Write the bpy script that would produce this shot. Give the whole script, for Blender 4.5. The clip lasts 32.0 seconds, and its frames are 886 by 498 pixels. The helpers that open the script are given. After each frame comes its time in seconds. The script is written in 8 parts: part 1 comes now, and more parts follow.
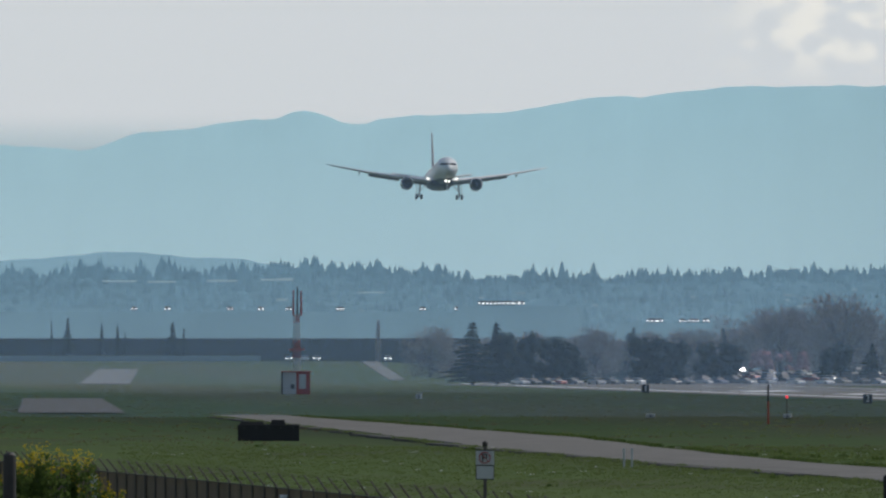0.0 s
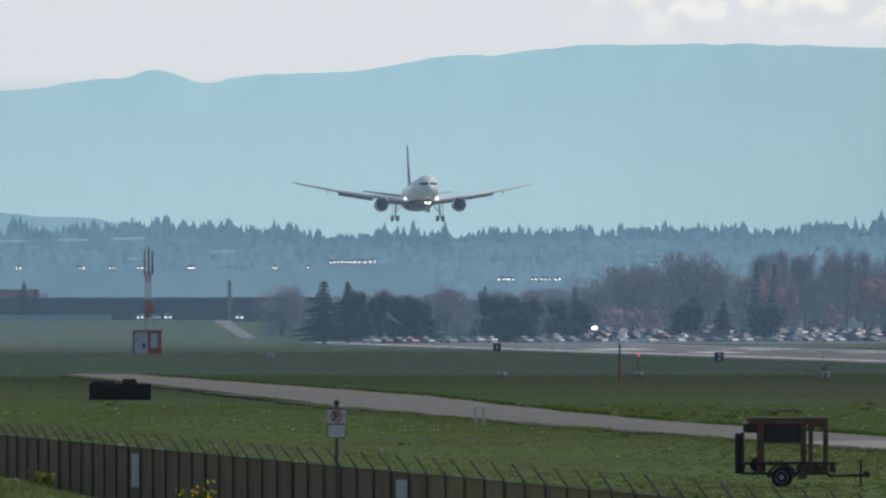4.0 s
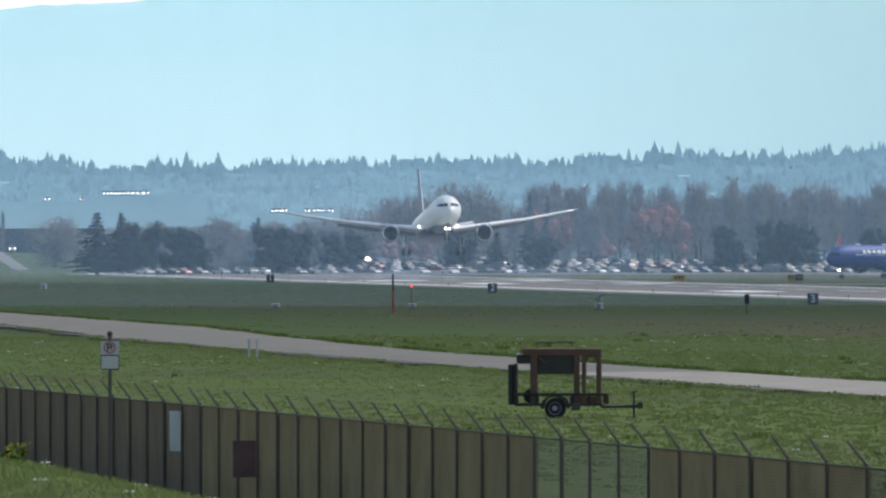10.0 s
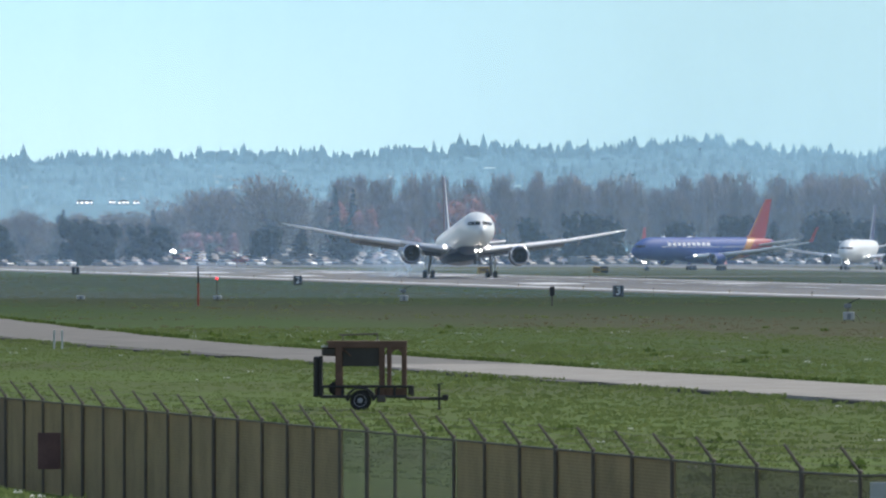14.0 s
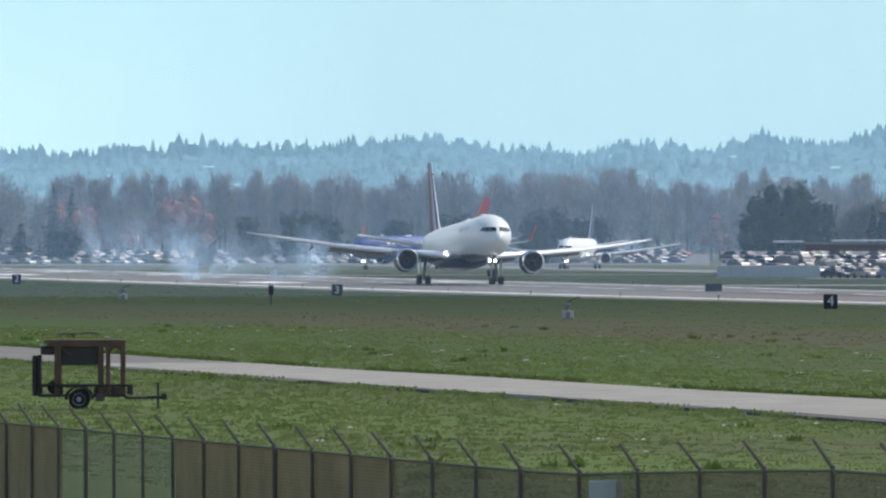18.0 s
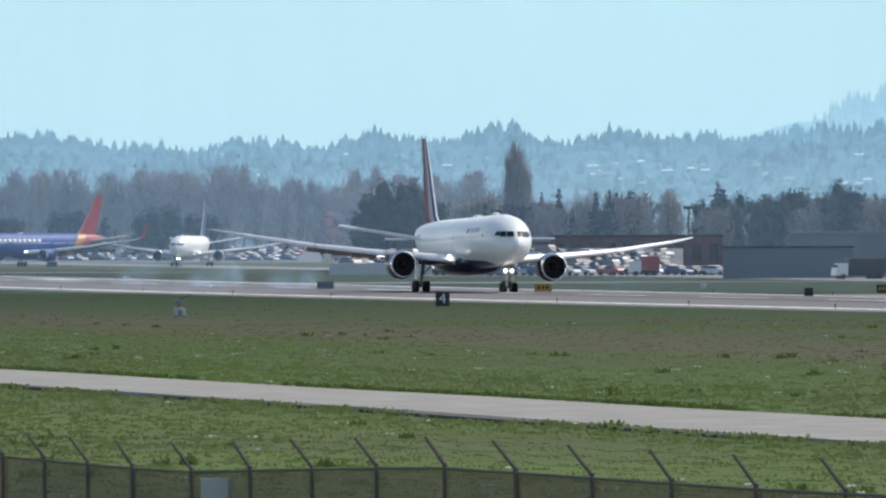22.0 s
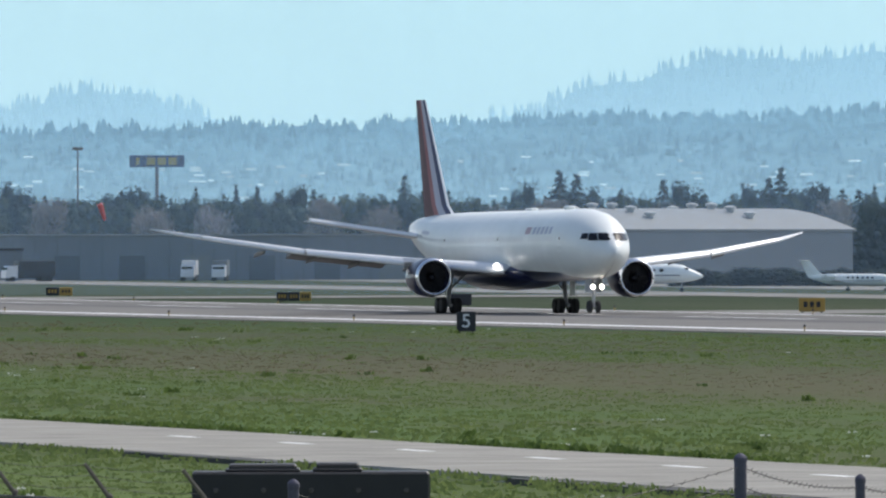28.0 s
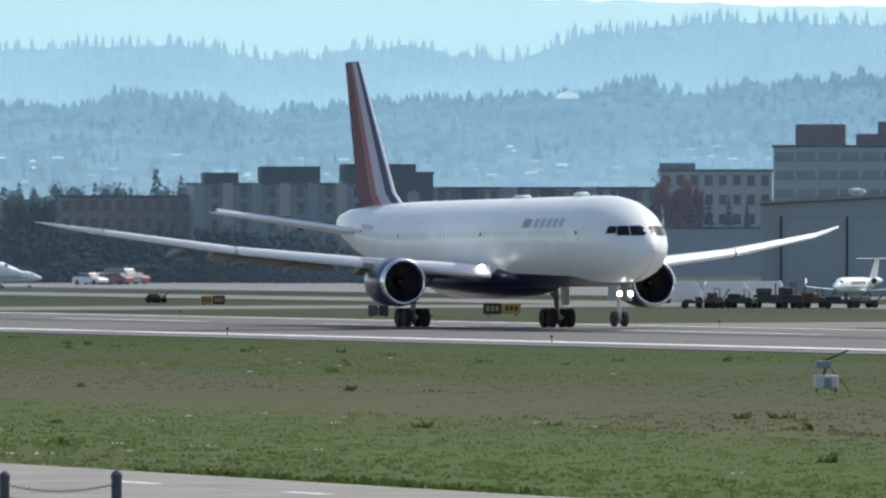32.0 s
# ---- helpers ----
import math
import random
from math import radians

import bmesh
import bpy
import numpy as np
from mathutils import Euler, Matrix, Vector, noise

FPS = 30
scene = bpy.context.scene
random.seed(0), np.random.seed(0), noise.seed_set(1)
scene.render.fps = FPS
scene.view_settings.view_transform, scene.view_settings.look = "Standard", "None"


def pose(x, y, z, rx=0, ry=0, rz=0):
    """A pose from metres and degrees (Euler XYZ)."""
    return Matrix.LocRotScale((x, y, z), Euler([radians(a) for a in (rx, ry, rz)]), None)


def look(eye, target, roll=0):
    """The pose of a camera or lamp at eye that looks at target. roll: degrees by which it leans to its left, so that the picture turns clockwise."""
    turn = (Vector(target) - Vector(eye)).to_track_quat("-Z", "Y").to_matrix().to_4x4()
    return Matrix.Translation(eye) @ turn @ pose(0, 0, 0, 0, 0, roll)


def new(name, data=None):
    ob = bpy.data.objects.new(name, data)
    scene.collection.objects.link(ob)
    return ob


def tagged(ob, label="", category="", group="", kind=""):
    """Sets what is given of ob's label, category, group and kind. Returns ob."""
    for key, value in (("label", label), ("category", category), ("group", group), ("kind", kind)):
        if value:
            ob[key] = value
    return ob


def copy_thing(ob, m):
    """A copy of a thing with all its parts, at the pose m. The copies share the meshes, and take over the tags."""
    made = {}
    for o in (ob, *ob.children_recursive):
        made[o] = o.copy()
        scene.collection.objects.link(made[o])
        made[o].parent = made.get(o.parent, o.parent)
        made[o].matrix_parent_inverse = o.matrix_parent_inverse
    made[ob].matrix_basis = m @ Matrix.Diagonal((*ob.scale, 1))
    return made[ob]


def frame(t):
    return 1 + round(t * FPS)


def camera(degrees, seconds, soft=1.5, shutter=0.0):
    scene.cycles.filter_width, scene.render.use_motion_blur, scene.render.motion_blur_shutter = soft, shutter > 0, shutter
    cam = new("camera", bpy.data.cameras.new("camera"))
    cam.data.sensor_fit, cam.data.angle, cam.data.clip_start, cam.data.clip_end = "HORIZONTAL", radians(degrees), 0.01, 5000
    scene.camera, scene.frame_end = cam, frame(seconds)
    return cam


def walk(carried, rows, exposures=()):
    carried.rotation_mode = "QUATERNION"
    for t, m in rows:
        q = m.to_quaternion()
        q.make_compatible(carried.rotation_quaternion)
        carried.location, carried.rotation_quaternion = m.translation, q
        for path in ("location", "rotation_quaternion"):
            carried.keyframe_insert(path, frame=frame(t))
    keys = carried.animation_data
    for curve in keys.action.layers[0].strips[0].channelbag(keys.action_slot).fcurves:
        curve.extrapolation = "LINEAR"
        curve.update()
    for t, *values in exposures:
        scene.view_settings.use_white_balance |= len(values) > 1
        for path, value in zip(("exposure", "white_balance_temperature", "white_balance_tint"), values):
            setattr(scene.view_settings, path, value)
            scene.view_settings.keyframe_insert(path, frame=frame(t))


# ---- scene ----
# camera on a tripod beside the perimeter road, panning from the east to the south-east
cam = camera(3.9046, 32.0, soft=2.3)
EYE = (0.0, 0.0, 5.65)
# seconds, pan, tilt, lean
PAN = [
    (0.0, -4.665, 0.5126, -0.0), (0.5, -4.7043, 0.502, 0.004), (1.0, -4.7479, 0.492, 0.004), (1.5, -4.8032, 0.4763, 0.013),
    (2.0, -4.8966, 0.4557, 0.019), (2.5, -5.0275, 0.4262, 0.054), (3.0, -5.1331, 0.3929, 0.086), (3.5, -5.2354, 0.3577, 0.093),
    (5.5, -5.5264, 0.2615, 0.092), (6.0, -5.6152, 0.2278, 0.095), (6.5, -5.7162, 0.1895, 0.109), (7.0, -5.8152, 0.1609, 0.121),
    (7.5, -5.9159, 0.1327, 0.12), (8.0, -6.0172, 0.1005, 0.114), (8.5, -6.1026, 0.0774, 0.11), (9.0, -6.1664, 0.0583, 0.101),
    (9.5, -6.2423, 0.0366, 0.087), (10.0, -6.319, 0.0251, 0.099), (10.5, -6.4012, 0.0146, 0.095), (11.0, -6.4828, 0.0078, 0.079),
    (11.5, -6.561, 0.0007, 0.084), (12.0, -6.6432, 0.0005, 0.091), (12.5, -6.7533, 0.0002, 0.094), (13.0, -6.8814, -0.0046, 0.092),
    (13.5, -7.0259, -0.0073, 0.079), (14.0, -7.1774, -0.0108, 0.079), (14.5, -7.3205, -0.0105, 0.09), (16.5, -7.8743, -0.01, 0.088),
    (17.0, -8.0443, -0.0127, 0.097), (17.5, -8.2286, -0.0168, 0.102), (18.0, -8.4165, -0.0182, 0.095), (18.5, -8.6128, -0.0202, 0.085),
    (19.0, -8.8082, -0.0236, 0.1), (19.5, -8.9977, -0.0249, 0.094), (20.0, -9.1892, -0.0249, 0.097), (20.5, -9.3933, -0.0283, 0.085),
    (21.0, -9.6209, -0.0284, 0.09), (21.5, -9.8692, -0.0293, 0.096), (22.0, -10.1263, -0.0321, 0.1), (22.5, -10.3906, -0.0339, 0.071),
    (23.0, -10.7002, -0.0416, 0.069), (23.5, -10.9898, -0.0428, 0.081), (24.0, -11.2697, -0.047, 0.096), (24.5, -11.5258, -0.0444, 0.089),
    (26.5, -12.7433, -0.0455, 0.071), (27.0, -13.0626, -0.0392, 0.055), (27.5, -13.4281, -0.0309, 0.04), (28.0, -13.7862, -0.0252, 0.053),
    (28.5, -14.1625, -0.0192, 0.055), (29.0, -14.5769, -0.0171, 0.058), (29.5, -15.0722, -0.0183, 0.054), (30.0, -15.5933, -0.0226, 0.05),
    (30.5, -16.0765, -0.0278, 0.049), (31.0, -16.5183, -0.0286, 0.039), (31.5, -16.9843, -0.0318, 0.018), (32.0, -17.556, -0.04, -0.009),
]
EXPOSURES = [(0.0, -0.98), (3.0, -0.86), (6.0, -0.62), (9.0, -0.27), (11.0, -0.18), (13.0, -0.06), (16.0, 0.0), (32.0, 0.0)]
walk(cam, [(t, pose(*EYE, 90 + tilt, lean, pan)) for t, pan, tilt, lean in PAN], EXPOSURES)
# ---------- light ----------
world = bpy.data.worlds.new("daylight")
scene.world = world
world.use_nodes = True
wt = world.node_tree
sky = wt.nodes.new("ShaderNodeTexSky")
sky.sky_type, sky.sun_disc = "NISHITA", False
sky.sun_elevation, sky.sun_rotation = radians(47), radians(62)
sky.air_density, sky.dust_density, sky.ozone_density = 1.0, 1.6, 1.0
wt.links.new(sky.outputs[0], wt.nodes["Background"].inputs[0])
wt.nodes["Background"].inputs[1].default_value = 0.15

sun_data = bpy.data.lights.new("sun", "SUN")
sun_data.energy, sun_data.angle, sun_data.color = 3.2, radians(0.53), (1.0, 0.95, 0.88)
sun = new("sun", sun_data)
SUN_FROM = Vector((math.sin(radians(62)) * math.cos(radians(47)), math.cos(radians(62)) * math.cos(radians(47)), math.sin(radians(47))))
sun.matrix_world = look(SUN_FROM * 100, (0, 0, 0))

# ---------- materials ----------
def rgb(c):
    return (c[0], c[1], c[2], 1.0)


def paint(name, colour, rough=0.5, metal=0.0, vary=0.12, scale=3.0, fine=40.0, bump=0.0, coat=0.0, spread=0.0):
    """A surface with two scales of variation, and a little relief; spread: how far alike pieces differ."""
    m = bpy.data.materials.new(name)
    m.use_nodes = True
    t = m.node_tree
    b = t.nodes["Principled BSDF"]
    b.inputs["Roughness"].default_value, b.inputs["Metallic"].default_value = rough, metal
    b.inputs["Coat Weight"].default_value = coat
    co = t.nodes.new("ShaderNodeTexCoord")
    big, small = t.nodes.new("ShaderNodeTexNoise"), t.nodes.new("ShaderNodeTexNoise")
    big.inputs["Scale"].default_value, small.inputs["Scale"].default_value = scale, fine
    big.inputs["Detail"].default_value = 4
    for n in (big, small):
        t.links.new(co.outputs["Object"], n.inputs["Vector"])
    add = t.nodes.new("ShaderNodeMath")
    add.operation = "MULTIPLY_ADD"
    add.inputs[1].default_value = 0.5
    t.links.new(small.outputs[0], add.inputs[0])
    t.links.new(big.outputs[0], add.inputs[2])
    ramp = t.nodes.new("ShaderNodeMapRange")
    ramp.inputs[1].default_value, ramp.inputs[2].default_value = 0.45, 1.05
    ramp.inputs[3].default_value, ramp.inputs[4].default_value = 1 - vary, 1 + vary
    t.links.new(add.outputs[0], ramp.inputs[0])
    mul = t.nodes.new("ShaderNodeMix")
    mul.data_type, mul.blend_type = "RGBA", "MULTIPLY"
    mul.inputs[0].default_value = 1.0
    mul.inputs[6].default_value = rgb(colour)
    t.links.new(ramp.outputs[0], mul.inputs[7])
    last = mul.outputs[2]
    if spread:
        info, hsv = t.nodes.new("ShaderNodeObjectInfo"), t.nodes.new("ShaderNodeHueSaturation")
        mr = t.nodes.new("ShaderNodeMapRange")
        mr.inputs[3].default_value, mr.inputs[4].default_value = 1 - spread, 1 + spread
        t.links.new(info.outputs["Random"], mr.inputs[0])
        t.links.new(mr.outputs[0], hsv.inputs["Value"])
        t.links.new(last, hsv.inputs["Color"])
        last = hsv.outputs[0]
    t.links.new(last, b.inputs["Base Color"])
    if bump:
        bp = t.nodes.new("ShaderNodeBump")
        bp.inputs["Strength"].default_value, bp.inputs["Distance"].default_value = bump, 0.05
        t.links.new(add.outputs[0], bp.inputs["Height"])
        t.links.new(bp.outputs[0], b.inputs["Normal"])
    return m


def glow(name, colour, strength):
    m = bpy.data.materials.new(name)
    m.use_nodes = True
    b = m.node_tree.nodes["Principled BSDF"]
    b.inputs["Base Color"].default_value = rgb(colour)
    b.inputs["Emission Color"].default_value = rgb(colour)
    b.inputs["Emission Strength"].default_value = strength
    return m


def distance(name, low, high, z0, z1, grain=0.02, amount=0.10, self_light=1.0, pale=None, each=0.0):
    """Far country, a plain backdrop: haze painted into colour and glow, graded by height."""
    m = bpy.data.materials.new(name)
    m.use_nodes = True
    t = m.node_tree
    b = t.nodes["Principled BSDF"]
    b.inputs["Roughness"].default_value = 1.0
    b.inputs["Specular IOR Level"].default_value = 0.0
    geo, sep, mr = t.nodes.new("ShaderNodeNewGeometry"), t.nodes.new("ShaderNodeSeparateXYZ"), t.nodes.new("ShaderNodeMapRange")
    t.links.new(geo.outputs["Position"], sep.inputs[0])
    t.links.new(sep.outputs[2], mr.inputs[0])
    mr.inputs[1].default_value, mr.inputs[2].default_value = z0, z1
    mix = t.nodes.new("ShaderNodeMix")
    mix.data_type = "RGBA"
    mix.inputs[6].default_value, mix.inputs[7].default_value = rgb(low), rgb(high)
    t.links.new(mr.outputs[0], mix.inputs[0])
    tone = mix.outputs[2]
    if pale:      # painted haze: the range's colour turns to sky tone towards the south
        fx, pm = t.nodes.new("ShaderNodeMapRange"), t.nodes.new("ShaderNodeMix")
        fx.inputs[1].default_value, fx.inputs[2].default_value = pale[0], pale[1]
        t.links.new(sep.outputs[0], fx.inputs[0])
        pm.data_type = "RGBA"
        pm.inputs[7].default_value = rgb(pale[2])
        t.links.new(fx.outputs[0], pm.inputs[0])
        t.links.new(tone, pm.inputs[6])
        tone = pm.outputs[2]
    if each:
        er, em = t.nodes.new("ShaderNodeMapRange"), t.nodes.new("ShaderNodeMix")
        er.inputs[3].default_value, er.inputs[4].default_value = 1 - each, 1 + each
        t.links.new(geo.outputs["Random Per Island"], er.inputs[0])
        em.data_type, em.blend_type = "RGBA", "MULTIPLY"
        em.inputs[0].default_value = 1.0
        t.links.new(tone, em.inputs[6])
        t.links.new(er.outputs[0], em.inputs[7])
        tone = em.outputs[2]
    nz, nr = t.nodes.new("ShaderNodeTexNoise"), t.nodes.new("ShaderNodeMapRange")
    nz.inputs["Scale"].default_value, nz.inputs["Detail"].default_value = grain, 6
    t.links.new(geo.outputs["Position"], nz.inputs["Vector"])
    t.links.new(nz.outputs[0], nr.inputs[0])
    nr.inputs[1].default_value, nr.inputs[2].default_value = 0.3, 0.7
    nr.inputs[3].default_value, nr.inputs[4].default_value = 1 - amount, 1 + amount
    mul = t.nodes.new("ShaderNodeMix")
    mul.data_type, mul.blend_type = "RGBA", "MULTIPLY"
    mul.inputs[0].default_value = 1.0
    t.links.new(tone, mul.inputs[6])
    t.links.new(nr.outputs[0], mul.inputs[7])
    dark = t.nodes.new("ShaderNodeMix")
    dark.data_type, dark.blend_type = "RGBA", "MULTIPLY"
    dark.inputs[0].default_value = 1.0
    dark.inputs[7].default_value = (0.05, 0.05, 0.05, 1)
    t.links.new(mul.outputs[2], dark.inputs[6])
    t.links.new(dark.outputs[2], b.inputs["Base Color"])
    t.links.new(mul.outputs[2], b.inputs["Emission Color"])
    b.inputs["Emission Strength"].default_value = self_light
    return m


# ---------- mesh helpers ----------
class Shape:
    """Collects points and faces of one mesh."""

    def __init__(self):
        self.v, self.f, self.k = [], [], []

    def add(self, pts, faces, k=0):
        n = len(self.v)
        self.v.extend(tuple(p) for p in pts)
        self.f.extend(tuple(i + n for i in q) for q in faces)
        self.k.extend([k] * len(faces))
        return self

    def box(self, x0, y0, z0, x1, y1, z1, bevel=0.0, k=0):
        if bevel <= 0:
            p = [(x, y, z) for z in (z0, z1) for y in (y0, y1) for x in (x0, x1)]
            return self.add(p, [(0, 2, 3, 1), (4, 5, 7, 6), (0, 1, 5, 4), (2, 6, 7, 3), (0, 4, 6, 2), (1, 3, 7, 5)], k)
        b = min(bevel, (x1 - x0) * 0.45, (y1 - y0) * 0.45, (z1 - z0) * 0.45)
        rings = []
        for z, i in ((z0, b), (z0 + b, 0), (z1 - b, 0), (z1, b)):
            a0, a1, c0, c1 = x0 + i, x1 - i, y0 + i, y1 - i
            rings.append([(a0 + b, c0, z), (a1 - b, c0, z), (a1, c0 + b, z), (a1, c1 - b, z), (a1 - b, c1, z), (a0 + b, c1, z), (a0, c1 - b, z), (a0, c0 + b, z)])
        return self.loft(rings, k=k)

    def loft(self, rings, k=0, caps=True, closed=True):
        n = len(rings[0])
        pts = [p for r in rings for p in r]
        faces = []
        for i in range(len(rings) - 1):
            for j in range(n if closed else n - 1):
                a, b = i * n + j, i * n + (j + 1) % n
                faces.append((a, b, b + n, a + n))
        if caps:
            faces.append(tuple(range(n))[::-1])
            faces.append(tuple(range((len(rings) - 1) * n, len(rings) * n)))
        return self.add(pts, faces, k)

    def tube(self, a, b, r0, r1=None, n=8, k=0):
        a, b = Vector(a), Vector(b)
        r1 = r0 if r1 is None else r1
        q = (b - a).to_track_quat("Z", "Y")
        ring = lambda c, r: [c + q @ Vector((r * math.cos(6.2832 * i / n), r * math.sin(6.2832 * i / n), 0)) for i in range(n)]
        return self.loft([ring(a, r0), ring(b, r1)], k)

    def lathe(self, centre, axis, prof, n=20, k=0, caps=True):
        """prof: (distance along axis, radius)."""
        c, q = Vector(centre), Vector(axis).to_track_quat("Z", "Y")
        return self.loft([[c + q @ Vector((r * math.cos(6.2832 * i / n), r * math.sin(6.2832 * i / n), d)) for i in range(n)] for d, r in prof], k, caps)

    def mesh(self, name, mats, smooth=False):
        me = bpy.data.meshes.new(name)
        me.from_pydata([tuple(p) for p in self.v], [], self.f)
        for m in mats if isinstance(mats, (list, tuple)) else [mats]:
            me.materials.append(m)
        if any(self.k):
            me.polygons.foreach_set("material_index", self.k)
        if smooth:
            me.polygons.foreach_set("use_smooth", [True] * len(me.polygons))
        me.update()
        return me


def tidy(me):
    bm = bmesh.new()
    bm.from_mesh(me)
    bmesh.ops.recalc_face_normals(bm, faces=bm.faces)
    bm.to_mesh(me)
    bm.free()
    return me


def part(name, shape, mats, parent, label="", smooth=False, at=None):
    me = shape if isinstance(shape, bpy.types.Mesh) else tidy(shape.mesh(name, mats, smooth))
    ob = new(name, me)
    ob.parent = parent
    if at is not None:
        ob.matrix_basis = at
    return tagged(ob, label) if label else ob


def thing(name, label, category, group="", kind="", at=None):
    ob = tagged(new(name), label, category, group, kind)
    if at is not None:
        ob.matrix_basis = at
    return ob


def single(name, shape, mats, label, category, group="", kind="", smooth=False, at=None):
    ob = tagged(new(name, tidy(shape.mesh(name, mats, smooth))), label, category, group, kind)
    if at is not None:
        ob.matrix_basis = at
    return ob


def rise(y):
    """The airfield climbs gently to the east."""
    return 0.0015 * (math.sqrt((y - 1400) ** 2 + 200 ** 2) + (y - 1400)) / 2


def spot(p, d):
    """Plan position at distance d and bearing p, counted clockwise from the runway's line, 23000 to the radian."""
    return d * math.sin(p / 23000), d * math.cos(p / 23000)


def height(e, d):
    """The height at distance d that stands e (23000 to the radian) above the eye's level."""
    return 5.65 + e * d / 23000
# ---------- ground ----------
def ground_material():
    m = bpy.data.materials.new("airfield_grass")
    m.use_nodes = True
    t = m.node_tree
    b = t.nodes["Principled BSDF"]
    b.inputs["Roughness"].default_value = 0.95
    b.inputs["Specular IOR Level"].default_value = 0.1
    geo, sep = t.nodes.new("ShaderNodeNewGeometry"), t.nodes.new("ShaderNodeSeparateXYZ")
    t.links.new(geo.outputs["Position"], sep.inputs[0])

    def tex(scale, stretch=(1, 1, 1), detail=5):
        mp, n = t.nodes.new("ShaderNodeMapping"), t.nodes.new("ShaderNodeTexNoise")
        mp.inputs["Scale"].default_value = stretch
        n.inputs["Scale"].default_value, n.inputs["Detail"].default_value = scale, detail
        t.links.new(geo.outputs["Position"], mp.inputs[0])
        t.links.new(mp.outputs[0], n.inputs["Vector"])
        return n.outputs[0]

    def rng(src, a, bb, c=0.0, d=1.0):
        r = t.nodes.new("ShaderNodeMapRange")
        for i, v in enumerate((a, bb, c, d)):
            r.inputs[i + 1].default_value = v
        t.links.new(src, r.inputs[0])
        return r.outputs[0]

    def mix(fac, a, c, mode="MIX"):
        x = t.nodes.new("ShaderNodeMix")
        x.data_type, x.blend_type = "RGBA", mode
        for sock, val in ((x.inputs[0], fac), (x.inputs[6], a), (x.inputs[7], c)):
            if isinstance(val, (tuple, list)):
                sock.default_value = rgb(val)
            elif isinstance(val, float):
                sock.default_value = val
            else:
                t.links.new(val, sock)
        return x.outputs[2]

    # mown strips run along the runway; the mower leaves drier bands between the greener ones
    wob = t.nodes.new("ShaderNodeMath")
    wob.operation = "MULTIPLY_ADD"
    wob.inputs[1].default_value = 14.0
    t.links.new(tex(0.02, (1, 0.3, 1), 3), wob.inputs[0])
    t.links.new(sep.outputs[0], wob.inputs[2])
    strips = t.nodes.new("ShaderNodeValToRGB")
    t.links.new(rng(wob.outputs[0], 7.0, 307.0), strips.inputs[0])
    bands = [(0.00, (0.108, 0.152, 0.040)), (0.20, (0.110, 0.154, 0.040)), (0.235, (0.098, 0.134, 0.038)), (0.262, (0.070, 0.086, 0.032)),
             (0.29, (0.088, 0.138, 0.034)), (0.37, (0.086, 0.126, 0.036)), (0.43, (0.120, 0.105, 0.060)), (0.495, (0.112, 0.100, 0.058)),
             (0.54, (0.074, 0.098, 0.036)), (0.60, (0.088, 0.092, 0.045)), (0.66, (0.066, 0.096, 0.032)), (0.92, (0.060, 0.086, 0.032)), (1.00, (0.120, 0.112, 0.068))]
    e = strips.color_ramp.elements
    e[0].position, e[0].color = bands[0][0], rgb(bands[0][1])
    e[1].position, e[1].color = bands[-1][0], rgb(bands[-1][1])
    for p, c in bands[1:-1]:
        q = e.new(p)
        q.color = rgb(c)
    col = mix(rng(tex(0.06, (1, 0.35, 1)), 0.46, 0.74), strips.outputs[0], (0.100, 0.100, 0.050))
    col = mix(rng(tex(0.5, (1, 0.5, 1)), 0.45, 0.75, 0.0, 0.55), col, (0.072, 0.108, 0.030))
    col = mix(1.0, col, rng(tex(6.0, (1, 0.6, 1), 8), 0.3, 0.7, 0.80, 1.20), "MULTIPLY")
    east_shade = mix(rng(sep.outputs[1], 330.0, 700.0), (1.0, 1.0, 1.0), (0.78, 0.84, 0.84))
    east_shade = mix(rng(sep.outputs[1], 780.0, 1250.0), east_shade, (0.31, 0.47, 0.38))      # cloud shade painted into the grass colour, lighter again at the far end
    east_shade = mix(rng(sep.outputs[1], 2000.0, 2500.0), east_shade, (0.95, 1.0, 0.8))
    col = mix(1.0, col, east_shade, "MULTIPLY")
    col = mix(1.0, col, (0.86, 0.90, 0.84), "MULTIPLY")
    t.links.new(col, b.inputs["Base Color"])
    bp = t.nodes.new("ShaderNodeBump")
    bp.inputs["Strength"].default_value, bp.inputs["Distance"].default_value = 0.35, 0.15
    t.links.new(tex(3.0, (1, 0.7, 1), 8), bp.inputs["Height"])
    t.links.new(bp.outputs[0], b.inputs["Normal"])
    return m


M_GRASS = ground_material()
M_ASPHALT = paint("runway_asphalt", (0.170, 0.162, 0.150), 0.9, vary=0.22, scale=0.12, fine=6.0, bump=0.15)
M_ROAD = paint("service_road_concrete", (0.285, 0.272, 0.240), 0.9, vary=0.30, scale=0.35, fine=12.0, bump=0.2)
M_ROAD_FAR = paint("darker_far_concrete", (0.165, 0.160, 0.145), 0.95, vary=0.42, scale=0.3, fine=9.0, bump=0.2)
M_TAXI = paint("taxiway_concrete", (0.205, 0.198, 0.180), 0.85, vary=0.22, scale=0.10, fine=5.0, bump=0.1)
M_WHITE_LINE = paint("white_marking", (0.80, 0.80, 0.78), 0.7, vary=0.25, scale=0.5, fine=8.0)
M_YELLOW_LINE = paint("yellow_marking", (0.62, 0.42, 0.06), 0.7, vary=0.25, scale=0.5, fine=8.0)
M_RUBBER = paint("tyre_rubber_marks", (0.055, 0.055, 0.058), 0.75, vary=0.3, scale=0.3, fine=9.0)
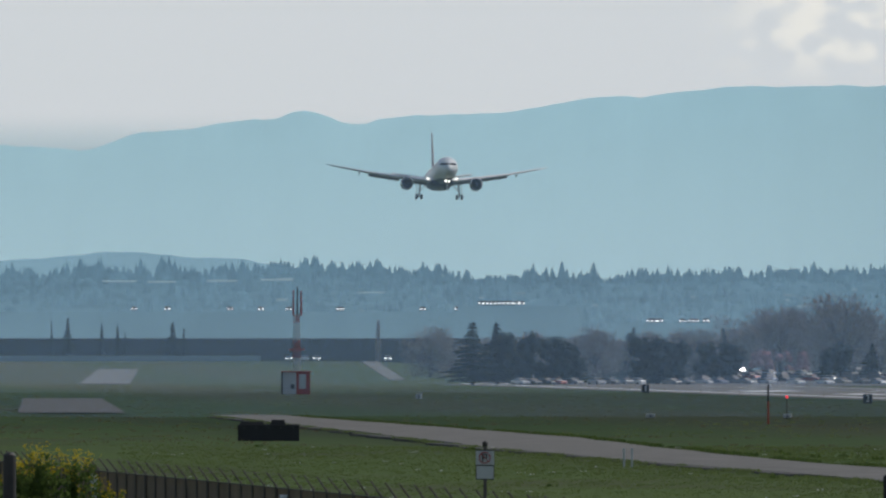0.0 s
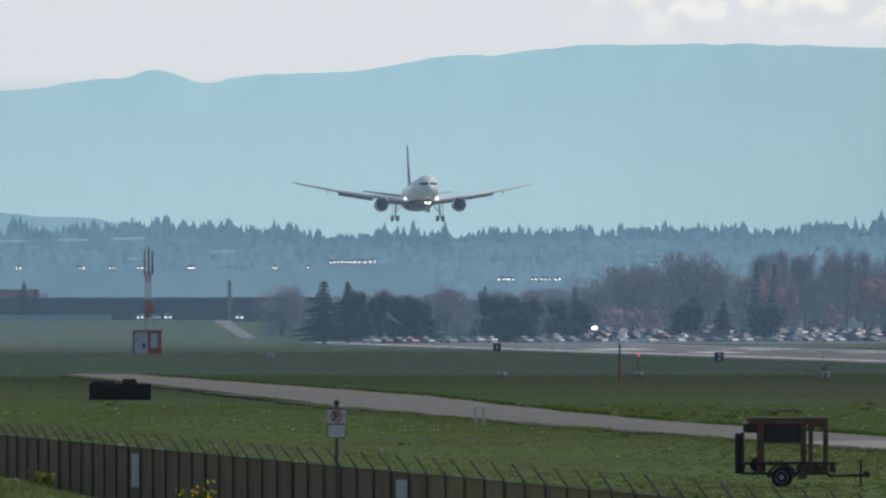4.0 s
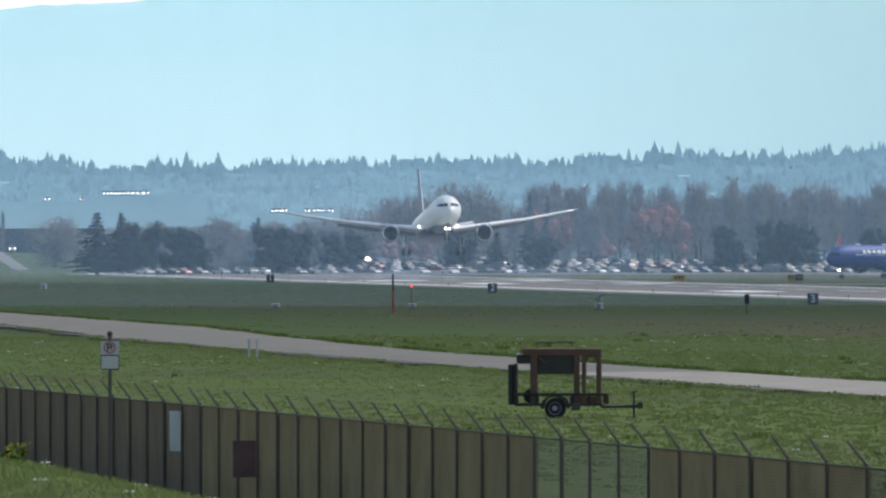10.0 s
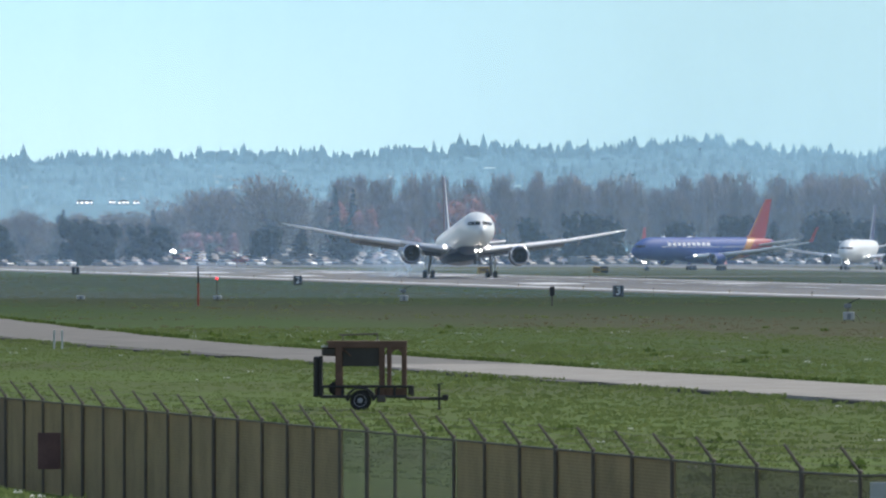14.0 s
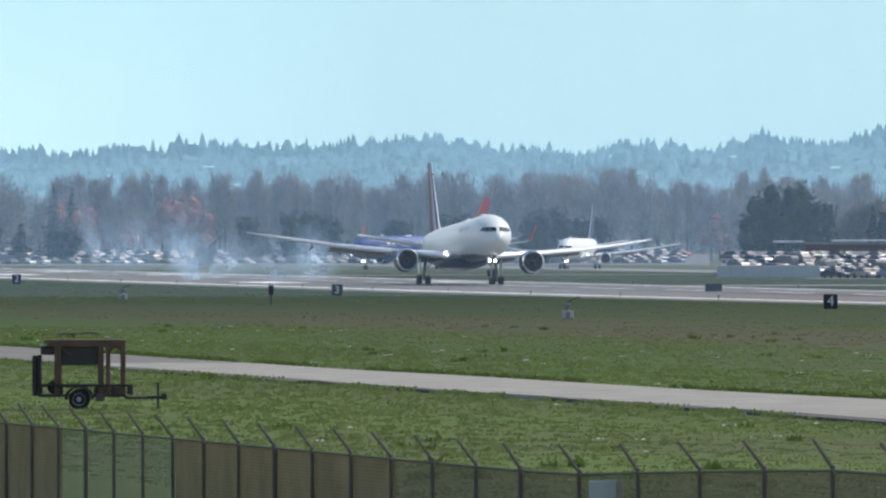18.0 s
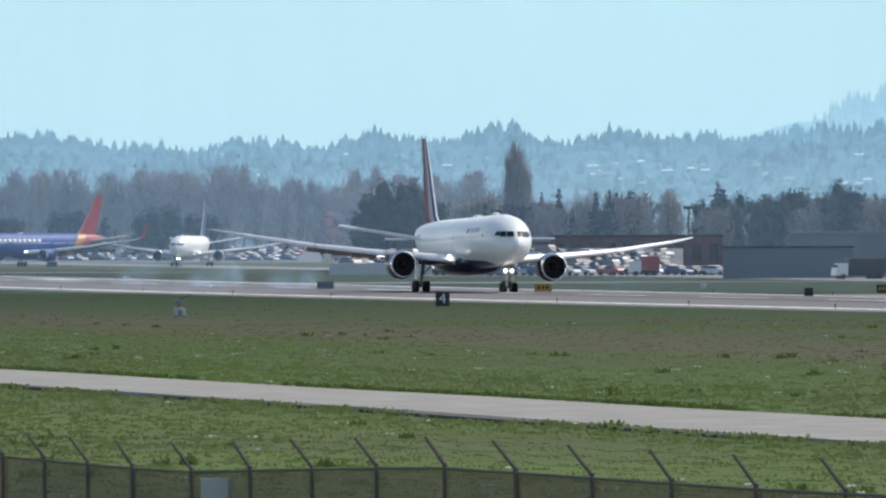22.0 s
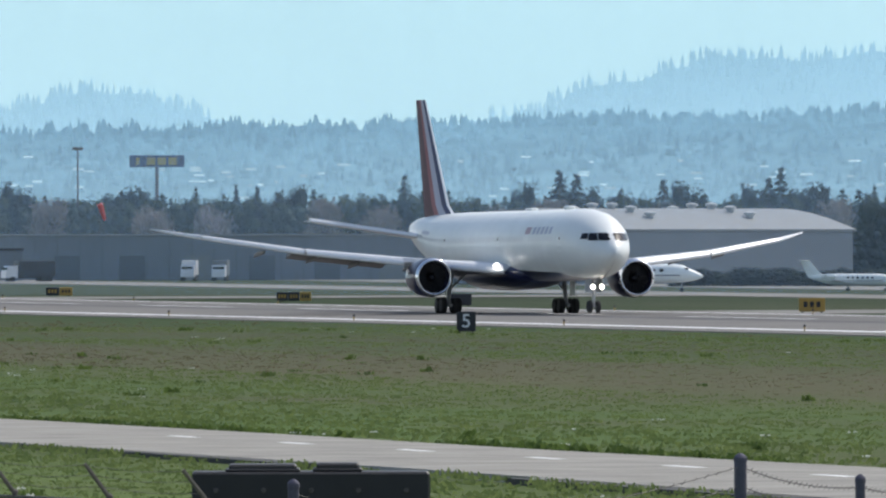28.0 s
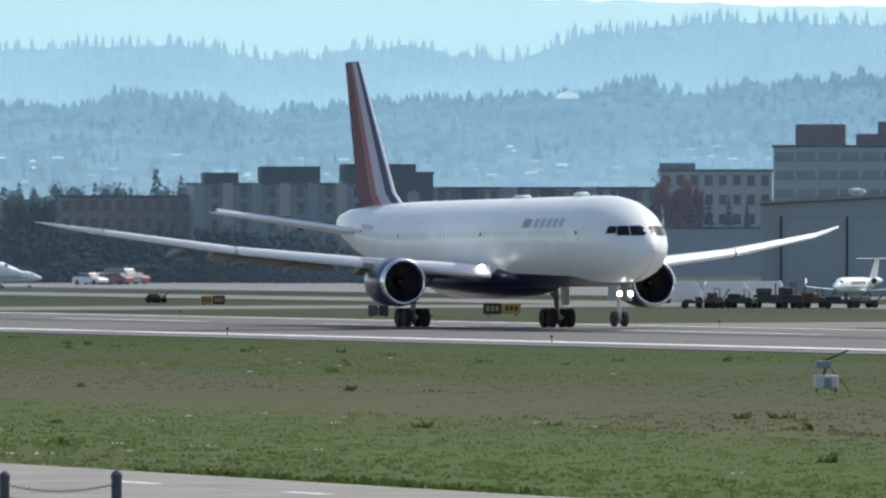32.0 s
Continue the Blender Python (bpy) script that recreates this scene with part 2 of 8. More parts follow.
for m in (M_ASPHALT, M_TAXI, M_ROAD, M_ROAD_FAR):
    m.node_tree.nodes["Principled BSDF"].inputs["Specular IOR Level"].default_value = 0.2
M_TAR = paint("tar_shoulder", (0.075, 0.074, 0.068), 1.0, vary=0.25, scale=0.5, fine=9.0, bump=0.2)

YS = [-4900, -2000, -300, -100, 0, 60, 120, 180, 240, 300, 360, 420, 500, 600, 700, 800, 900, 1000, 1100, 1200, 1300, 1400, 1500, 1600, 1700, 1800, 1900, 2000, 2150, 2300, 2500, 2700, 2900, 3200, 3600, 4000, 4500, 4900]


def bank(x, y):
    """Height of the ground: a levee with a lower road and its verge beside the fence, then the flat field."""
    steps = [(-5000, 3.75), (-3, 3.95), (3, 3.9), (7, 1.75), (15.4, 1.7), (17.6, 1.95), (20.5, 1.35), (24.0, 0.05), (26, 0.0), (5000, 0.0)]
    z = 0.0
    for (a, za), (c, zc) in zip(steps, steps[1:]):
        if a <= x <= c:
            z = za + (zc - za) * (x - a) / (c - a)
    return z + rise(y)


XS = [-4900, -1500, -400, -150, -60, -20, -3, 3, 7, 11, 15.4, 16.5, 17.6, 19, 20.5, 22, 24, 26, 32, 40, 55, 68, 76, 84, 94, 101, 115, 130, 160, 190, 215, 240, 270, 310, 360, 450, 600, 900, 1300, 1800, 2400, 4900]
g = Shape()
pts = []
for y in YS:
    for x in XS:
        far = 0 if abs(x) < 24 or y > 1500 else 0.06 * noise.noise((x * 0.05, y * 0.03, 0))
        drop = -0.12 if 216 < x < 268 or 70 < x < 99 else 0.0
        pts.append((x, y, bank(x, y) + far + drop))
n = len(XS)
g.add(pts, [(i * n + j, i * n + j + 1, (i + 1) * n + j + 1, (i + 1) * n + j) for i in range(len(YS) - 1) for j in range(n - 1)])
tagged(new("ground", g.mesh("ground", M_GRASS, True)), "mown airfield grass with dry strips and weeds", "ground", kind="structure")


def strip(name, x0, x1, y0, y1, lift0, lift1, mat, label, category, crown=None, kind="structure", parent=None):
    """A long paved band along the field, following the rise; lift0, lift1: its edges' heights."""
    s = Shape()
    ys = [y0] + [y for y in YS if y0 < y < y1] + [y1]
    xs = [(x0, lift0), ((x0 + x1) / 2, crown if crown is not None else (lift0 + lift1) / 2), (x1, lift1)]
    s.add([(x, y, rise(y) + h) for y in ys for x, h in xs], [(i * 3 + j, i * 3 + j + 1, i * 3 + j + 4, i * 3 + j + 3) for i in range(len(ys) - 1) for j in (0, 1)])
    k = len(ys) * 3
    s.add([(x, y, rise(y) + h - 0.5) for y in ys for x, h in (xs[0], xs[2])], [])
    for i in range(len(ys) - 1):
        s.f.append((i * 3, i * 3 + 3, k + i * 2 + 2, k + i * 2))
        s.f.append((i * 3 + 2, k + i * 2 + 1, k + i * 2 + 3, i * 3 + 5))
        s.k.extend([0, 0])
    me = s.mesh(name, mat)
    if parent:
        ob = new(name, me)
        ob.parent = parent
        return ob
    return tagged(new(name, me), label, category, kind=kind)


RC = 241.7     # the runway's centre line
runway = strip("runway", RC - 30, RC + 30, -200, 2760, 0.05, 0.05, M_ASPHALT, "long grey asphalt runway with worn rubber streaks", "runway", crown=0.30)


def crown(x):
    return 0.05 + 0.25 * (1 - abs(x - RC) / 30) + 0.004


def line(name, x, w, y0, y1, mat, parent, lift=0.004):
    s = Shape()
    ys = [y0] + [y for y in YS if y0 < y < y1] + [y1]
    s.add([(xx, y, rise(y) + crown(xx) + lift) for y in ys for xx in (x - w / 2, x + w / 2)], [(i * 2, i * 2 + 1, i * 2 + 3, i * 2 + 2) for i in range(len(ys) - 1)])
    ob = new(name, s.mesh(name, mat))
    ob.parent = parent
    return ob


line("edge_line", RC - 23.5, 1.9, -150, 2720, M_WHITE_LINE, runway)
line("edge_line", RC + 23.5, 1.9, -150, 2720, M_WHITE_LINE, runway)
for i in range(46):
    line("centre_dash", RC, 0.9, -100 + i * 61, -64 + i * 61, M_WHITE_LINE, runway)
for x in (-9.0, -6.2, 6.0, 9.5):
    line("rubber_streak", RC + x * 0.6, 1.4, 500 + 40 * x, 2150 + 20 * x, M_RUBBER, runway, 0.008)
for y0, y1 in ((2130, 2175), (1990, 2030), (1690, 1730)):
    for sx in (-1, 1):
        line("aiming_bar", RC + sx * 12, 6.0 if y0 < 2100 else 9.0, y0, y1, M_WHITE_LINE, runway, 0.012)
for i in range(4):
    for sx in (-1, 1):
        line("aiming_bar", RC + sx * (5 + i * 4), 2.0, 2580, 2626, M_WHITE_LINE, runway, 0.012)

# the service road bends a little away from the runway's line
ROAD = [(-200, 77.0, 89.0), (150, 77.0, 88.5), (300, 76.0, 87.6), (400, 74.8, 85.4), (500, 73.6, 82.8), (620, 72.8, 80.8), (760, 73.2, 82.0), (880, 75.0, 86.5), (1000, 79.0, 92.0), (1200, 85.0, 95.5), (1430, 91.0, 98.0)]


def road_edge(y, side):
    for a, c in zip(ROAD, ROAD[1:]):
        if a[0] <= y <= c[0]:
            return a[side] + (c[side] - a[side]) * (y - a[0]) / (c[0] - a[0])
    return ROAD[-1][side]


s = Shape()
ys = [-200 + 30 * i for i in range(55)]
for y in ys:
    a, c = road_edge(y, 1), road_edge(y, 2)
    s.v += [(a, y, rise(y) - 0.4), (a + 0.25 * math.sin(y * 0.37), y, rise(y) + 0.05), ((a + c) / 2, y, rise(y) + 0.09), (c + 0.3 * math.sin(y * 0.29), y, rise(y) + 0.05), (c, y, rise(y) - 0.4)]
s.f = [(i * 5 + j, i * 5 + j + 1, i * 5 + j + 6, i * 5 + j + 5) for i in range(len(ys) - 1) for j in range(4)]
# beyond 600 m the road takes the darker concrete
s.k = [0 if ys[i // 4] < 600 else 1 for i in range(len(s.f))]
service_road = tagged(new("service_road", s.mesh("service_road", [M_ROAD, M_ROAD_FAR])), "pale concrete service road with a dashed line through the grass", "road", kind="structure")
for i in range(19):
    s = Shape()
    y = 126 + i * 13.2
    q = (road_edge(y, 1) + road_edge(y, 2)) / 2 + 1.2
    s.box(q - 0.17, y, 0.02, q + 0.17, y + 3.2, 0.098)
    part("dash", s, M_WHITE_LINE, service_road)
for i in range(30):
    s = Shape()
    y0 = 150 + i * 42 + 9 * math.sin(i * 1.7)
    w = 0.5 + 0.7 * abs(math.sin(i * 2.3))
    q = road_edge(y0, 1)
    s.box(q - w, y0, -0.3 + rise(y0), q + 0.2, y0 + 33, 0.035 + rise(y0))
    part("shoulder_edge", s, M_TAR, service_road)

taxiway = strip("taxiway", 350, 372, -200, 2750, 0.05, 0.05, M_TAXI, "pale concrete parallel taxiway", "taxiway", crown=0.10)
apron = strip("apron", 405, 470, -200, 2100, 0.05, 0.05, M_TAXI, "pale concrete apron beyond the taxiway", "apron", crown=0.10)
for j, y in enumerate((620, 800, 1010, 1290, 1620, 1990, 2330)):
    s = Shape()
    s.add([(RC + 28, y - 24, rise(y) + 0.045), (RC + 28, y + 24, rise(y) + 0.045), (352, y + 60, rise(y) + 0.045), (352, y + 24, rise(y) + 0.045)], [(0, 1, 2, 3)])
    tagged(new("connector", s.mesh("connector", M_TAXI)), "concrete connector between runway and taxiway", "taxiway", "connectors", "structure")
lower_road = strip("lower_road", 7.4, 15.3, -200, 1200, 1.74, 1.74, M_ROAD, "narrow grey road along the levee's foot", "road", crown=1.79)

s = Shape()
s.v = [(*spot(p, d), rise(d) + 0.05) for p, d in ((1120, 1480), (1312, 1480), (1268, 1900), (1130, 1900))]
s.f, s.k = [(0, 1, 2, 3)], [0]
tagged(new("old_pavement", s.mesh("old_pavement", M_TAR)), "old weathered pavement in the grass", "pavement", kind="structure")
# a grassy slope at the field's far end, with a concrete pad and a path on it
def slope(p, d):
    x, y = spot(p, d)
    f = min(1.0, max(0.0, (d - 2600) / 400)) * min(1.0, max(0.0, (1960 - p) / 160))
    return rise(y) + (6.6 - rise(y)) * f


s = Shape()
for i in range(46):
    for j in range(9):
        p, d = -3000 + 112 * i, 2580 + 440 * j / 8
        x, y = spot(p, d)
        s.v.append((x, y, slope(p, d) + (0.10 * noise.noise((x * 0.02, y * 0.02, 5)) if j else -0.3)))
s.f = [(i * 9 + j, i * 9 + 9 + j, i * 9 + 10 + j, i * 9 + j + 1) for i in range(45) for j in range(8)]
s.k = [0] * len(s.f)
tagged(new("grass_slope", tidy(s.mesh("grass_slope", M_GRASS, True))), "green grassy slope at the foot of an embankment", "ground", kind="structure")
for name, label, pts in (("concrete_pad", "pale concrete pad on a grassy slope", ((1229, 2605), (1318, 2605), (1334, 2830), (1262, 2830))), ("path", "pale concrete path up a grassy slope", ((1778, 2665), (1806, 2665), (1756, 2990), (1728, 2990)))):
    s = Shape()
    for p, d in pts:
        x, y = spot(p, d)
        s.v.append((x, y, slope(p, d) + 0.08))
    s.add([(v[0], v[1], v[2] - 1.2) for v in s.v], [(0, 1, 2, 3), (0, 1, 5, 4), (1, 2, 6, 5), (2, 3, 7, 6), (3, 0, 4, 7)])
    s.f = [tuple(f) for f in [(0, 1, 2, 3), (0, 1, 5, 4), (1, 2, 6, 5), (2, 3, 7, 6), (3, 0, 4, 7)]]
    s.k = [0] * 5
    tagged(new(name, tidy(s.mesh(name, M_TAXI))), label, "pavement", kind="structure")
# ---------- sky and distance ----------
def knots(table, p):
    for (a, va), (b, vb) in zip(table, table[1:]):
        if a <= p <= b:
            f = (p - a) / (b - a)
            f = f * f * (3 - 2 * f)
            return va + (vb - va) * f
    return table[0][1] if p < table[0][0] else table[-1][1]


def ridge(name, table, d, foot, mat, label, step=22, rough=2.0, seed=0, depth=160):
    """A range of hills: a front that rises from its foot to an uneven crest, and a back behind it."""
    s = Shape()
    p0, p1 = table[0][0], table[-1][0]
    n = int((p1 - p0) / step) + 1
    rows = 7
    for i in range(n):
        p = p0 + (p1 - p0) * i / (n - 1)
        crest = height(knots(table, p) + rough * 2 * noise.noise((p * 0.02, seed, 0)) + rough * noise.noise((p * 0.07, seed, 3)), d)
        for j in range(rows):
            f = j / (rows - 1)
            dd = d - depth * (1 - f) + 12 * noise.noise((p * 0.01, j, seed))
            x, y = spot(p, dd)
            s.v.append((x, y, foot + (crest - foot) * f))
        x, y = spot(p, d + 40)
        s.v.append((x, y, foot))
    w = rows + 1
    for i in range(n - 1):
        for j in range(w - 1):
            s.f.append((i * w + j, (i + 1) * w + j, (i + 1) * w + j + 1, i * w + j + 1))
            s.k.append(0)
    return tagged(new(name, s.mesh(name, mat, True)), label, "hills", kind="structure")


def sky_material():
    m = bpy.data.materials.new("open_sky")
    m.use_nodes = True
    t = m.node_tree
    t.nodes.remove(t.nodes["Principled BSDF"])
    em = t.nodes.new("ShaderNodeEmission")
    t.links.new(em.outputs[0], t.nodes["Material Output"].inputs[0])
    geo, sep, mr = t.nodes.new("ShaderNodeNewGeometry"), t.nodes.new("ShaderNodeSeparateXYZ"), t.nodes.new("ShaderNodeMapRange")
    t.links.new(geo.outputs["Position"], sep.inputs[0])
    t.links.new(sep.outputs[2], mr.inputs[0])
    mr.inputs[1].default_value, mr.inputs[2].default_value = 40, 130
    ramp = t.nodes.new("ShaderNodeValToRGB")
    t.links.new(mr.outputs[0], ramp.inputs[0])
    e = ramp.color_ramp.elements
    e[0].position, e[0].color = 0.0, (0.63, 0.88, 0.935, 1)
    e[1].position, e[1].color = 0.68, (1.32, 1.37, 1.40, 1)
    q = e.new(0.44)
    q.color = (0.55, 0.83, 0.92, 1)
    # one bright broken cloud above the range
    mp, nz, nr = t.nodes.new("ShaderNodeMapping"), t.nodes.new("ShaderNodeTexNoise"), t.nodes.new("ShaderNodeMapRange")
    mp.inputs["Scale"].default_value = (0.075, 0.012, 0.11)
    nz.inputs["Scale"].default_value, nz.inputs["Detail"].default_value = 1.0, 8
    t.links.new(geo.outputs["Position"], mp.inputs[0])
    t.links.new(mp.outputs[0], nz.inputs["Vector"])
    t.links.new(nz.outputs[0], nr.inputs[0])
    nr.inputs[1].default_value, nr.inputs[2].default_value = 0.46, 0.56
    last = nr.outputs[0]
    for sock, lo, hi in ((2, 108, 132), (0, 495, 545), (0, 700, 640)):
        up, mul = t.nodes.new("ShaderNodeMapRange"), t.nodes.new("ShaderNodeMath")
        up.interpolation_type = "SMOOTHSTEP"
        t.links.new(sep.outputs[sock], up.inputs[0])
        up.inputs[1].default_value, up.inputs[2].default_value = lo, hi
        mul.operation = "MULTIPLY"
        t.links.new(last, mul.inputs[0])
        t.links.new(up.outputs[0], mul.inputs[1])
        last = mul.outputs[0]
    mix = t.nodes.new("ShaderNodeMix")
    mix.data_type = "RGBA"
    mix.inputs[7].default_value = (1.70, 1.66, 1.54, 1)
    t.links.new(last, mix.inputs[0])
    t.links.new(ramp.outputs[0], mix.inputs[6])
    t.links.new(mix.outputs[2], em.inputs[0])
    em.inputs[1].default_value = 1.0
    return m


s = Shape()
N = 720
for i in range(N):
    x, y = spot(23000 * 2 * math.pi * i / N, 4960)
    s.v += [(x, y, -60), (x, y, 420)]
s.f = [(2 * i, 2 * ((i + 1) % N), 2 * ((i + 1) % N) + 1, 2 * i + 1) for i in range(N)]
s.k = [0] * N
sheet = tagged(new("backdrop", s.mesh("backdrop", sky_material())), "pale hazy blue sky with thin bright cloud", "sky", kind="structure")
sheet.visible_shadow = False

# each far layer carries its haze in its own self-lit colour
M_MOUNTAIN = distance("mountain_painted_haze", (0.74, 1.06, 1.16), (0.58, 0.93, 1.06), 40, 110, 0.004, 0.03, pale=(500, 700, (0.535, 0.81, 0.895)))
M_HILL_FAR = distance("hill_painted_haze", (0.375, 0.63, 0.775), (0.295, 0.53, 0.69), 40, 85, 0.02, 0.06, each=0.05)
M_WOODS_FAR = distance("far_land_painted_haze", (0.250, 0.420, 0.520), (0.178, 0.340, 0.452), 8, 46, 0.03, 0.14)
M_FIRS_FAR = distance("far_firs_painted_haze", (0.240, 0.408, 0.508), (0.168, 0.325, 0.436), 8, 44, 0.010, 0.16, each=0.13)
M_ROOFS_FAR = distance("far_pale_painted_haze", (0.34, 0.51, 0.60), (0.44, 0.61, 0.70), 10, 40, 0.03, 0.10, each=0.25)

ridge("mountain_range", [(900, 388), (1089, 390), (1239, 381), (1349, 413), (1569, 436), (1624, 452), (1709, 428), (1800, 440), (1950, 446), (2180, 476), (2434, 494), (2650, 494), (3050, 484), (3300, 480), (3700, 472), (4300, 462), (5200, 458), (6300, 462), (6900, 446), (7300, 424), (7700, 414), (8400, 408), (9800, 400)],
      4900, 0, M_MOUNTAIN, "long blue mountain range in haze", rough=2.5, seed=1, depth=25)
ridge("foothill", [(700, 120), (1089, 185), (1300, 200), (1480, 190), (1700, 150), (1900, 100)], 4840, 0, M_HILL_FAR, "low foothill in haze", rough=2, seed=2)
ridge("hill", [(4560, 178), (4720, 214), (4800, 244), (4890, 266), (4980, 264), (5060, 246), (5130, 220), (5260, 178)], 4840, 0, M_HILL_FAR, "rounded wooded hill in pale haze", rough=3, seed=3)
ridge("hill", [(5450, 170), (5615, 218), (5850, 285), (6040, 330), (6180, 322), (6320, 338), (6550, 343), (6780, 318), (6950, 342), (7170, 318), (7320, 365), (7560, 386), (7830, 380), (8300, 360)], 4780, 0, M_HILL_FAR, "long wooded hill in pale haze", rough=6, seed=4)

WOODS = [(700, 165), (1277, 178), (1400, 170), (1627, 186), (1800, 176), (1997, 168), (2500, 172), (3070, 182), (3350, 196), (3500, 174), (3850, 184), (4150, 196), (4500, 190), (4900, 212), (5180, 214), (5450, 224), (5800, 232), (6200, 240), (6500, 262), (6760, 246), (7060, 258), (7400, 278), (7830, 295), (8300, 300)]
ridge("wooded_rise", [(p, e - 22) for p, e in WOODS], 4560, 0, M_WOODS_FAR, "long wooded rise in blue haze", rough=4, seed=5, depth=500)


def conifer(s, x, y, z, h, r, n=6, k=0, tiers=2):
    """A small fir: stacked ragged cones."""
    for j in range(tiers):
        z0, z1 = z + h * (0.12 + 0.36 * j), z + h * (0.62 + 0.38 * j if j < tiers - 1 else 1.0)
        rr = r * (1 - 0.42 * j)
        b = len(s.v)
        a0 = random.random() * 6.28
        for i in range(n):
            q = rr * random.uniform(0.7, 1.15)
            a = a0 + 6.2832 * i / n
            s.v.append((x + q * math.cos(a), y + q * math.sin(a), z0 + random.uniform(-0.03, 0.05) * h))
        s.v.append((x, y, z1))
        for i in range(n):
            s.f.append((b + i, b + (i + 1) % n, b + n))
            s.k.append(k)


def roundtop(s, x, y, z, h, r, k=0):
    """A far broadleaf crown of a few lumps."""
    for j in range(3):
        cx, cy, cz = x + random.uniform(-0.4, 0.4) * r, y + random.uniform(-0.4, 0.4) * r, z + h * random.uniform(0.45, 0.75)
        rr, hh = r * random.uniform(0.55, 0.8), h * random.uniform(0.25, 0.4)
        b = len(s.v)
        for e in (-0.9, -0.3, 0.4, 0.85):
            c = math.sqrt(1 - e * e)
            for i in range(6):
                q = rr * c * random.uniform(0.8, 1.2)
                s.v.append((cx + q * math.cos(6.2832 * i / 6), cy + q * math.sin(6.2832 * i / 6), cz + hh * e))
        for m in range(3):
            for i in range(6):
                a, c = b + m * 6 + i, b + m * 6 + (i + 1) % 6
                s.f.append((a, c, c + 6, a + 6))
                s.k.append(k)
        s.f.append(tuple(b + 18 + i for i in range(6)))
        s.k.append(k)


random.seed(11)
s = Shape()
for i in range(13000):
    p = random.uniform(750, 8250)
    f = 1.0 if random.random() < 0.34 else random.random() ** 0.75
    d = 4060 + 500 * f
    crest = height(knots(WOODS, p) - 30, 4560)
    x, y = spot(p, d + random.uniform(-8, 8))
    z = crest * f - 0.8
    tall = 0.85 + 0.6 * noise.noise((p * 0.009, f * 3, 2)) + 0.35 * noise.noise((p * 0.04, f * 6, 5))
    h = random.uniform(5.4, 9.4) * max(0.5, tall) * (1.0 if random.random() < 0.96 else 1.15)
    if f < 0.45 and noise.noise((p * 0.006, f * 4, 8)) > 0.12:
        continue
    if random.random() < 0.62:
        conifer(s, x, y, z, h, h * random.uniform(0.20, 0.36), 6, tiers=3)
    else:
        roundtop(s, x, y, z - 1, h * 0.78, h * random.uniform(0.28, 0.42))
random.seed(15)
for n, h0, h1 in ((190, 0.4, 1.0),):
    s2 = Shape()
    for i in range(n):
        p = random.uniform(4300, 8100) if i % 5 else random.uniform(1150, 4300)
        e = random.gauss(120 if p > 4300 else 108, 18)
        x, y = spot(p, 4050 - random.uniform(0, 20))
        w, z = random.uniform(0.4, 1.8), height(e, 4040)
        s2.box(x - w, y - 1, z - random.uniform(h0, h1) * 0.6, x + w, y + 1, z + 0.15)
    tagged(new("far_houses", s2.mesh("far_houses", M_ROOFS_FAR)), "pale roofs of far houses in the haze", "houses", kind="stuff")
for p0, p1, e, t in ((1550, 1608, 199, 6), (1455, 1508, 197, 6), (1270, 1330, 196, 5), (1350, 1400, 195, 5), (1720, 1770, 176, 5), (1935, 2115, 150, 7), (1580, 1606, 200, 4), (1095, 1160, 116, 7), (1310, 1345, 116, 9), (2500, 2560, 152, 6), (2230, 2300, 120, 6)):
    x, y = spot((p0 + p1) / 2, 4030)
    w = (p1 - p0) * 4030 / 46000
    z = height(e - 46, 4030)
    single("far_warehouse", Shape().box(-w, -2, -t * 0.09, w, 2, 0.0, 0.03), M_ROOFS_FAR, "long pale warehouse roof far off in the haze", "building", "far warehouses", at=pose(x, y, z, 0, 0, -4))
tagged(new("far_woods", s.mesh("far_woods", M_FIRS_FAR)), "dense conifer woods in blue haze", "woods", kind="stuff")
random.seed(12)
s = Shape()
for i in range(3600):
    T = [(5615, 216), (5850, 282), (6040, 327), (6180, 320), (6320, 335), (6550, 340), (6780, 315), (6950, 339), (7170, 316), (7320, 362), (7560, 383), (7830, 378), (8300, 358)]
    if i % 6 == 0:
        T = [(4720, 212), (4800, 241), (4890, 263), (4980, 261), (5060, 243), (5130, 217)]
    p = random.uniform(T[0][0], T[-1][0])
    d0 = 4835 if i % 6 == 0 else 4775
    f = random.random() ** 2
    x, y = spot(p, d0 - 150 * f)
    h = random.uniform(3.5, 8.0)
    conifer(s, x, y, height(knots(T, p), d0) * (1 - f * 0.94) - 1.0, h, h * 0.22, 5, tiers=3)
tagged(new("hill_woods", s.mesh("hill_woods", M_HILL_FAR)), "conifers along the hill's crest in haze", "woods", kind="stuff")


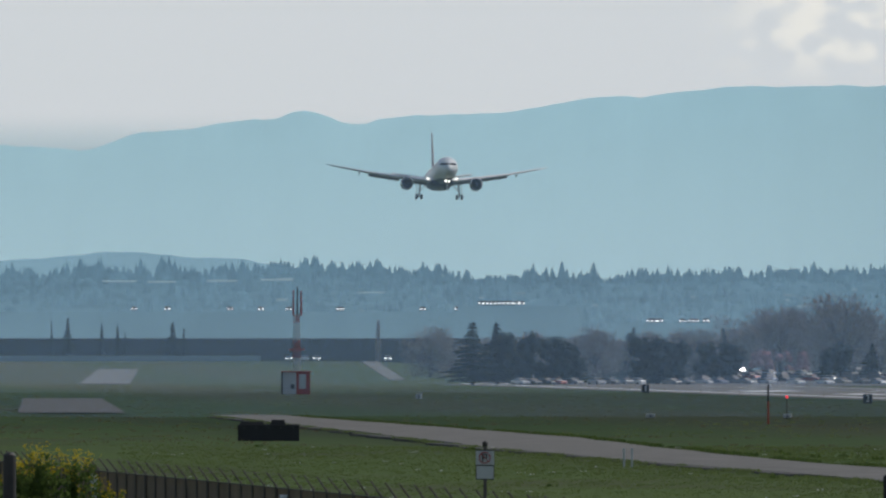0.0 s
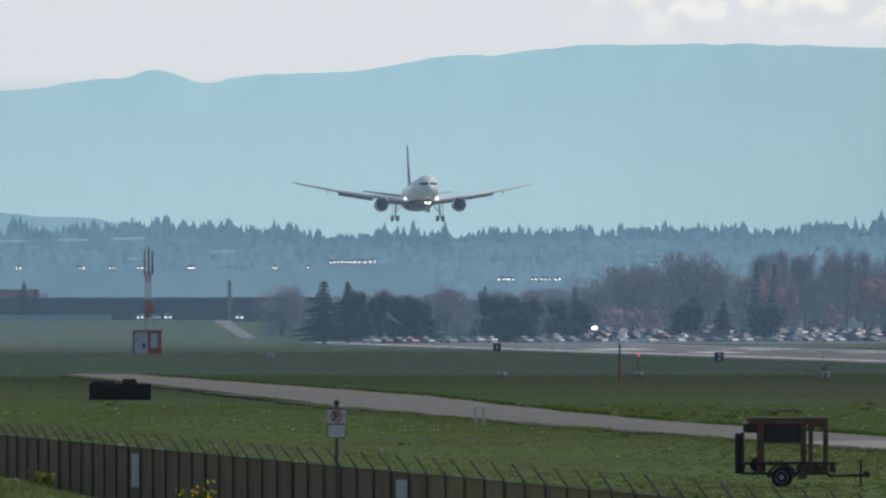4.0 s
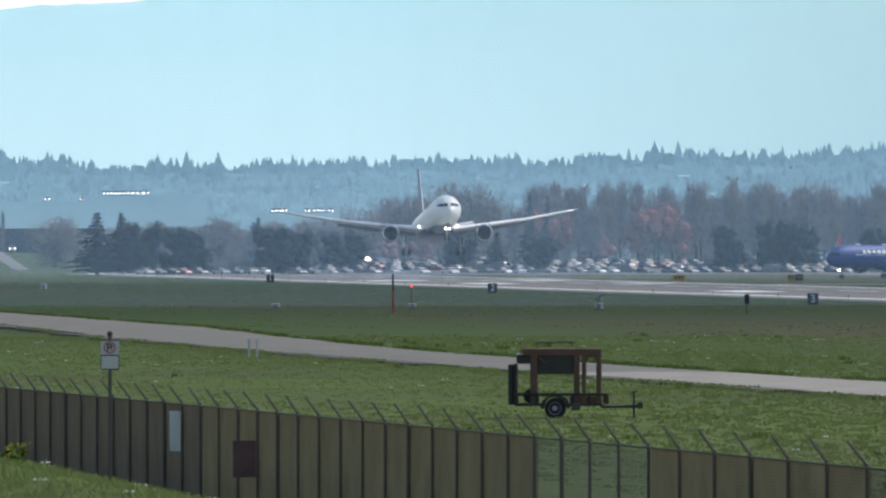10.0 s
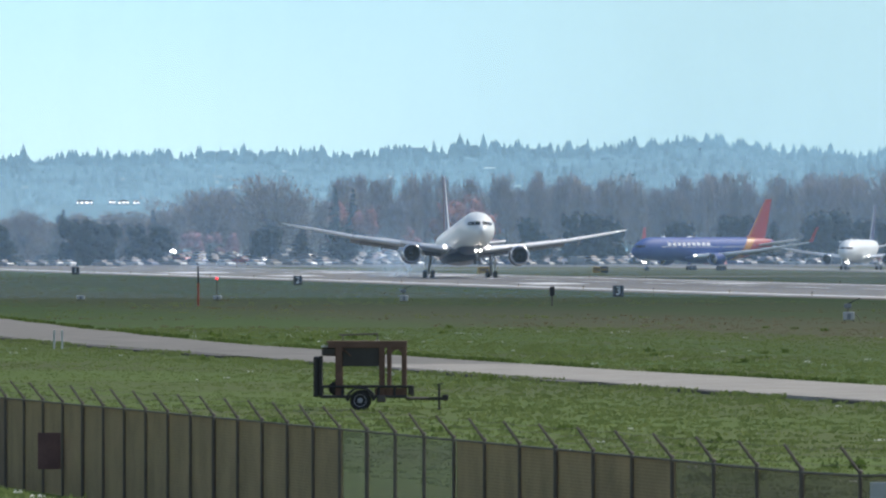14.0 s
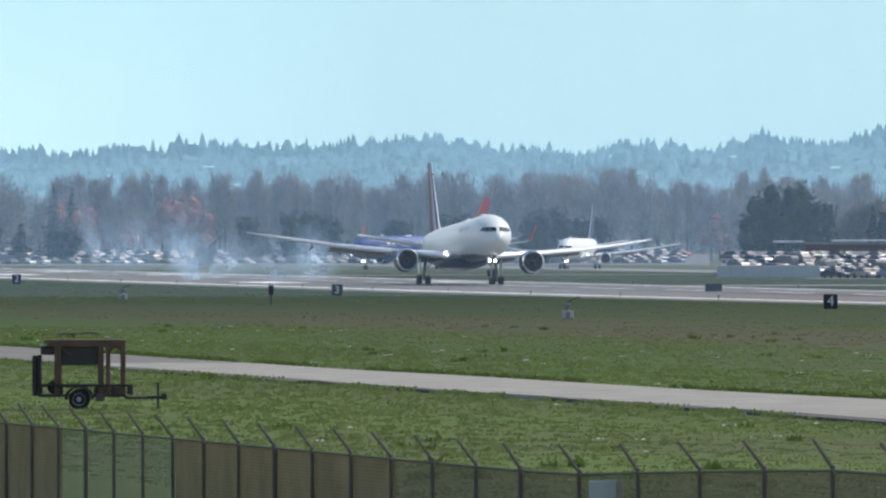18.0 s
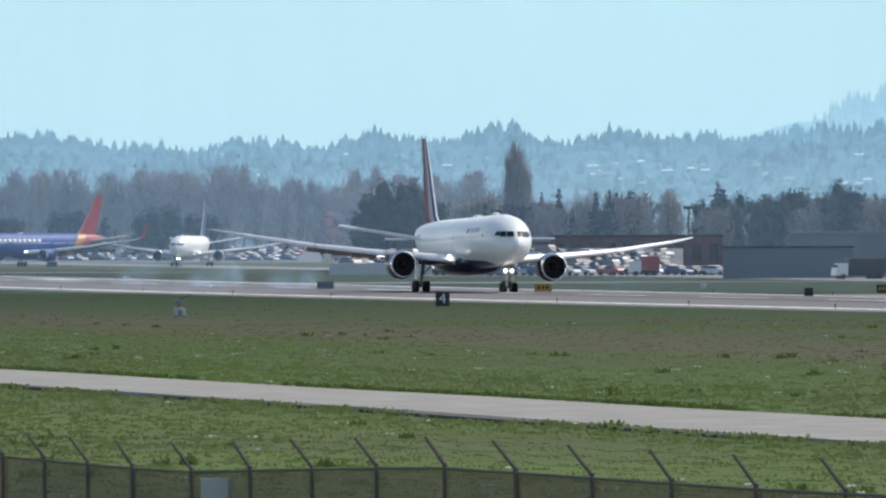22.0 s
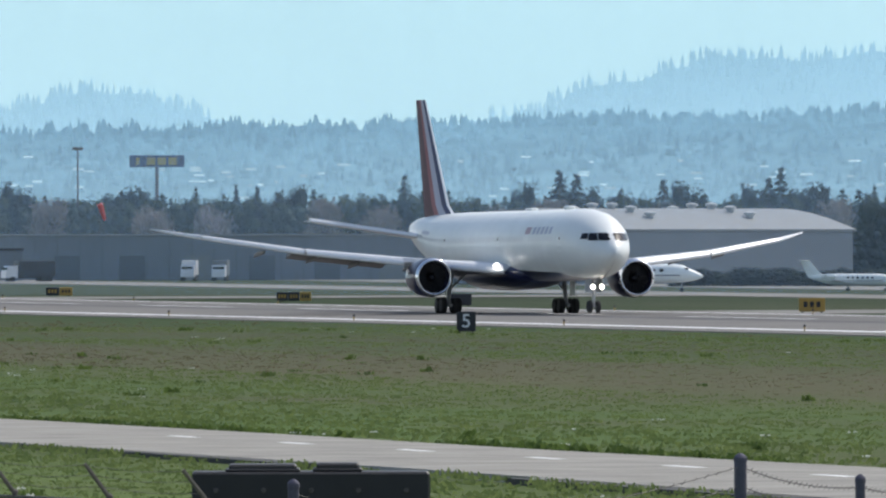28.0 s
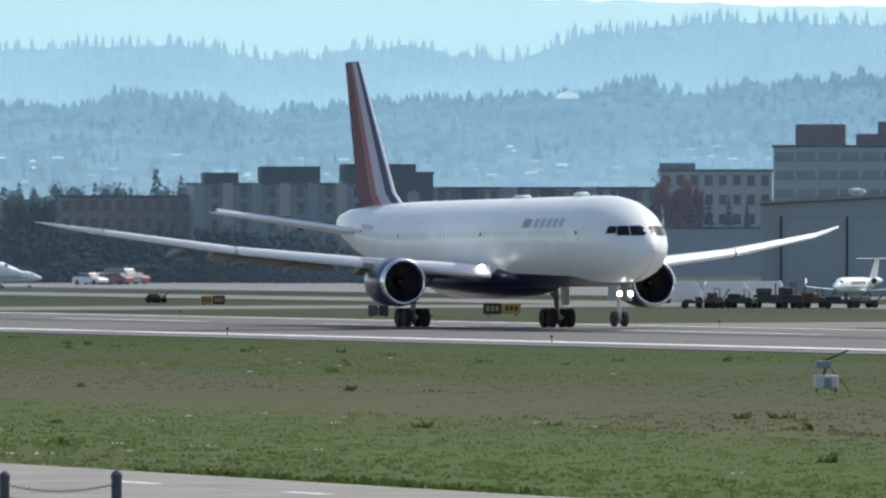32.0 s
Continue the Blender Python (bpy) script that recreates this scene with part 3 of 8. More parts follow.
# ---------- added see-through sheets that stand in for haze over the field ---------
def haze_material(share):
    m = bpy.data.materials.new("haze_stand_in")
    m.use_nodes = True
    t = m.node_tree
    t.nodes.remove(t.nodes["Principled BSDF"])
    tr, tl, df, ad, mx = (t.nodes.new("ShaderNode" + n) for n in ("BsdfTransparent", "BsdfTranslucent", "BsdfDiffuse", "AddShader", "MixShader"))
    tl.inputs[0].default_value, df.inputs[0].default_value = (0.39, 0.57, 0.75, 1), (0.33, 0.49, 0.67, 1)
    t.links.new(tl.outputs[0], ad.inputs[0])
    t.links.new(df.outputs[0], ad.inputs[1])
    # the sheet's cover thins out upwards, as low haze would
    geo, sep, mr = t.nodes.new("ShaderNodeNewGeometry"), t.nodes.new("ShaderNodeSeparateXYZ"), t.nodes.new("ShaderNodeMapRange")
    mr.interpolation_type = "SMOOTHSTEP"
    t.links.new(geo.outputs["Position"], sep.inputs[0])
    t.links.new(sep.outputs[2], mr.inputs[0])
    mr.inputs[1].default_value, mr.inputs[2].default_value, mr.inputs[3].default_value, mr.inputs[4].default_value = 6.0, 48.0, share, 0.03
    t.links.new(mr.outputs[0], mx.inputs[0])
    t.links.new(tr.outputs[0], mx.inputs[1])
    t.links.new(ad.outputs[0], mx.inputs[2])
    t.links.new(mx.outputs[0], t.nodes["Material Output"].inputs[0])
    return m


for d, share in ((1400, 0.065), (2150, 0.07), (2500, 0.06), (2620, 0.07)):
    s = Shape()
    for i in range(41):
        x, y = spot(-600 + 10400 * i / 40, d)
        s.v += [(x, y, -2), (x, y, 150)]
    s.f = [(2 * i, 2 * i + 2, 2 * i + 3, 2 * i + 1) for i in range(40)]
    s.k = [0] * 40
    veil = tagged(new("haze", s.mesh("haze", haze_material(share))), "thin added sheet standing in for pale haze", "haze", kind="stuff")
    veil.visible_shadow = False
# ---------- aircraft ----------
M_WHITE = paint("white_aircraft_paint", (0.80, 0.825, 0.80), 0.42, vary=0.05, scale=0.5, fine=6.0, coat=0.2)
M_NAVY = paint("navy_aircraft_paint", (0.014, 0.018, 0.055), 0.3, vary=0.1, scale=0.6, fine=8.0, coat=0.2)
M_SLAT = paint("pale_slat_paint", (0.86, 0.86, 0.86), 0.3, vary=0.04, scale=0.7, fine=8.0)
M_FINNAVY = paint("navy_tail_paint", (0.020, 0.032, 0.11), 0.55, vary=0.1, scale=0.6, fine=8.0)
M_WINGGREY = paint("grey_wing_paint", (0.64, 0.65, 0.655), 0.35, vary=0.08, scale=0.7, fine=8.0)
M_ALU = paint("polished_aluminium", (0.80, 0.80, 0.82), 0.2, 1.0, vary=0.06, scale=1.0, fine=12.0)
M_TYRE = paint("tyre_rubber", (0.022, 0.022, 0.024), 0.85, vary=0.2, scale=3.0)
M_STRUT = paint("gear_strut_paint", (0.35, 0.36, 0.37), 0.4, vary=0.1, scale=3.0)
M_HUB = paint("wheel_hub_metal", (0.45, 0.45, 0.46), 0.4, 0.7, vary=0.1, scale=5.0)
M_GLASS = paint("cockpit_glass", (0.010, 0.010, 0.014), 0.18, vary=0.1)
M_GLASS.node_tree.nodes["Principled BSDF"].inputs["Specular IOR Level"].default_value = 0.22
M_FAN = paint("fan_blades", (0.03, 0.03, 0.034), 0.4, 0.6, vary=0.2, scale=4.0)
# cabin panes kept close to the white skin, so they stay faint
M_CABIN_PANE = paint("pale_cabin_panes", (0.62, 0.64, 0.645), 0.35, vary=0.1, scale=2.0)
M_LOGO = paint("muted_red_mark", (0.36, 0.22, 0.26), 0.4, vary=0.1)
# darker than the wing grey: underwing shade is painted into flaps and fairings
M_FLAP = paint("shaded_flap_paint", (0.20, 0.195, 0.195), 0.5, vary=0.15, scale=0.7)
M_NAME = paint("grey_blue_lettering", (0.40, 0.42, 0.52), 0.4, vary=0.1)
M_BLADE = paint("dark_fan_metal", (0.045, 0.045, 0.05), 0.45, 0.8, vary=0.2, scale=4.0)
M_RED = paint("bright_red_livery", (0.30, 0.095, 0.11), 0.6, vary=0.08, scale=0.6)
M_DARKRED = paint("dark_red_livery", (0.085, 0.026, 0.042), 0.6, vary=0.08, scale=0.6)
M_LAVENDER = paint("pale_livery_band", (0.44, 0.45, 0.55), 0.55, vary=0.06, scale=0.6)
M_BLUE = paint("royal_blue_livery", (0.006, 0.050, 0.27), 0.6, vary=0.08, scale=0.6)
M_ORANGE = paint("orange_livery", (0.50, 0.21, 0.03), 0.35, vary=0.08, scale=0.6)
M_LAMP = glow("taxi_light", (1.0, 0.95, 0.85), 12.0)
M_LAMP_SOFT = glow("landing_light", (1.0, 0.95, 0.88), 6.0)

# sections of the widebody's fuselage: station, height of the middle, half width, half height; the nose points to -y
BODY = [(-33.2, 4.42, 0.04, 0.04), (-33.1, 4.42, 0.28, 0.30), (-32.8, 4.44, 0.60, 0.62), (-32.3, 4.50, 0.98, 1.00), (-31.5, 4.60, 1.42, 1.45), (-30.4, 4.76, 1.84, 1.93), (-29.0, 4.93, 2.18, 2.32),
        (-27.4, 5.04, 2.41, 2.56), (-25.5, 5.09, 2.50, 2.69), (-23.0, 5.10, 2.515, 2.705), (-16, 5.10, 2.515, 2.705), (-8, 5.10, 2.515, 2.705), (0, 5.10, 2.515, 2.705), (7, 5.10, 2.515, 2.705), (11, 5.16, 2.49, 2.64),
        (14, 5.32, 2.36, 2.46), (17, 5.56, 2.13, 2.18), (20, 5.84, 1.80, 1.84), (23, 6.12, 1.36, 1.46), (25.5, 6.34, 0.94, 1.10), (27.4, 6.50, 0.55, 0.72), (28.2, 6.56, 0.24, 0.36)]


WINGS, GEAR, FLYING = [], [], []


def body_at(y):
    for a, b in zip(BODY, BODY[1:]):
        if a[0] <= y <= b[0]:
            f = (y - a[0]) / (b[0] - a[0])
            return [p + (q - p) * f for p, q in zip(a[1:], b[1:])]
    return list(BODY[-1][1:])


def skin(y, a, out=0.0):
    """A point of the fuselage's skin at station y and angle a, in degrees from the top, positive to +x."""
    zc, w, h = body_at(y)
    return ((w + out) * math.sin(radians(a)), y, zc + (h + out) * math.cos(radians(a)))


def patch(ys, angles, out=0.012):
    """A thin raised patch on the skin: outer face with a rim."""
    s = Shape()
    n = len(angles)
    s.add([skin(y, a, out) for y in ys for a in angles], [(i * n + j, i * n + j + 1, (i + 1) * n + j + 1, (i + 1) * n + j) for i in range(len(ys) - 1) for j in range(n - 1)])
    return s


def foil(le, te, z, thick, n=7):
    """Outline of a wing section from the leading to the trailing edge, at span x, as (y, z)."""
    up = [(le + (te - le) * (i / n) ** 1.6, z + thick * 2.6 * math.sqrt(i / n) * (1 - i / n) * (0.62)) for i in range(n + 1)]
    dn = [(y, z - (zz - z) * 0.75) for y, zz in up[1:-1]][::-1]
    return up + dn


def lifting(sections, side=1, upright=False):
    """A wing or tail plane: sections of (span, leading edge, trailing edge, height, thickness)."""
    rings = []
    for x, le, te, z, th in sections:
        ring = foil(le, te, 0.0, th)
        rings.append([((t if upright else side * x), y, (x if upright else z + t)) for y, t in ring])
    return Shape().loft(rings)


def wheel_parts(parent, x, y, z, r, w):
    s = Shape()
    s.lathe((x - w / 2, y, z), (1, 0, 0), [(0.0, r * 0.55), (0.0, r * 0.86), (w * 0.14, r * 0.97), (w * 0.3, r), (w * 0.7, r), (w * 0.86, r * 0.97), (w, r * 0.86), (w, r * 0.55)], 18)
    tyre = part("tyre", s, M_TYRE, parent, smooth=False)
    s = Shape()
    s.lathe((x - w / 2 + 0.03, y, z), (1, 0, 0), [(0, r * 0.1), (0.0, r * 0.54), (w - 0.06, r * 0.54), (w - 0.06, r * 0.1)], 12)
    part("hub", s, M_HUB, tyre)


def airliner(name, label, body_mat, belly_mat, cowl_mat, fin_bands, big=True, gear=True, letters=None, winglets=False):
    """A twin-jet airliner; its origin lies on the ground between the main wheels, its nose points to -y."""
    plane = thing(name, label, "airliner")
    # fuselage: the upper skin and the dark belly are parts
    upper, lower = Shape(), Shape()
    stations = [b[0] for b in BODY]
    rim = lambda y: 179.6 - 37.6 * min(1, max(0, (y + 30.5) / 7)) - 12 * min(1, max(0, (y + 25) / 18)) - 6 * min(1, max(0, (y + 5) / 20))
    for sh, n, lo in ((upper, 29, False), (lower, 11, True)):
        sh.add([skin(y, (rim(y) + (360 - 2 * rim(y)) * i / (n - 1)) if lo else (-rim(y) + 2 * rim(y) * i / (n - 1))) for y in stations for i in range(n)], [(i * n + j, i * n + j + 1, (i + 1) * n + j + 1, (i + 1) * n + j) for i in range(len(stations) - 1) for j in range(n - 1)])
    fus = part("fuselage", upper, body_mat, plane, smooth=True)
    part("belly", lower, belly_mat, plane, "dark painted belly", smooth=True)
    s = Shape()
    s.loft([[(w * math.cos(6.2832 * i / 16), y, 3.0 + h * math.sin(6.2832 * i / 16)) for i in range(16)] for y, w, h in
            ((-13.5, 0.3, 0.2), (-12, 1.9, 0.75), (-9, 2.75, 1.15), (-4, 2.95, 1.28), (2, 2.9, 1.22), (5, 2.2, 0.8), (7, 0.3, 0.2))])
    part("wing_fairing", s, belly_mat, plane, smooth=True)
    # cockpit windows: a level band of six panes round the nose
    def nose_at(z, f):
        y0, y1 = -33.0, -29.9
        for k in range(40):
            c = body_at(y0)
            if c[0] + c[2] >= z:
                break
            y0 += 0.06
        y = y0 + (y1 - y0) * f * f
        zc, w, h = body_at(y)
        return ((w + 0.02) * math.sqrt(max(0.0, 1 - ((z - zc) / (h + 0.0)) ** 2)), y - 0.02, z)

    for sg in (-1, 1):
        for f0, f1, low in ((0.02, 0.47, 5.36), (0.49, 0.77, 5.36), (0.79, 1.0, 5.48)):
            s = Shape()
            grid = []
            for j in range(5):
                for k in range(5):
                    x, y, z = nose_at(low + (5.97 - low - 0.06 * f1) * j / 4, f0 + (f1 - f0) * k / 4)
                    grid.append((sg * x, y, z + 0.01))
            s.add(grid, [(j * 5 + k, j * 5 + k + 1, j * 5 + k + 6, j * 5 + k + 5) for j in range(4) for k in range(4)])
            part("cockpit_window", s, M_GLASS, fus)
    # cabin windows, doors
    for sg in (-1, 1):
        s = Shape()
        for i in range(62):
            y = -24.0 + i * 0.72
            if 9 < i < 12 or 34 < i < 37:
                continue
            q = patch((y, y + 0.28), (sg * 76, sg * 80, sg * 84.5), 0.012)
            if big:
                part("cabin_window", q, M_CABIN_PANE, fus)
            s.add(q.v, q.f)
        if not big:
            tagged(part("cabin_windows", s, M_CABIN_PANE, fus), kind="stuff")
        for y in (-26.6, -8.5, 8.0, 17.0):
            s = patch((y, y + 0.55, y + 1.1), [sg * a for a in (72, 82, 92, 102)], 0.015)
            door = part("cabin_door", s, body_mat, fus)
            q = patch((y + 0.35, y + 0.7), [sg * a for a in (77, 82)], 0.028)
            part("door_window", q, M_GLASS, door)
    if letters:
        letters(fus)
    # aerials on the roof
    for y, l, h in ((-20.5, 1.6, 0.42), (-9.5, 2.3, 0.30)):
        s = Shape().box(-0.34, y, skin(y, 0)[2] - 0.06, 0.34, y + l * 0.8, skin(y, 0)[2] + h * 0.62, 0.13)
        part("aerial_dome", s, M_WHITE, fus)
    # wings
    for sd, word in ((1, "wing"), (-1, "wing")):
        W = [(1.6, -10.6, 0.4, 3.25, 0.90), (8.2, -6.3, 1.1, 3.85, 0.62), (16.0, -1.15, 3.4, 4.75, 0.42), (23.2, 3.6, 6.1, 5.95, 0.26)]
        wing = part(word, lifting(W, sd), M_WINGGREY, plane, smooth=False)
        if big:
            WINGS.append((wing, sd))
        tip = [(23.2, 3.6, 6.1, 5.95, 0.26), (24.6, 5.1, 6.9, 6.25, 0.16), (25.96, 7.3, 7.9, 6.6, 0.03)]
        part("wing_tip", lifting(tip, sd), M_SLAT, wing)
        # slats along the leading edge
        for (a, la, za, ka), (b, lb, zb, kb) in (((2.7, -10.15, 3.32, 1.0), (6.6, -7.6, 3.68, 0.9)), ((9.4, -5.75, 3.96, 0.85), (15.9, -1.5, 4.72, 0.66)), ((16.1, -1.4, 4.75, 0.66), (22.9, 3.25, 5.92, 0.42)), ((23.0, 3.45, 5.95, 0.40), (25.7, 6.8, 6.52, 0.16))):
            s = Shape()
            s.loft([[(sd * x, l + dy * k, z + dz * k) for dy, dz in ((-0.5, -0.34), (-0.62, -0.26), (-0.66, -0.12), (-0.55, 0.06), (-0.25, 0.30), (0.15, 0.42), (0.3, 0.30), (-0.3, -0.1))] for x, l, z, k in ((a, la, za, ka), (b, lb, zb, kb))])
            part("slat", s, M_SLAT, wing)
        # flaps, lowered behind the trailing edge
        for (a, ta, za), (b, tb, zb) in (((2.7, 0.45, 3.30), (7.4, 0.95, 3.72)), ((9.0, 1.3, 3.92), (16.0, 3.35, 4.72))):
            s = Shape()
            s.loft([[(sd * x, t0 + dy, z + dz) for dy, dz in ((-0.35, -0.04), (0.1, 0.08), (0.9, -0.16), (1.45, -0.44), (0.8, -0.34), (-0.2, -0.2))] for x, t0, z in ((a, ta, za), (b, tb, zb))])
            part("flap", s, M_FLAP, wing)
        for x, t0, z in ((5.2, 0.5, 3.42), (11.3, 1.9, 4.1), (14.4, 2.8, 4.5), (18.2, 4.0, 5.0)):
            s = Shape()
            s.loft([[(sd * x + r * math.cos(6.2832 * i / 8), t0 + dy, z + dz + r * 1.3 * math.sin(6.2832 * i / 8)) for i in range(8)] for dy, dz, r in ((-2.0, -0.15, 0.03), (-1.2, -0.24, 0.12), (0.2, -0.30, 0.15), (1.4, -0.46, 0.10), (2.0, -0.6, 0.03))])
            part("flap_fairing", s, M_FLAP, wing, smooth=True)
        if winglets:
            part("winglet", Shape().loft([[(sd * (25.9 + 0.9 * f), 6.8 + 2.2 * f + dy * (1 - 0.6 * f), 6.6 + 3.6 * f) for dy in (0, 1.9)] + [(sd * (26.0 + 0.9 * f), 7.7 + 2.2 * f, 6.6 + 3.6 * f)] for f in (0, 0.15, 0.5, 1)]), fin_bands[-1][2], wing)
        # root light
        s = Shape().lathe((sd * 3.3, -10.85, 3.62), (0, -1, 0), [(-0.6, 0.12), (0, 0.19), (0.06, 0.17), (0.1, 0.05)], 12)
        part("landing_lamp", s, M_LAMP_SOFT, wing)
        # engine
        ex, ez, EY = sd * 7.95, 2.70, -10.0
        s = Shape()
        prof = [(-4.9, 0.95), (-4.0, 1.28), (-2.6, 1.46), (-1.2, 1.50), (-0.25, 1.42), (0.0, 1.30)]
        s.lathe((ex, EY, ez), (0, -1, 0), prof + [(-0.12, 1.2), (-0.6, 1.17), (-1.1, 1.18)], 28, caps=False)
        nac = part("engine_cowl", s, cowl_mat, plane, "dark painted engine cowl", smooth=True)
        s = Shape()
        s.lathe((ex, EY, ez), (0, -1, 0), [(-0.32, 1.44), (-0.12, 1.395), (0.03, 1.31), (0.02, 1.24), (-0.15, 1.185), (-0.34, 1.175)], 28, caps=False)
        part("intake_lip", s, M_ALU, nac, "polished metal intake lip", smooth=True)
        s = Shape()
        s.lathe((ex, EY, ez), (0, -1, 0), [(-1.25, 1.175), (-1.24, 0.3)], 28)
        part("fan_disc", s, M_FAN, nac)
        s = Shape()
        for i in range(22):
            a = 6.2832 * i / 22
            if big:
                s = Shape()
            s.add([(ex + r * math.cos(a + t), EY + 1.18 + dy, ez + r * math.sin(a + t)) for r, t, dy in ((0.32, 0, -0.1), (0.32, 0.16, 0.02), (1.16, 0.20, 0.0), (1.16, 0.02, -0.12))], [(0, 1, 2, 3)])
            if big:
                part("fan_blade", s, M_BLADE, nac)
        if not big:
            tagged(part("fan_blades", s, M_BLADE, nac), kind="stuff")
        s = Shape().lathe((ex, EY, ez), (0, -1, 0), [(-1.2, 0.33), (-0.95, 0.29), (-0.7, 0.17), (-0.58, 0.02)], 14)
        part("spinner", s, M_BLADE, nac, smooth=True)
        s = Shape().lathe((ex, EY + 4.7, ez + 0.05), (0, 1, 0), [(-0.1, 0.80), (0.7, 0.62), (1.3, 0.42), (2.0, 0.05)], 18)
        part("exhaust_cone", s, M_HUB, nac, smooth=True)
        s = Shape()
        s.loft([[(ex + sx, y, z) for sx, z in ((-0.16, ez + 1.2), (0.16, ez + 1.2), (0.16, zt), (-0.16, zt))] for y, zt in ((EY + 0.6, 4.0), (EY + 3.1, 4.08), (EY + 6.1, 4.02), (EY + 8.4, 3.85))])
        part("pylon", s, body_mat if big else cowl_mat, nac)
        # tail plane
        H = [(0.6, 18.6, 24.6, 5.80, 0.30), (5.0, 21.4, 25.7, 6.50, 0.2), (9.3, 24.2, 26.6, 7.2, 0.10)]
        stab = part("tailplane", lifting(H, sd), M_WINGGREY, plane)
        s = Shape().loft([[(sd * x, l + dy, z + dz) for dy, dz in ((-0.10, -0.02), (-0.04, 0.08), (0.2, 0.24), (0.5, 0.26), (0.4, -0.08), (0.0, -0.08))] for x, l, z in ((1.3, 19.05, 5.90), (9.3, 24.2, 7.2))])
        part("leading_edge", s, M_SLAT, stab)
        # main gear
        if gear:
            GY = -1.25
            g0 = part("main_gear", Shape().tube((sd * 4.4, GY - 0.1, 3.4), (sd * 4.65, GY, 0.95), 0.21, 0.16, 10).tube((sd * 4.65, GY - 0.85, 0.62), (sd * 4.65, GY + 0.85, 0.62), 0.15, 0.15, 8).tube((sd * 4.62, GY, 1.0), (sd * 4.65, GY, 0.6), 0.2, 0.2, 8).tube((sd * 3.2, GY - 0.2, 3.2), (sd * 4.6, GY, 1.7), 0.09, 0.09, 6), M_STRUT, plane)
            if big:
                GEAR.append(g0)
            for dx in (-0.57, 0.57):
                for dy in (-0.71, 0.71):
                    wheel_parts(g0, sd * 4.65 + dx, GY + dy, 0.585, 0.585, 0.43)
            s = Shape().box(sd * 5.15 - 0.04, GY - 0.75, 1.35, sd * 5.15 + 0.04, GY + 0.75, 3.3, 0.03)
            part("gear_door", s, body_mat, g0)
    # fin in painted bands, from the leading edge back
    def fin_sec(f0, f1):
        out = []
        for z, le, te in ((7.4, 14.6, 24.3), (8.4, 16.9, 24.7), (12.5, 20.5, 26.0), (16.75, 24.3, 27.3)):
            th = 0.34 * (1 - (z - 7.4) / 14)
            ring = []
            for f in (f0, (f0 + f1) / 2, f1):
                ring.append((le + (te - le) * f, th * 1.9 * math.sqrt(max(f, 0.004)) * (1 - f) + 0.015))
            out.append([(t, y, z) for y, t in ring] + [(-t, y, z) for y, t in ring[::-1]])
        return Shape().loft(out)
    for i, (f0, f1, mat) in enumerate(fin_bands):
        part("fin_panel", fin_sec(f0, f1), mat, plane)
    # nose gear with its lamps
    if gear:
        ng = part("nose_gear", Shape().tube((0, -26.75, 2.7), (0, -26.95, 0.5), 0.15, 0.12, 10).tube((-0.32, -26.95, 0.47), (0.32, -26.95, 0.47), 0.08, 0.08, 8).tube((0, -25.75, 2.6), (0, -26.90, 1.3), 0.07, 0.07, 6), M_STRUT, plane)
        for dx in (-0.32, 0.32):
            wheel_parts(ng, dx, -26.95, 0.47, 0.47, 0.3)
        for sx in (-1, 1):
            s = Shape().box(sx * 0.42 - 0.03, -27.95, 1.55, sx * 0.42 + 0.03, -26.15, 2.75, 0.02)
            part("gear_door", s, M_STRUT, ng)
            s = Shape().lathe((sx * 0.34, -27.97, 1.95), (0, -1, 0), [(0, 0.165), (0.08, 0.15), (0.12, 0.03)], 12)
            part("taxi_lamp", s, M_LAMP, ng)
    return plane


def name_bars(fus):
    """The airline's mark and name beside the front door, as plain shapes."""
    for sg in (-1, 1):
        s = patch((-17.2, -16.7, -16.2, -15.7), [sg * a for a in (60, 66, 72)], 0.014)
        part("logo_mark", s, M_LOGO, fus)
        for i in range(5):
            y = -23.4 + i * 1.2
            s = patch((y, y + 0.36, y + 0.72), [sg * a for a in (60, 66, 72.5)], 0.014)
            part("name_bar", s, M_NAME, fus)
        for i in range(4):
            y = 14.6 + i * 0.8
            s = patch((y, y + 0.5), [sg * a for a in (66, 70, 74)], 0.014)
            part("name_bar", s, M_LAVENDER, fus)


airliner_landing = airliner("airliner", "white widebody twin-jet airliner with a navy and red tail, flaps lowered", M_WHITE, M_NAVY, M_NAVY,
                            [(0.0, 0.03, M_SLAT), (0.03, 0.17, M_FINNAVY), (0.17, 0.40, M_LAVENDER), (0.40, 0.58, M_RED), (0.58, 1.0, M_DARKRED)], letters=name_bars)
# ---------- other aircraft on the far taxiway ----------
M_TAILRED = paint("tail_red_livery", (0.34, 0.030, 0.036), 0.5, vary=0.08, scale=0.6)


def stripes_and_name(fus):
    for sg in (-1, 1):
        for i in range(9):
            y = -21 + i * 2.1
            part("name_bar", patch((y, y + 0.75, y + 1.4), [sg * a for a in (58, 66, 74)], 0.02), M_SLAT, fus)
        # painted bands sweep from the belly up into the fin
        for y0, y1, mat in ((8.0, 11.5, M_ORANGE), (11.5, 26.0, M_TAILRED)):
            turns = [4 + 174 * k / 18 for k in range(19)]
            s = Shape()
            s.add([skin(min(27.9, y + max(0.0, 1 - a / 150) * 9), sg * a, 0.03) for y in [y0 + (y1 - y0) * k / 5 for k in range(6)] for a in turns], [(i * 19 + j, i * 19 + j + 1, i * 19 + j + 20, i * 19 + j + 19) for i in range(5) for j in range(18)])
            part("painted_band", s, mat, fus, smooth=True)


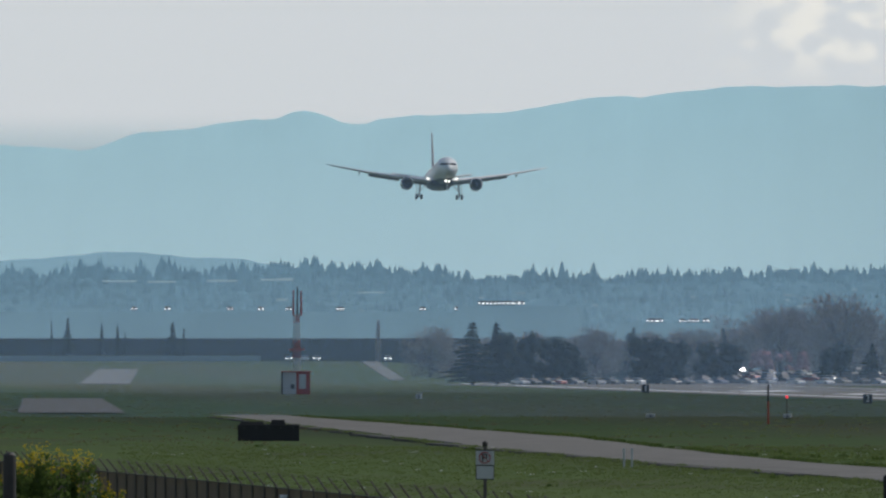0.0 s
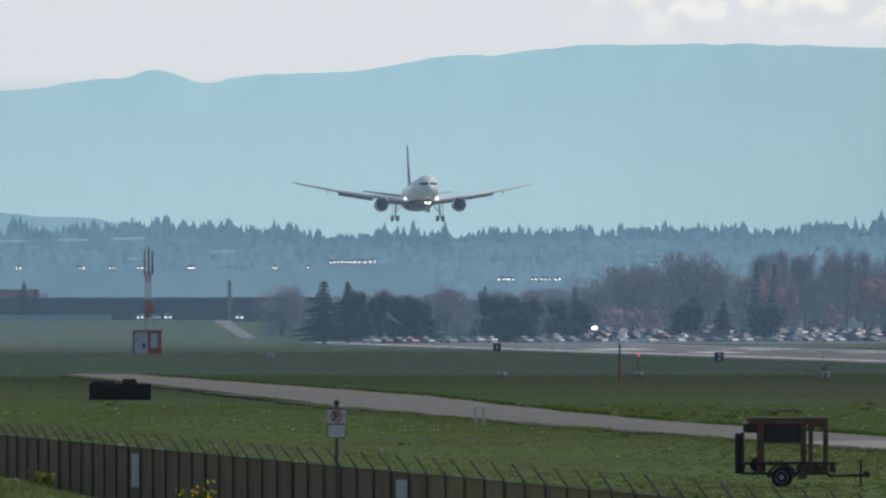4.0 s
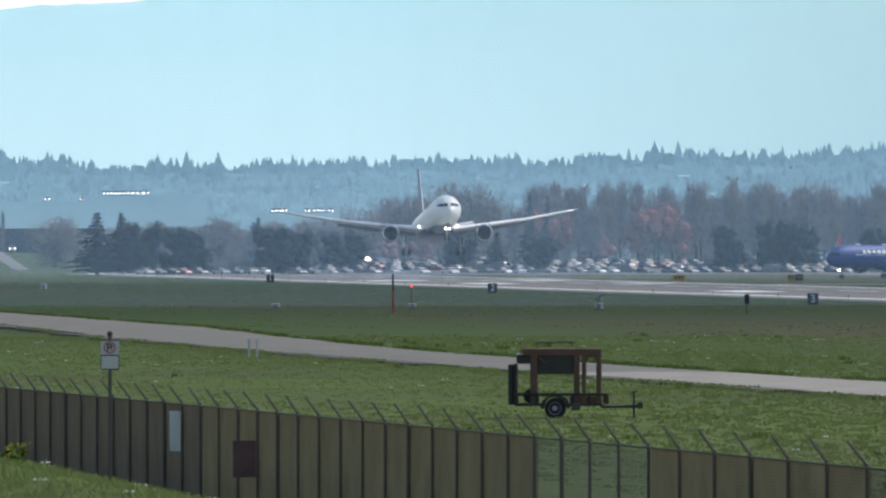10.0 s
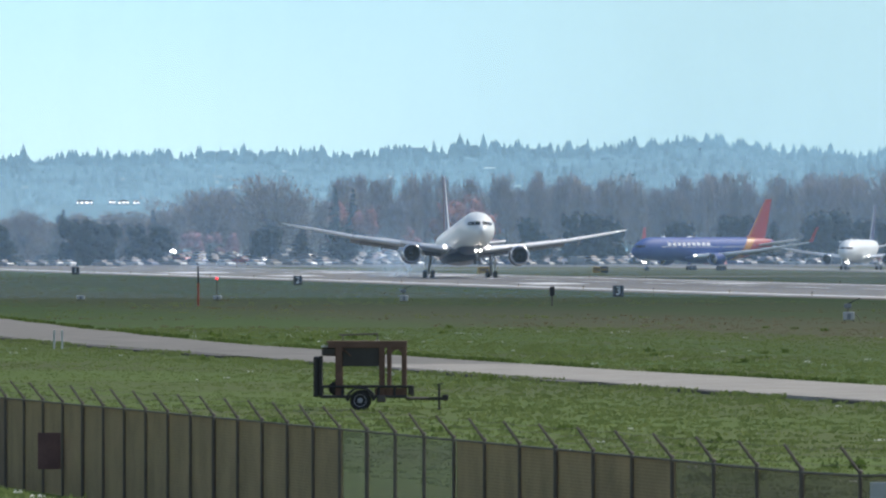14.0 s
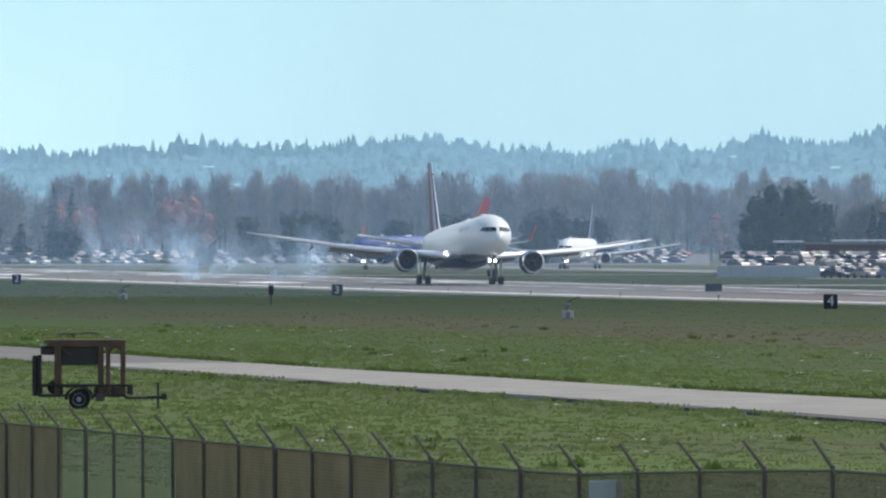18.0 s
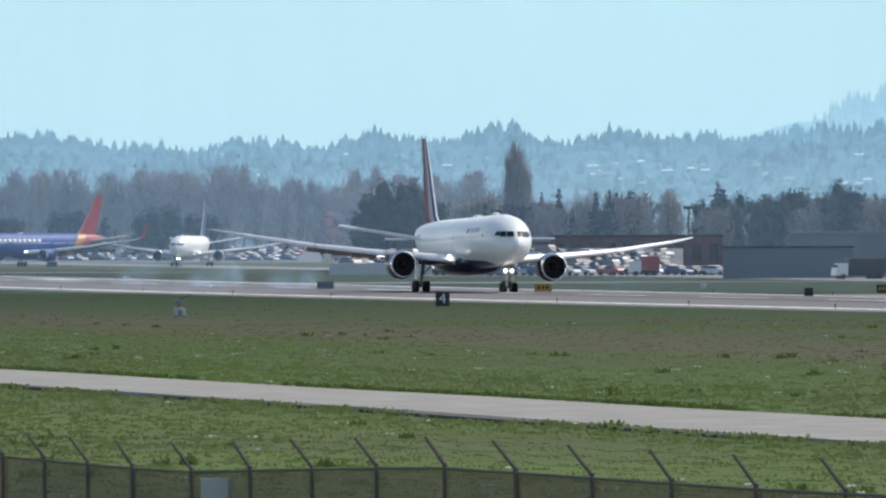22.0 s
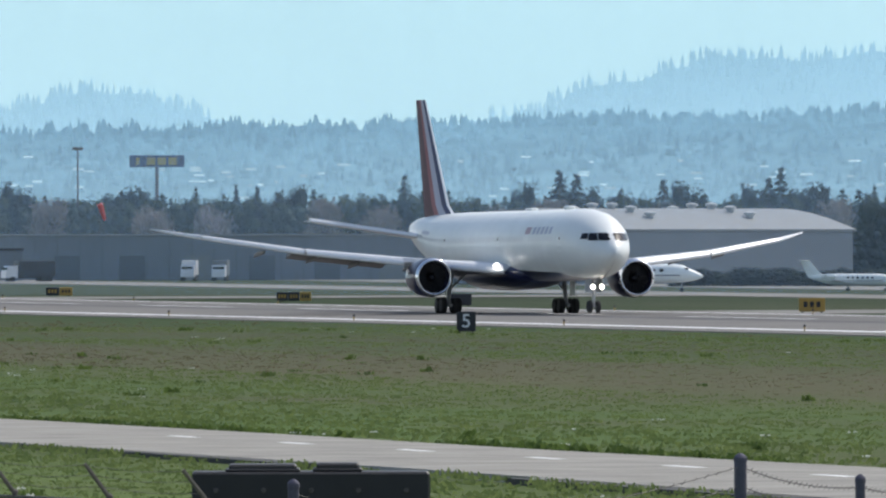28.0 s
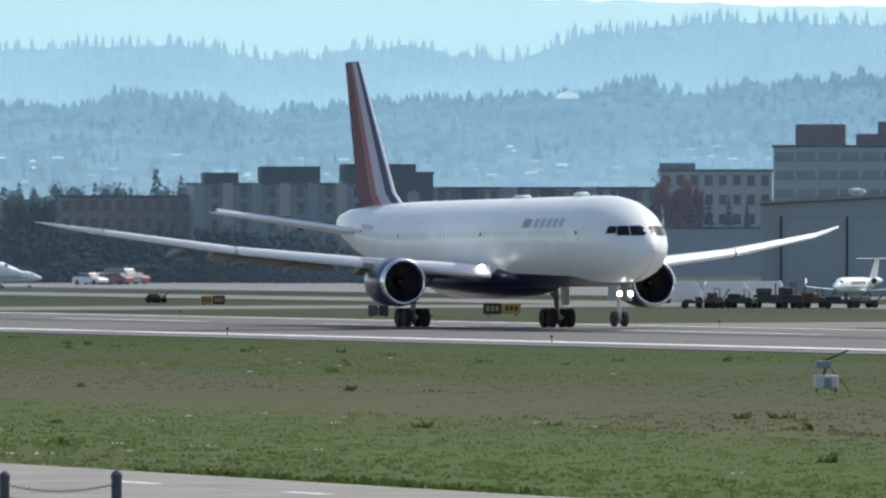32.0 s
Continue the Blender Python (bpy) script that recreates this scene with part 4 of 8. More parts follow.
blue_jet = airliner("airliner", "royal blue twin-jet with orange and red tail on the taxiway", M_BLUE, M_BLUE, M_BLUE,
                    [(0.0, 0.04, M_BLUE), (0.04, 0.13, M_ORANGE), (0.13, 1.0, M_TAILRED)], big=False, letters=stripes_and_name, winglets=True)
grey_jet = airliner("airliner", "white twin-jet with a dark fin, waiting nose-on on the taxiway", M_WHITE, M_WHITE, M_NAVY,
                    [(0.0, 0.02, M_WINGGREY), (0.02, 1.0, M_FINNAVY)], big=False)
for jet, p, d, turn, k in ((blue_jet, 3352, 2290, -50, (0.76, 0.61, 0.75)), (grey_jet, 3622, 2300, -18, (0.68, 0.58, 0.69))):
    x, y = spot(p, d)
    jet.matrix_basis = pose(x, y, rise(y) + 0.06, 0, 0, turn) @ Matrix.Diagonal((*k, 1))


def small_jet(label, stripe):
    """A twin-engined business jet with a T-tail; its nose points to -y."""
    jet = thing("business_jet", label, "jet")
    rings = []
    for y, zc, r in ((-8.0, 1.75, 0.05), (-7.6, 1.78, 0.30), (-6.8, 1.86, 0.58), (-5.8, 2.02, 0.88), (-4.8, 2.1, 0.98), (-1, 2.1, 1.0), (3, 2.12, 1.0), (5, 2.2, 0.85), (7, 2.4, 0.5), (8.6, 2.6, 0.12)):
        rings.append([(r * math.sin(6.2832 * i / 20), y, zc + r * 1.06 * math.cos(6.2832 * i / 20)) for i in range(20)])
    fus = part("fuselage", Shape().loft(rings), M_WHITE, jet, smooth=True)
    for sg in (-1, 1):
        for i in range(6):
            s = Shape().box(sg * 1.0 - 0.02, -3.6 + i * 0.9, 2.25, sg * 1.0 + 0.02, -3.15 + i * 0.9, 2.6, 0.01)
            part("cabin_window", s, M_GLASS, fus)
        s = Shape().box(sg * 1.005 - 0.015, -5.4, 1.82, sg * 1.005 + 0.015, 4.0, 1.92)
        part("stripe", s, stripe, fus)
        s = Shape().loft([[(sg * x, y0 + dy, z + dz) for dy, dz in ((0, 0), (0.5, 0.09), (1.0, 0.03), (1.0, -0.03), (0.5, -0.05))] for x, y0, z in ((0.7, 0.2, 1.35), (4.5, 1.9, 1.6), (8.0, 3.5, 1.9))])
        for k in range(len(s.v)):
            f = 1 - (abs(s.v[k][0]) / 12)
            s.v[k] = (s.v[k][0], s.v[k][1] + (s.v[k][1] - 0.2 - 0.47 * abs(s.v[k][0])) * 1.2 * f, s.v[k][2])
        wing = part("wing", s, M_WINGGREY, jet)
        part("winglet", Shape().loft([[(sg * (8.0 + 0.35 * f), 3.6 + 0.9 * f + dy, 1.9 + 1.1 * f) for dy in (0, 0.9 - 0.4 * f)] + [(sg * (8.04 + 0.35 * f), 4.0 + 0.9 * f, 1.9 + 1.1 * f)] for f in (0, 1)]), M_WHITE, wing)
        s = Shape().lathe((sg * 1.55, 3.4, 2.65), (0, 1, 0), [(0, 0.40), (0.1, 0.47), (1.0, 0.5), (2.0, 0.42), (2.6, 0.28)], 14)
        nac = part("engine", s, M_WHITE, jet, smooth=True)
        part("intake", Shape().lathe((sg * 1.55, 3.38, 2.65), (0, 1, 0), [(-0.02, 0.38), (0.0, 0.05)], 14), M_FAN, nac)
        part("pylon", Shape().box(min(sg * 0.8, sg * 1.2), 3.9, 2.55, max(sg * 0.8, sg * 1.2), 5.4, 2.75, 0.05), M_WHITE, nac)
        s = Shape().loft([[(sg * x, y0 + dy, 5.55 + dz) for dy, dz in ((0, 0), (0.5, 0.06), (c, 0), (0.5, -0.04))] for x, y0, c in ((0.0, 8.2, 1.6), (3.0, 9.3, 0.9))])
        part("tailplane", s, M_WHITE, jet)
        g = part("main_gear", Shape().tube((sg * 1.5, 1.2, 1.5), (sg * 1.5, 1.2, 0.3), 0.07), M_STRUT, jet)
        wheel_parts(g, sg * 1.5, 1.2, 0.3, 0.3, 0.2)
    s = Shape().loft([[(sx * 0.12, y0 + dy, z) for sx, dy in ((0.3, 0), (1, c * 0.4), (0.1, c), (-0.1, c), (-1, c * 0.4), (-0.3, 0))] for z, y0, c in ((2.6, 5.2, 3.4), (3.4, 6.4, 2.6), (5.6, 8.3, 1.7))])
    part("fin", s, M_WHITE, jet)
    s = Shape().box(-0.62, -6.35, 2.35, 0.62, -5.75, 2.72, 0.1)
    part("windscreen", s, M_GLASS, fus)
    g = part("nose_gear", Shape().tube((0, -5.6, 1.4), (0, -5.6, 0.25), 0.06), M_STRUT, jet)
    wheel_parts(g, 0, -5.6, 0.25, 0.25, 0.16)
    return jet


business_jet = small_jet("white business jet with a dark stripe, taxiing beyond the runway", M_NAVY)
parked = [(spot(6262, 1480), 70, 0.62, "small white parked jet with a red tail stripe", M_DARKRED), (spot(7775, 1180), -38.7, 0.70, "small white parked jet near a hangar", M_NAVY)]
for (x, y), turn, k, label, mat in parked:
    j = small_jet(label, mat)
    j.matrix_basis = pose(x, y, rise(y) + 0.02, 0, 0, turn) @ Matrix.Diagonal((k, k, k, 1))
# ---------- perimeter fence ----------
M_GALV = paint("galvanised_steel", (0.090, 0.080, 0.074), 0.7, 0.0, vary=0.2, scale=2.0)
M_BLACK = paint("black_stained_steel", (0.018, 0.018, 0.02), 0.6, vary=0.25, scale=1.5, fine=20.0, bump=0.1)
M_RUST = paint("rusty_red_steel", (0.125, 0.072, 0.052), 0.8, vary=0.35, scale=1.5, fine=18.0, bump=0.2)
M_DARKSTEEL = paint("dark_weathered_steel", (0.035, 0.032, 0.032), 0.6, vary=0.3, scale=1.5, fine=18.0, bump=0.15)
M_SIGNWHITE = paint("white_sign_face", (0.50, 0.52, 0.52), 0.5, vary=0.1, scale=2.0)
M_SIGNBLACK = paint("black_sign_face", (0.012, 0.014, 0.022), 0.5, vary=0.15, scale=2.0)
M_SIGNYELLOW = paint("yellow_sign_face", (0.40, 0.25, 0.05), 0.5, vary=0.12, scale=2.0)
M_SIGNRED = paint("red_paint", (0.36, 0.035, 0.03), 0.5, vary=0.15, scale=2.0)
M_WOODPOST = paint("weathered_post_paint", (0.085, 0.080, 0.115), 0.8, vary=0.25, scale=3.0, fine=25.0, bump=0.2)


def mesh_screen(name, colour, cover):
    """Chain-link with woven slats: partly open."""
    m = paint(name, colour, 0.85, vary=0.3, scale=0.8, fine=14.0)
    t = m.node_tree
    b = t.nodes["Principled BSDF"]
    co = t.nodes.new("ShaderNodeTexCoord")
    wv = t.nodes.new("ShaderNodeTexWave")
    wv.bands_direction = "Z"
    wv.inputs["Scale"].default_value, wv.inputs["Distortion"].default_value = 5.5, 1.5
    t.links.new(co.outputs["Object"], wv.inputs["Vector"])
    mr = t.nodes.new("ShaderNodeMapRange")
    mr.inputs[3].default_value, mr.inputs[4].default_value = cover - 0.05, min(1.0, cover + 0.05)
    t.links.new(wv.outputs["Fac"], mr.inputs[0])
    t.links.new(mr.outputs[0], b.inputs["Alpha"])
    return m


M_FENCEPOST = paint("weathered_fence_pipe", (0.140, 0.120, 0.104), 0.85, vary=0.2, scale=2.0)
M_SLATS = mesh_screen("brown_fence_slats", (0.340, 0.238, 0.138), 0.76)
M_SLATS_DARK = mesh_screen("dark_brown_fence_slats", (0.250, 0.165, 0.112), 0.92)
M_OPEN = mesh_screen("bare_chain_link", (0.20, 0.205, 0.18), 0.33)
M_LINK = mesh_screen("chain_link", (0.20, 0.170, 0.115), 0.52)


def fence_x(y):
    return 27.0 + (330 - y) * 0.03


def fence_top(y):
    t = [(0, 2.7), (148, 2.67), (158, 2.60), (177, 2.55), (185, 2.40), (197, 2.15), (2000, 2.15)]
    for (a, za), (c, zc) in zip(t, t[1:]):
        if a <= y <= c:
            return za + (zc - za) * (y - a) / (c - a)
    return 2.15


fence = thing("perimeter_fence", "tall chain-link fence with brown slats and slanting barbed-wire arms", "fence")
stops = [143.9]
while stops[-1] < 620:
    y = stops[-1]
    stops.append(y + (4.70 if y < 195 else 4.9 if y < 200 else 3.92 if y < 231 else 3.55))
random.seed(3)
for i, y in enumerate(stops):
    x, top = fence_x(y), fence_top(y)
    s = Shape().tube((0, 0, -0.2), (0, 0, top), 0.032 if i % 6 else 0.042, n=10)
    s.lathe((0, 0, top), (0, 0, 1), [(0, 0.045), (0.03, 0.042), (0.05, 0.015)], 10)
    post = part("post", s, M_FENCEPOST, fence, at=pose(x, y, rise(y)))
    lean = random.uniform(-0.03, 0.03)
    s = Shape().tube((0, 0, top), (-0.30 + lean, 0.0, top + 0.40), 0.03, 0.024, 6)
    part("barb_arm", s, M_FENCEPOST, post)
    if i + 1 < len(stops):
        y2 = stops[i + 1]
        x2, top2 = fence_x(y2), fence_top(y2)
        s = Shape().tube((x, y, top - 0.03), (x2, y2, top2 - 0.03), 0.022, n=6)
        part("top_rail", s, M_FENCEPOST, fence)
        for k in (0.35, 0.68, 0.98):
            a, c = Vector((x - 0.30 * k, y, top + 0.40 * k)), Vector((x2 - 0.30 * k, y2, top2 + 0.40 * k))
            mid = (a + c) / 2 - Vector((0, 0, 0.04))
            s = Shape().tube(a, mid, 0.0035, n=4).tube(mid, c, 0.0035, n=4)
            part("barbed_wire", s, M_FENCEPOST, fence)
        P = math.atan2(x, y) * 23000
        mat = M_OPEN if 2740 < P < 2925 else M_LINK if P > 3330 else M_SLATS_DARK if P < 2120 else M_SLATS
        s = Shape()
        s.add([(x + 0.05, y, 0.03), (x2 + 0.05, y2, 0.03), (x2 + 0.05, y2, top2 - 0.05), (x + 0.05, y, top - 0.05)], [(0, 1, 2, 3)])
        s.add([(x + 0.07, y, 0.03), (x2 + 0.07, y2, 0.03), (x2 + 0.07, y2, top2 - 0.05), (x + 0.07, y, top - 0.05)], [(3, 2, 1, 0)])
        panel = new("mesh_panel", s.mesh("mesh_panel", mat))
        panel.parent = fence
# plates wired to the fence
M_MAROON = paint("faded_maroon_board", (0.20, 0.115, 0.110), 0.9, vary=0.25, scale=2.0)
for P, w, z0, z1, mat, label in ((2070, 0.30, 1.0, 1.95, M_SLAT, "narrow white plate wired to the fence"), (1598, 0.28, 1.0, 1.95, M_SLAT, "narrow white plate wired to the fence"), (1262, 0.28, 1.0, 2.0, M_SLAT, "narrow white plate wired to the fence"), (3677, 0.52, 1.55, 2.1, M_SIGNWHITE, "white notice wired to the fence"), (4500, 0.20, 1.75, 2.05, M_SIGNWHITE, "small white notice wired to the fence"), (2200, 0.75, 0.62, 1.45, M_MAROON, "dark maroon panel leaning on the fence")):
    t = math.tan(P / 23000)
    y = 36.9 / (t + 0.03)
    x = fence_x(y) - 0.09
    s = Shape().box(-w / 2, -0.012, z0, w / 2, 0.012, z1, 0.006)
    ob = single("fence_plate", s, mat, label, "sign", "fence plates", at=pose(x, y, 0, 0, 0, -math.degrees(P / 23000)))

# old post-and-wire fence
wire_fence = thing("wire_fence", "weathered round fence posts with strands of barbed wire", "fence")
old = [(5269, 165, 2.64, 0.075), (5560, 168, 2.20, 0.06), (6060, 175, 2.80, 0.085), (6272, 175, 2.52, 0.068), (6470, 175, 2.53, 0.072)]
tops = []
for p, d, z, r in old:
    x, y = spot(p, d)
    s = Shape().lathe((0, 0, -0.2), (0, 0, 1), [(0, r), (1.2, r * 1.02), (z + 0.1, r), (z + 0.11, r * 1.1), (z + 0.16, r * 1.1), (z + 0.19, r * 0.8), (z + 0.22, r * 0.3)], 14)
    part("post", s, M_WOODPOST, wire_fence, at=pose(x, y, 0))
    tops.append((x, y, z))
for (xa, ya, za), (xb, yb, zb) in zip(tops, tops[1:]):
    for drop in (0.16, 0.42, 0.70):
        a, c = Vector((xa, ya, za - drop)), Vector((xb, yb, zb - drop))
        s = Shape()
        n = 8
        pts = [a.lerp(c, i / n) - Vector((0, 0, 0.10 * 4 * (i / n) * (1 - i / n))) for i in range(n + 1)]
        for q0, q1 in zip(pts, pts[1:]):
            s.tube(q0, q1, 0.006, n=4)
        for i in range(1, n * 3):
            q = pts[min(i // 3, n - 1)].lerp(pts[min(i // 3 + 1, n)], (i % 3) / 3)
            s.tube(q + Vector((-0.03, 0, -0.03)), q + Vector((0.03, 0, 0.03)), 0.005, n=3)
        part("barbed_wire", s, M_GALV, wire_fence)


# ---------- parked trailer ----------
M_RIM = paint("grey_wheel_rim", (0.34, 0.35, 0.38), 0.5, vary=0.15, scale=6.0)
def trailer():
    t = thing("utility_trailer", "dark single-axle trailer carrying a rusty arched steel frame", "trailer")
    bx = lambda *a: Shape().box(*a[:6], a[6] if len(a) > 6 else 0.015)
    # local x runs along the trailer towards its tongue; 1 m stands for 1 m
    part("deck", bx(-1.25, -0.75, 0.44, 1.75, 0.75, 0.54), M_DARKSTEEL, t)
    for y in (-0.72, 0.72):
        part("side_rail", bx(-1.25, y - 0.035, 0.80, 1.95, y + 0.035, 0.88), M_BLACK, t)
        for x in (-1.22, -0.5, 0.75, 1.3, 1.92):
            part("rail_post", bx(x - 0.04, y - 0.025, 0.5, x + 0.04, y + 0.025, 0.84), M_BLACK, t)
    part("tongue", bx(1.7, -0.06, 0.36, 3.0, 0.06, 0.47), M_BLACK, t)
    for y in (-0.55, 0.55):
        s = Shape().tube((1.7, y, 0.44), (2.5, 0, 0.44), 0.045, n=6)
        part("drawbar", s, M_BLACK, t)
    part("coupler", bx(2.95, -0.07, 0.34, 3.16, 0.07, 0.56, 0.03), M_BLACK, t)
    part("jack", Shape().tube((2.84, 0.12, 0.05), (2.84, 0.12, 0.92), 0.04, n=8).tube((2.76, 0.12, 0.90), (2.98, 0.12, 0.95), 0.02, n=6).box(2.74, 0.02, 0.02, 2.94, 0.22, 0.08, 0.02), M_BLACK, t)
    # rear ramp, raised: a ladder of bars
    ramp = part("ramp", bx(-1.30, -0.74, 0.46, -1.20, -0.64, 1.9), M_BLACK, t)
    part("ramp_side", bx(-1.30, 0.64, 0.46, -1.20, 0.74, 1.9), M_BLACK, ramp)
    for k in range(12):
        z = 0.50 + k * 0.115
        part("ramp_bar", bx(-1.29, -0.68, z, -1.21, 0.68, z + 0.06), M_BLACK, ramp)
    part("ramp_plate", bx(-1.50, -0.7, 0.48, -1.31, 0.7, 1.88, 0.04), M_BLACK, ramp)
    # wheels and arched guards
    for y in (-0.92, 0.92):
        s = Shape().lathe((0.12, y - 0.1, 0.36), (0, 1, 0), [(0, 0.2), (0, 0.32), (0.04, 0.36), (0.16, 0.36), (0.2, 0.32), (0.2, 0.2)], 24)
        w = part("tyre", s, M_TYRE, t)
        s = Shape().lathe((0.12, y - 0.12, 0.36), (0, 1, 0), [(0, 0.03), (0.02, 0.09), (0.03, 0.19), (0.0, 0.22), (0.24, 0.22), (0.24, 0.03)], 16)
        part("rim", s, M_RIM, w)
        s = Shape()
        pts = [(0.50 * math.cos(a), 0.38 + 0.44 * math.sin(a)) for a in [math.pi * i / 12 for i in range(13)]]
        s.loft([[(px + 0.12, y - 0.14, pz), (px + 0.12, y + 0.14, pz), (px * 0.86 + 0.12, y + 0.14, pz - 0.06), (px * 0.86 + 0.12, y - 0.14, pz - 0.06)] for px, pz in pts])
        part("wheel_guard", s, M_BLACK, t)
    part("axle", Shape().tube((0.12, -0.9, 0.36), (0.12, 0.9, 0.36), 0.05), M_BLACK, t)
    # rusty frame: posts, header, arched end panel
    for x, w in ((-0.62, 0.24), (0.86, 0.18), (1.11, 0.14), (1.63, 0.16)):
        for y in (-0.62, 0.62):
            part("frame_post", bx(x - w / 2, y - 0.06, 0.52, x + w / 2, y + 0.06, 2.26), M_RUST, t)
    for y in (-0.62, 0.62):
        part("header", bx(-1.0, y - 0.05, 2.18, 1.72, y + 0.05, 2.36), M_RUST, t)
        # arch with its opening: a plate in segments round the hole
        s = Shape()
        n = 10
        for i in range(n):
            pin, po = [], []
            for q in (math.pi * i / n, math.pi * (i + 1) / n):
                pin.append((1.37 + 0.19 * math.cos(q), 1.92 + 0.19 * math.sin(q)))
                po.append((1.37 + 0.27 * math.cos(q), 2.20 if 0.3 < q < 2.84 else 1.92 + 0.3 * math.sin(q)))
            s.loft([[(px, yy, pz) for px, pz in (pin[0], pin[1], po[1], po[0])] for yy in (y - 0.03, y + 0.03)])
        part("arch", s, M_RUST, t)
        part("brace", Shape().tube((-0.5, y, 2.15), (-0.2, y, 1.9), 0.03, n=6), M_RUST, t)
    part("canopy", bx(-1.05, -0.66, 2.35, 1.74, 0.66, 2.42), M_RUST, t)
    part("back_panel", bx(-0.50, 0.50, 1.58, 0.77, 0.56, 2.20), M_DARKSTEEL, t)
    part("upper_panel", bx(-0.50, -0.58, 1.54, 0.77, -0.52, 2.22), M_DARKSTEEL, t)
    part("rear_box", bx(-1.22, -0.6, 1.90, -0.70, 0.6, 2.20, 0.06), M_DARKSTEEL, t)
    part("box_lid", bx(-1.24, -0.62, 2.20, -0.96, 0.62, 2.25, 0.02), M_SIGNWHITE, t)
    part("cable_drum", Shape().lathe((-0.75, -0.5, 0.78), (0, 1, 0), [(0, 0.16), (0.05, 0.24), (0.12, 0.14), (0.5, 0.14), (0.57, 0.24), (0.62, 0.16)], 14), M_BLACK, t)
    part("toolbox", bx(0.70, -0.8, 0.30, 1.0, -0.5, 0.54, 0.03), M_GALV, t)
    part("lower_panel", bx(0.62, -0.60, 0.54, 1.70, -0.56, 0.78, 0.01), M_RUST, t)
    part("front_board", bx(1.78, -0.7, 0.54, 1.88, 0.7, 0.86, 0.02), M_BLACK, t)
    part("roof_pipe", Shape().tube((-0.62, 0.1, 2.62), (0.72, 0.1, 2.66), 0.03, n=8).tube((-0.5, 0.1, 2.40), (-0.5, 0.1, 2.62), 0.02, n=6).tube((0.7, 0.1, 2.40), (0.7, 0.1, 2.66), 0.02, n=6), M_GALV, t)
    return t


tr = trailer()
tr.matrix_basis = pose(53.3, 447.1, -0.03, 0, 0, -8)


# ---------- concrete vault and tanks in the grass ----------
def vault(label, w, dep, h, lids):
    v = thing("concrete_vault", label, "vault")
    part("body", Shape().box(-w / 2, -dep / 2, -0.1, w / 2, dep / 2, h, 0.04), M_BLACK, v)
    for x0, x1, hh in lids:
        lid = part("lid", Shape().box(x0, -dep * 0.4, h, x1, dep * 0.4, h + hh, 0.03), M_DARKSTEEL, v)
        part("lid_rim", Shape().box(x0 - 0.06, -dep * 0.44, h, x1 + 0.06, dep * 0.44, h + hh * 0.4, 0.02), M_BLACK, lid)
    for i in range(5):
        part("lifting_eye", Shape().lathe((-w * 0.4 + i * w * 0.2, -dep / 2, h * 0.8), (0, -1, 0), [(0, 0.05), (0.03, 0.04), (0.03, 0.01)], 8), M_GALV, v)
    return v


x, y = spot(5300, 230)
vault("black steel-topped vault box beside the service road", 4.2, 1.8, 1.62, ((-1.45, -0.25, 0.13), (0.1, 0.85, 0.15))).matrix_basis = pose(x, y, 0, 0, 0, -13)
x, y = spot(1564, 968)
vault("row of black tanks standing in the grass", 4.6, 2.0, 1.25, ((-2.1, -0.4, 0.22), (0.2, 1.2, 0.35))).matrix_basis = pose(x, y, 0, 0, 0, -4)


# ---------- signs ----------
def digit_mesh(text, size, mat):
    c = bpy.data.curves.new("digit", "FONT")
    c.body, c.size, c.align_x, c.align_y, c.extrude = text, size, "CENTER", "CENTER", 0.012
    ob = bpy.data.objects.new("digit", c)
    scene.collection.objects.link(ob)
    dg = bpy.context.evaluated_depsgraph_get()
    me = bpy.data.meshes.new_from_object(ob.evaluated_get(dg))
    bpy.data.objects.remove(ob)
    me.materials.clear()
    me.materials.append(mat)
    return me


M_DIGIT = paint("white_reflective_digit", (0.75, 0.76, 0.78), 0.5, vary=0.05)


def distance_sign(text):
    sg = thing("distance_sign", "black runway distance sign with a white number " + text, "sign", "runway distance signs")
    part("cabinet", Shape().box(-0.60, -0.14, 0.10, 0.60, 0.14, 1.34, 0.03), M_SIGNBLACK, sg)
    for x in (-0.4, 0.4):
        part("leg", Shape().tube((x, 0, -0.15), (x, 0, 0.12), 0.05), M_GALV, sg)
    me = digit_mesh(text, 1.22, M_DIGIT)
    part("numeral", me, None, sg, at=pose(0.0, -0.152, 0.72, 90, 0, 0))
    return sg


for i, (p, z) in enumerate(((2231, 0.0), (2624, 0.0), (3191, -0.1), (4064, 0.0), (5575, 0.0))):
    d = 195.5 / math.sin(p / 23000)
    x, y = spot(p, d)
    distance_sign(str(i + 1)).matrix_basis = pose(x, y, rise(y) + z + (0.35 if i == 0 else 0), 0, 0, -math.degrees(p / 23000) * 0.9)


def guidance_sign(label, w, h, mats, bars=3):
    sg = thing("guidance_sign", label, "sign", "taxiway guidance signs")
    cut = w / len(mats)
    for i, m in enumerate(mats):
        pn = part("panel", Shape().box(-w / 2 + i * cut + 0.02, -0.12, 0.18, -w / 2 + (i + 1) * cut - 0.02, 0.12, h, 0.03), m, sg)
        for k in range(bars):
            x0 = -w / 2 + i * cut + cut * (0.18 + 0.24 * k)
            part("legend_bar", Shape().box(x0, -0.14, h * 0.42, x0 + cut * 0.15, -0.12, h * 0.78), M_SIGNBLACK if m is M_SIGNYELLOW else M_SIGNYELLOW, pn)
    for x in (-w * 0.36, w * 0.36):
        part("leg", Shape().tube((x, 0, -0.1), (x, 0, 0.2), 0.05), M_GALV, sg)
    return sg


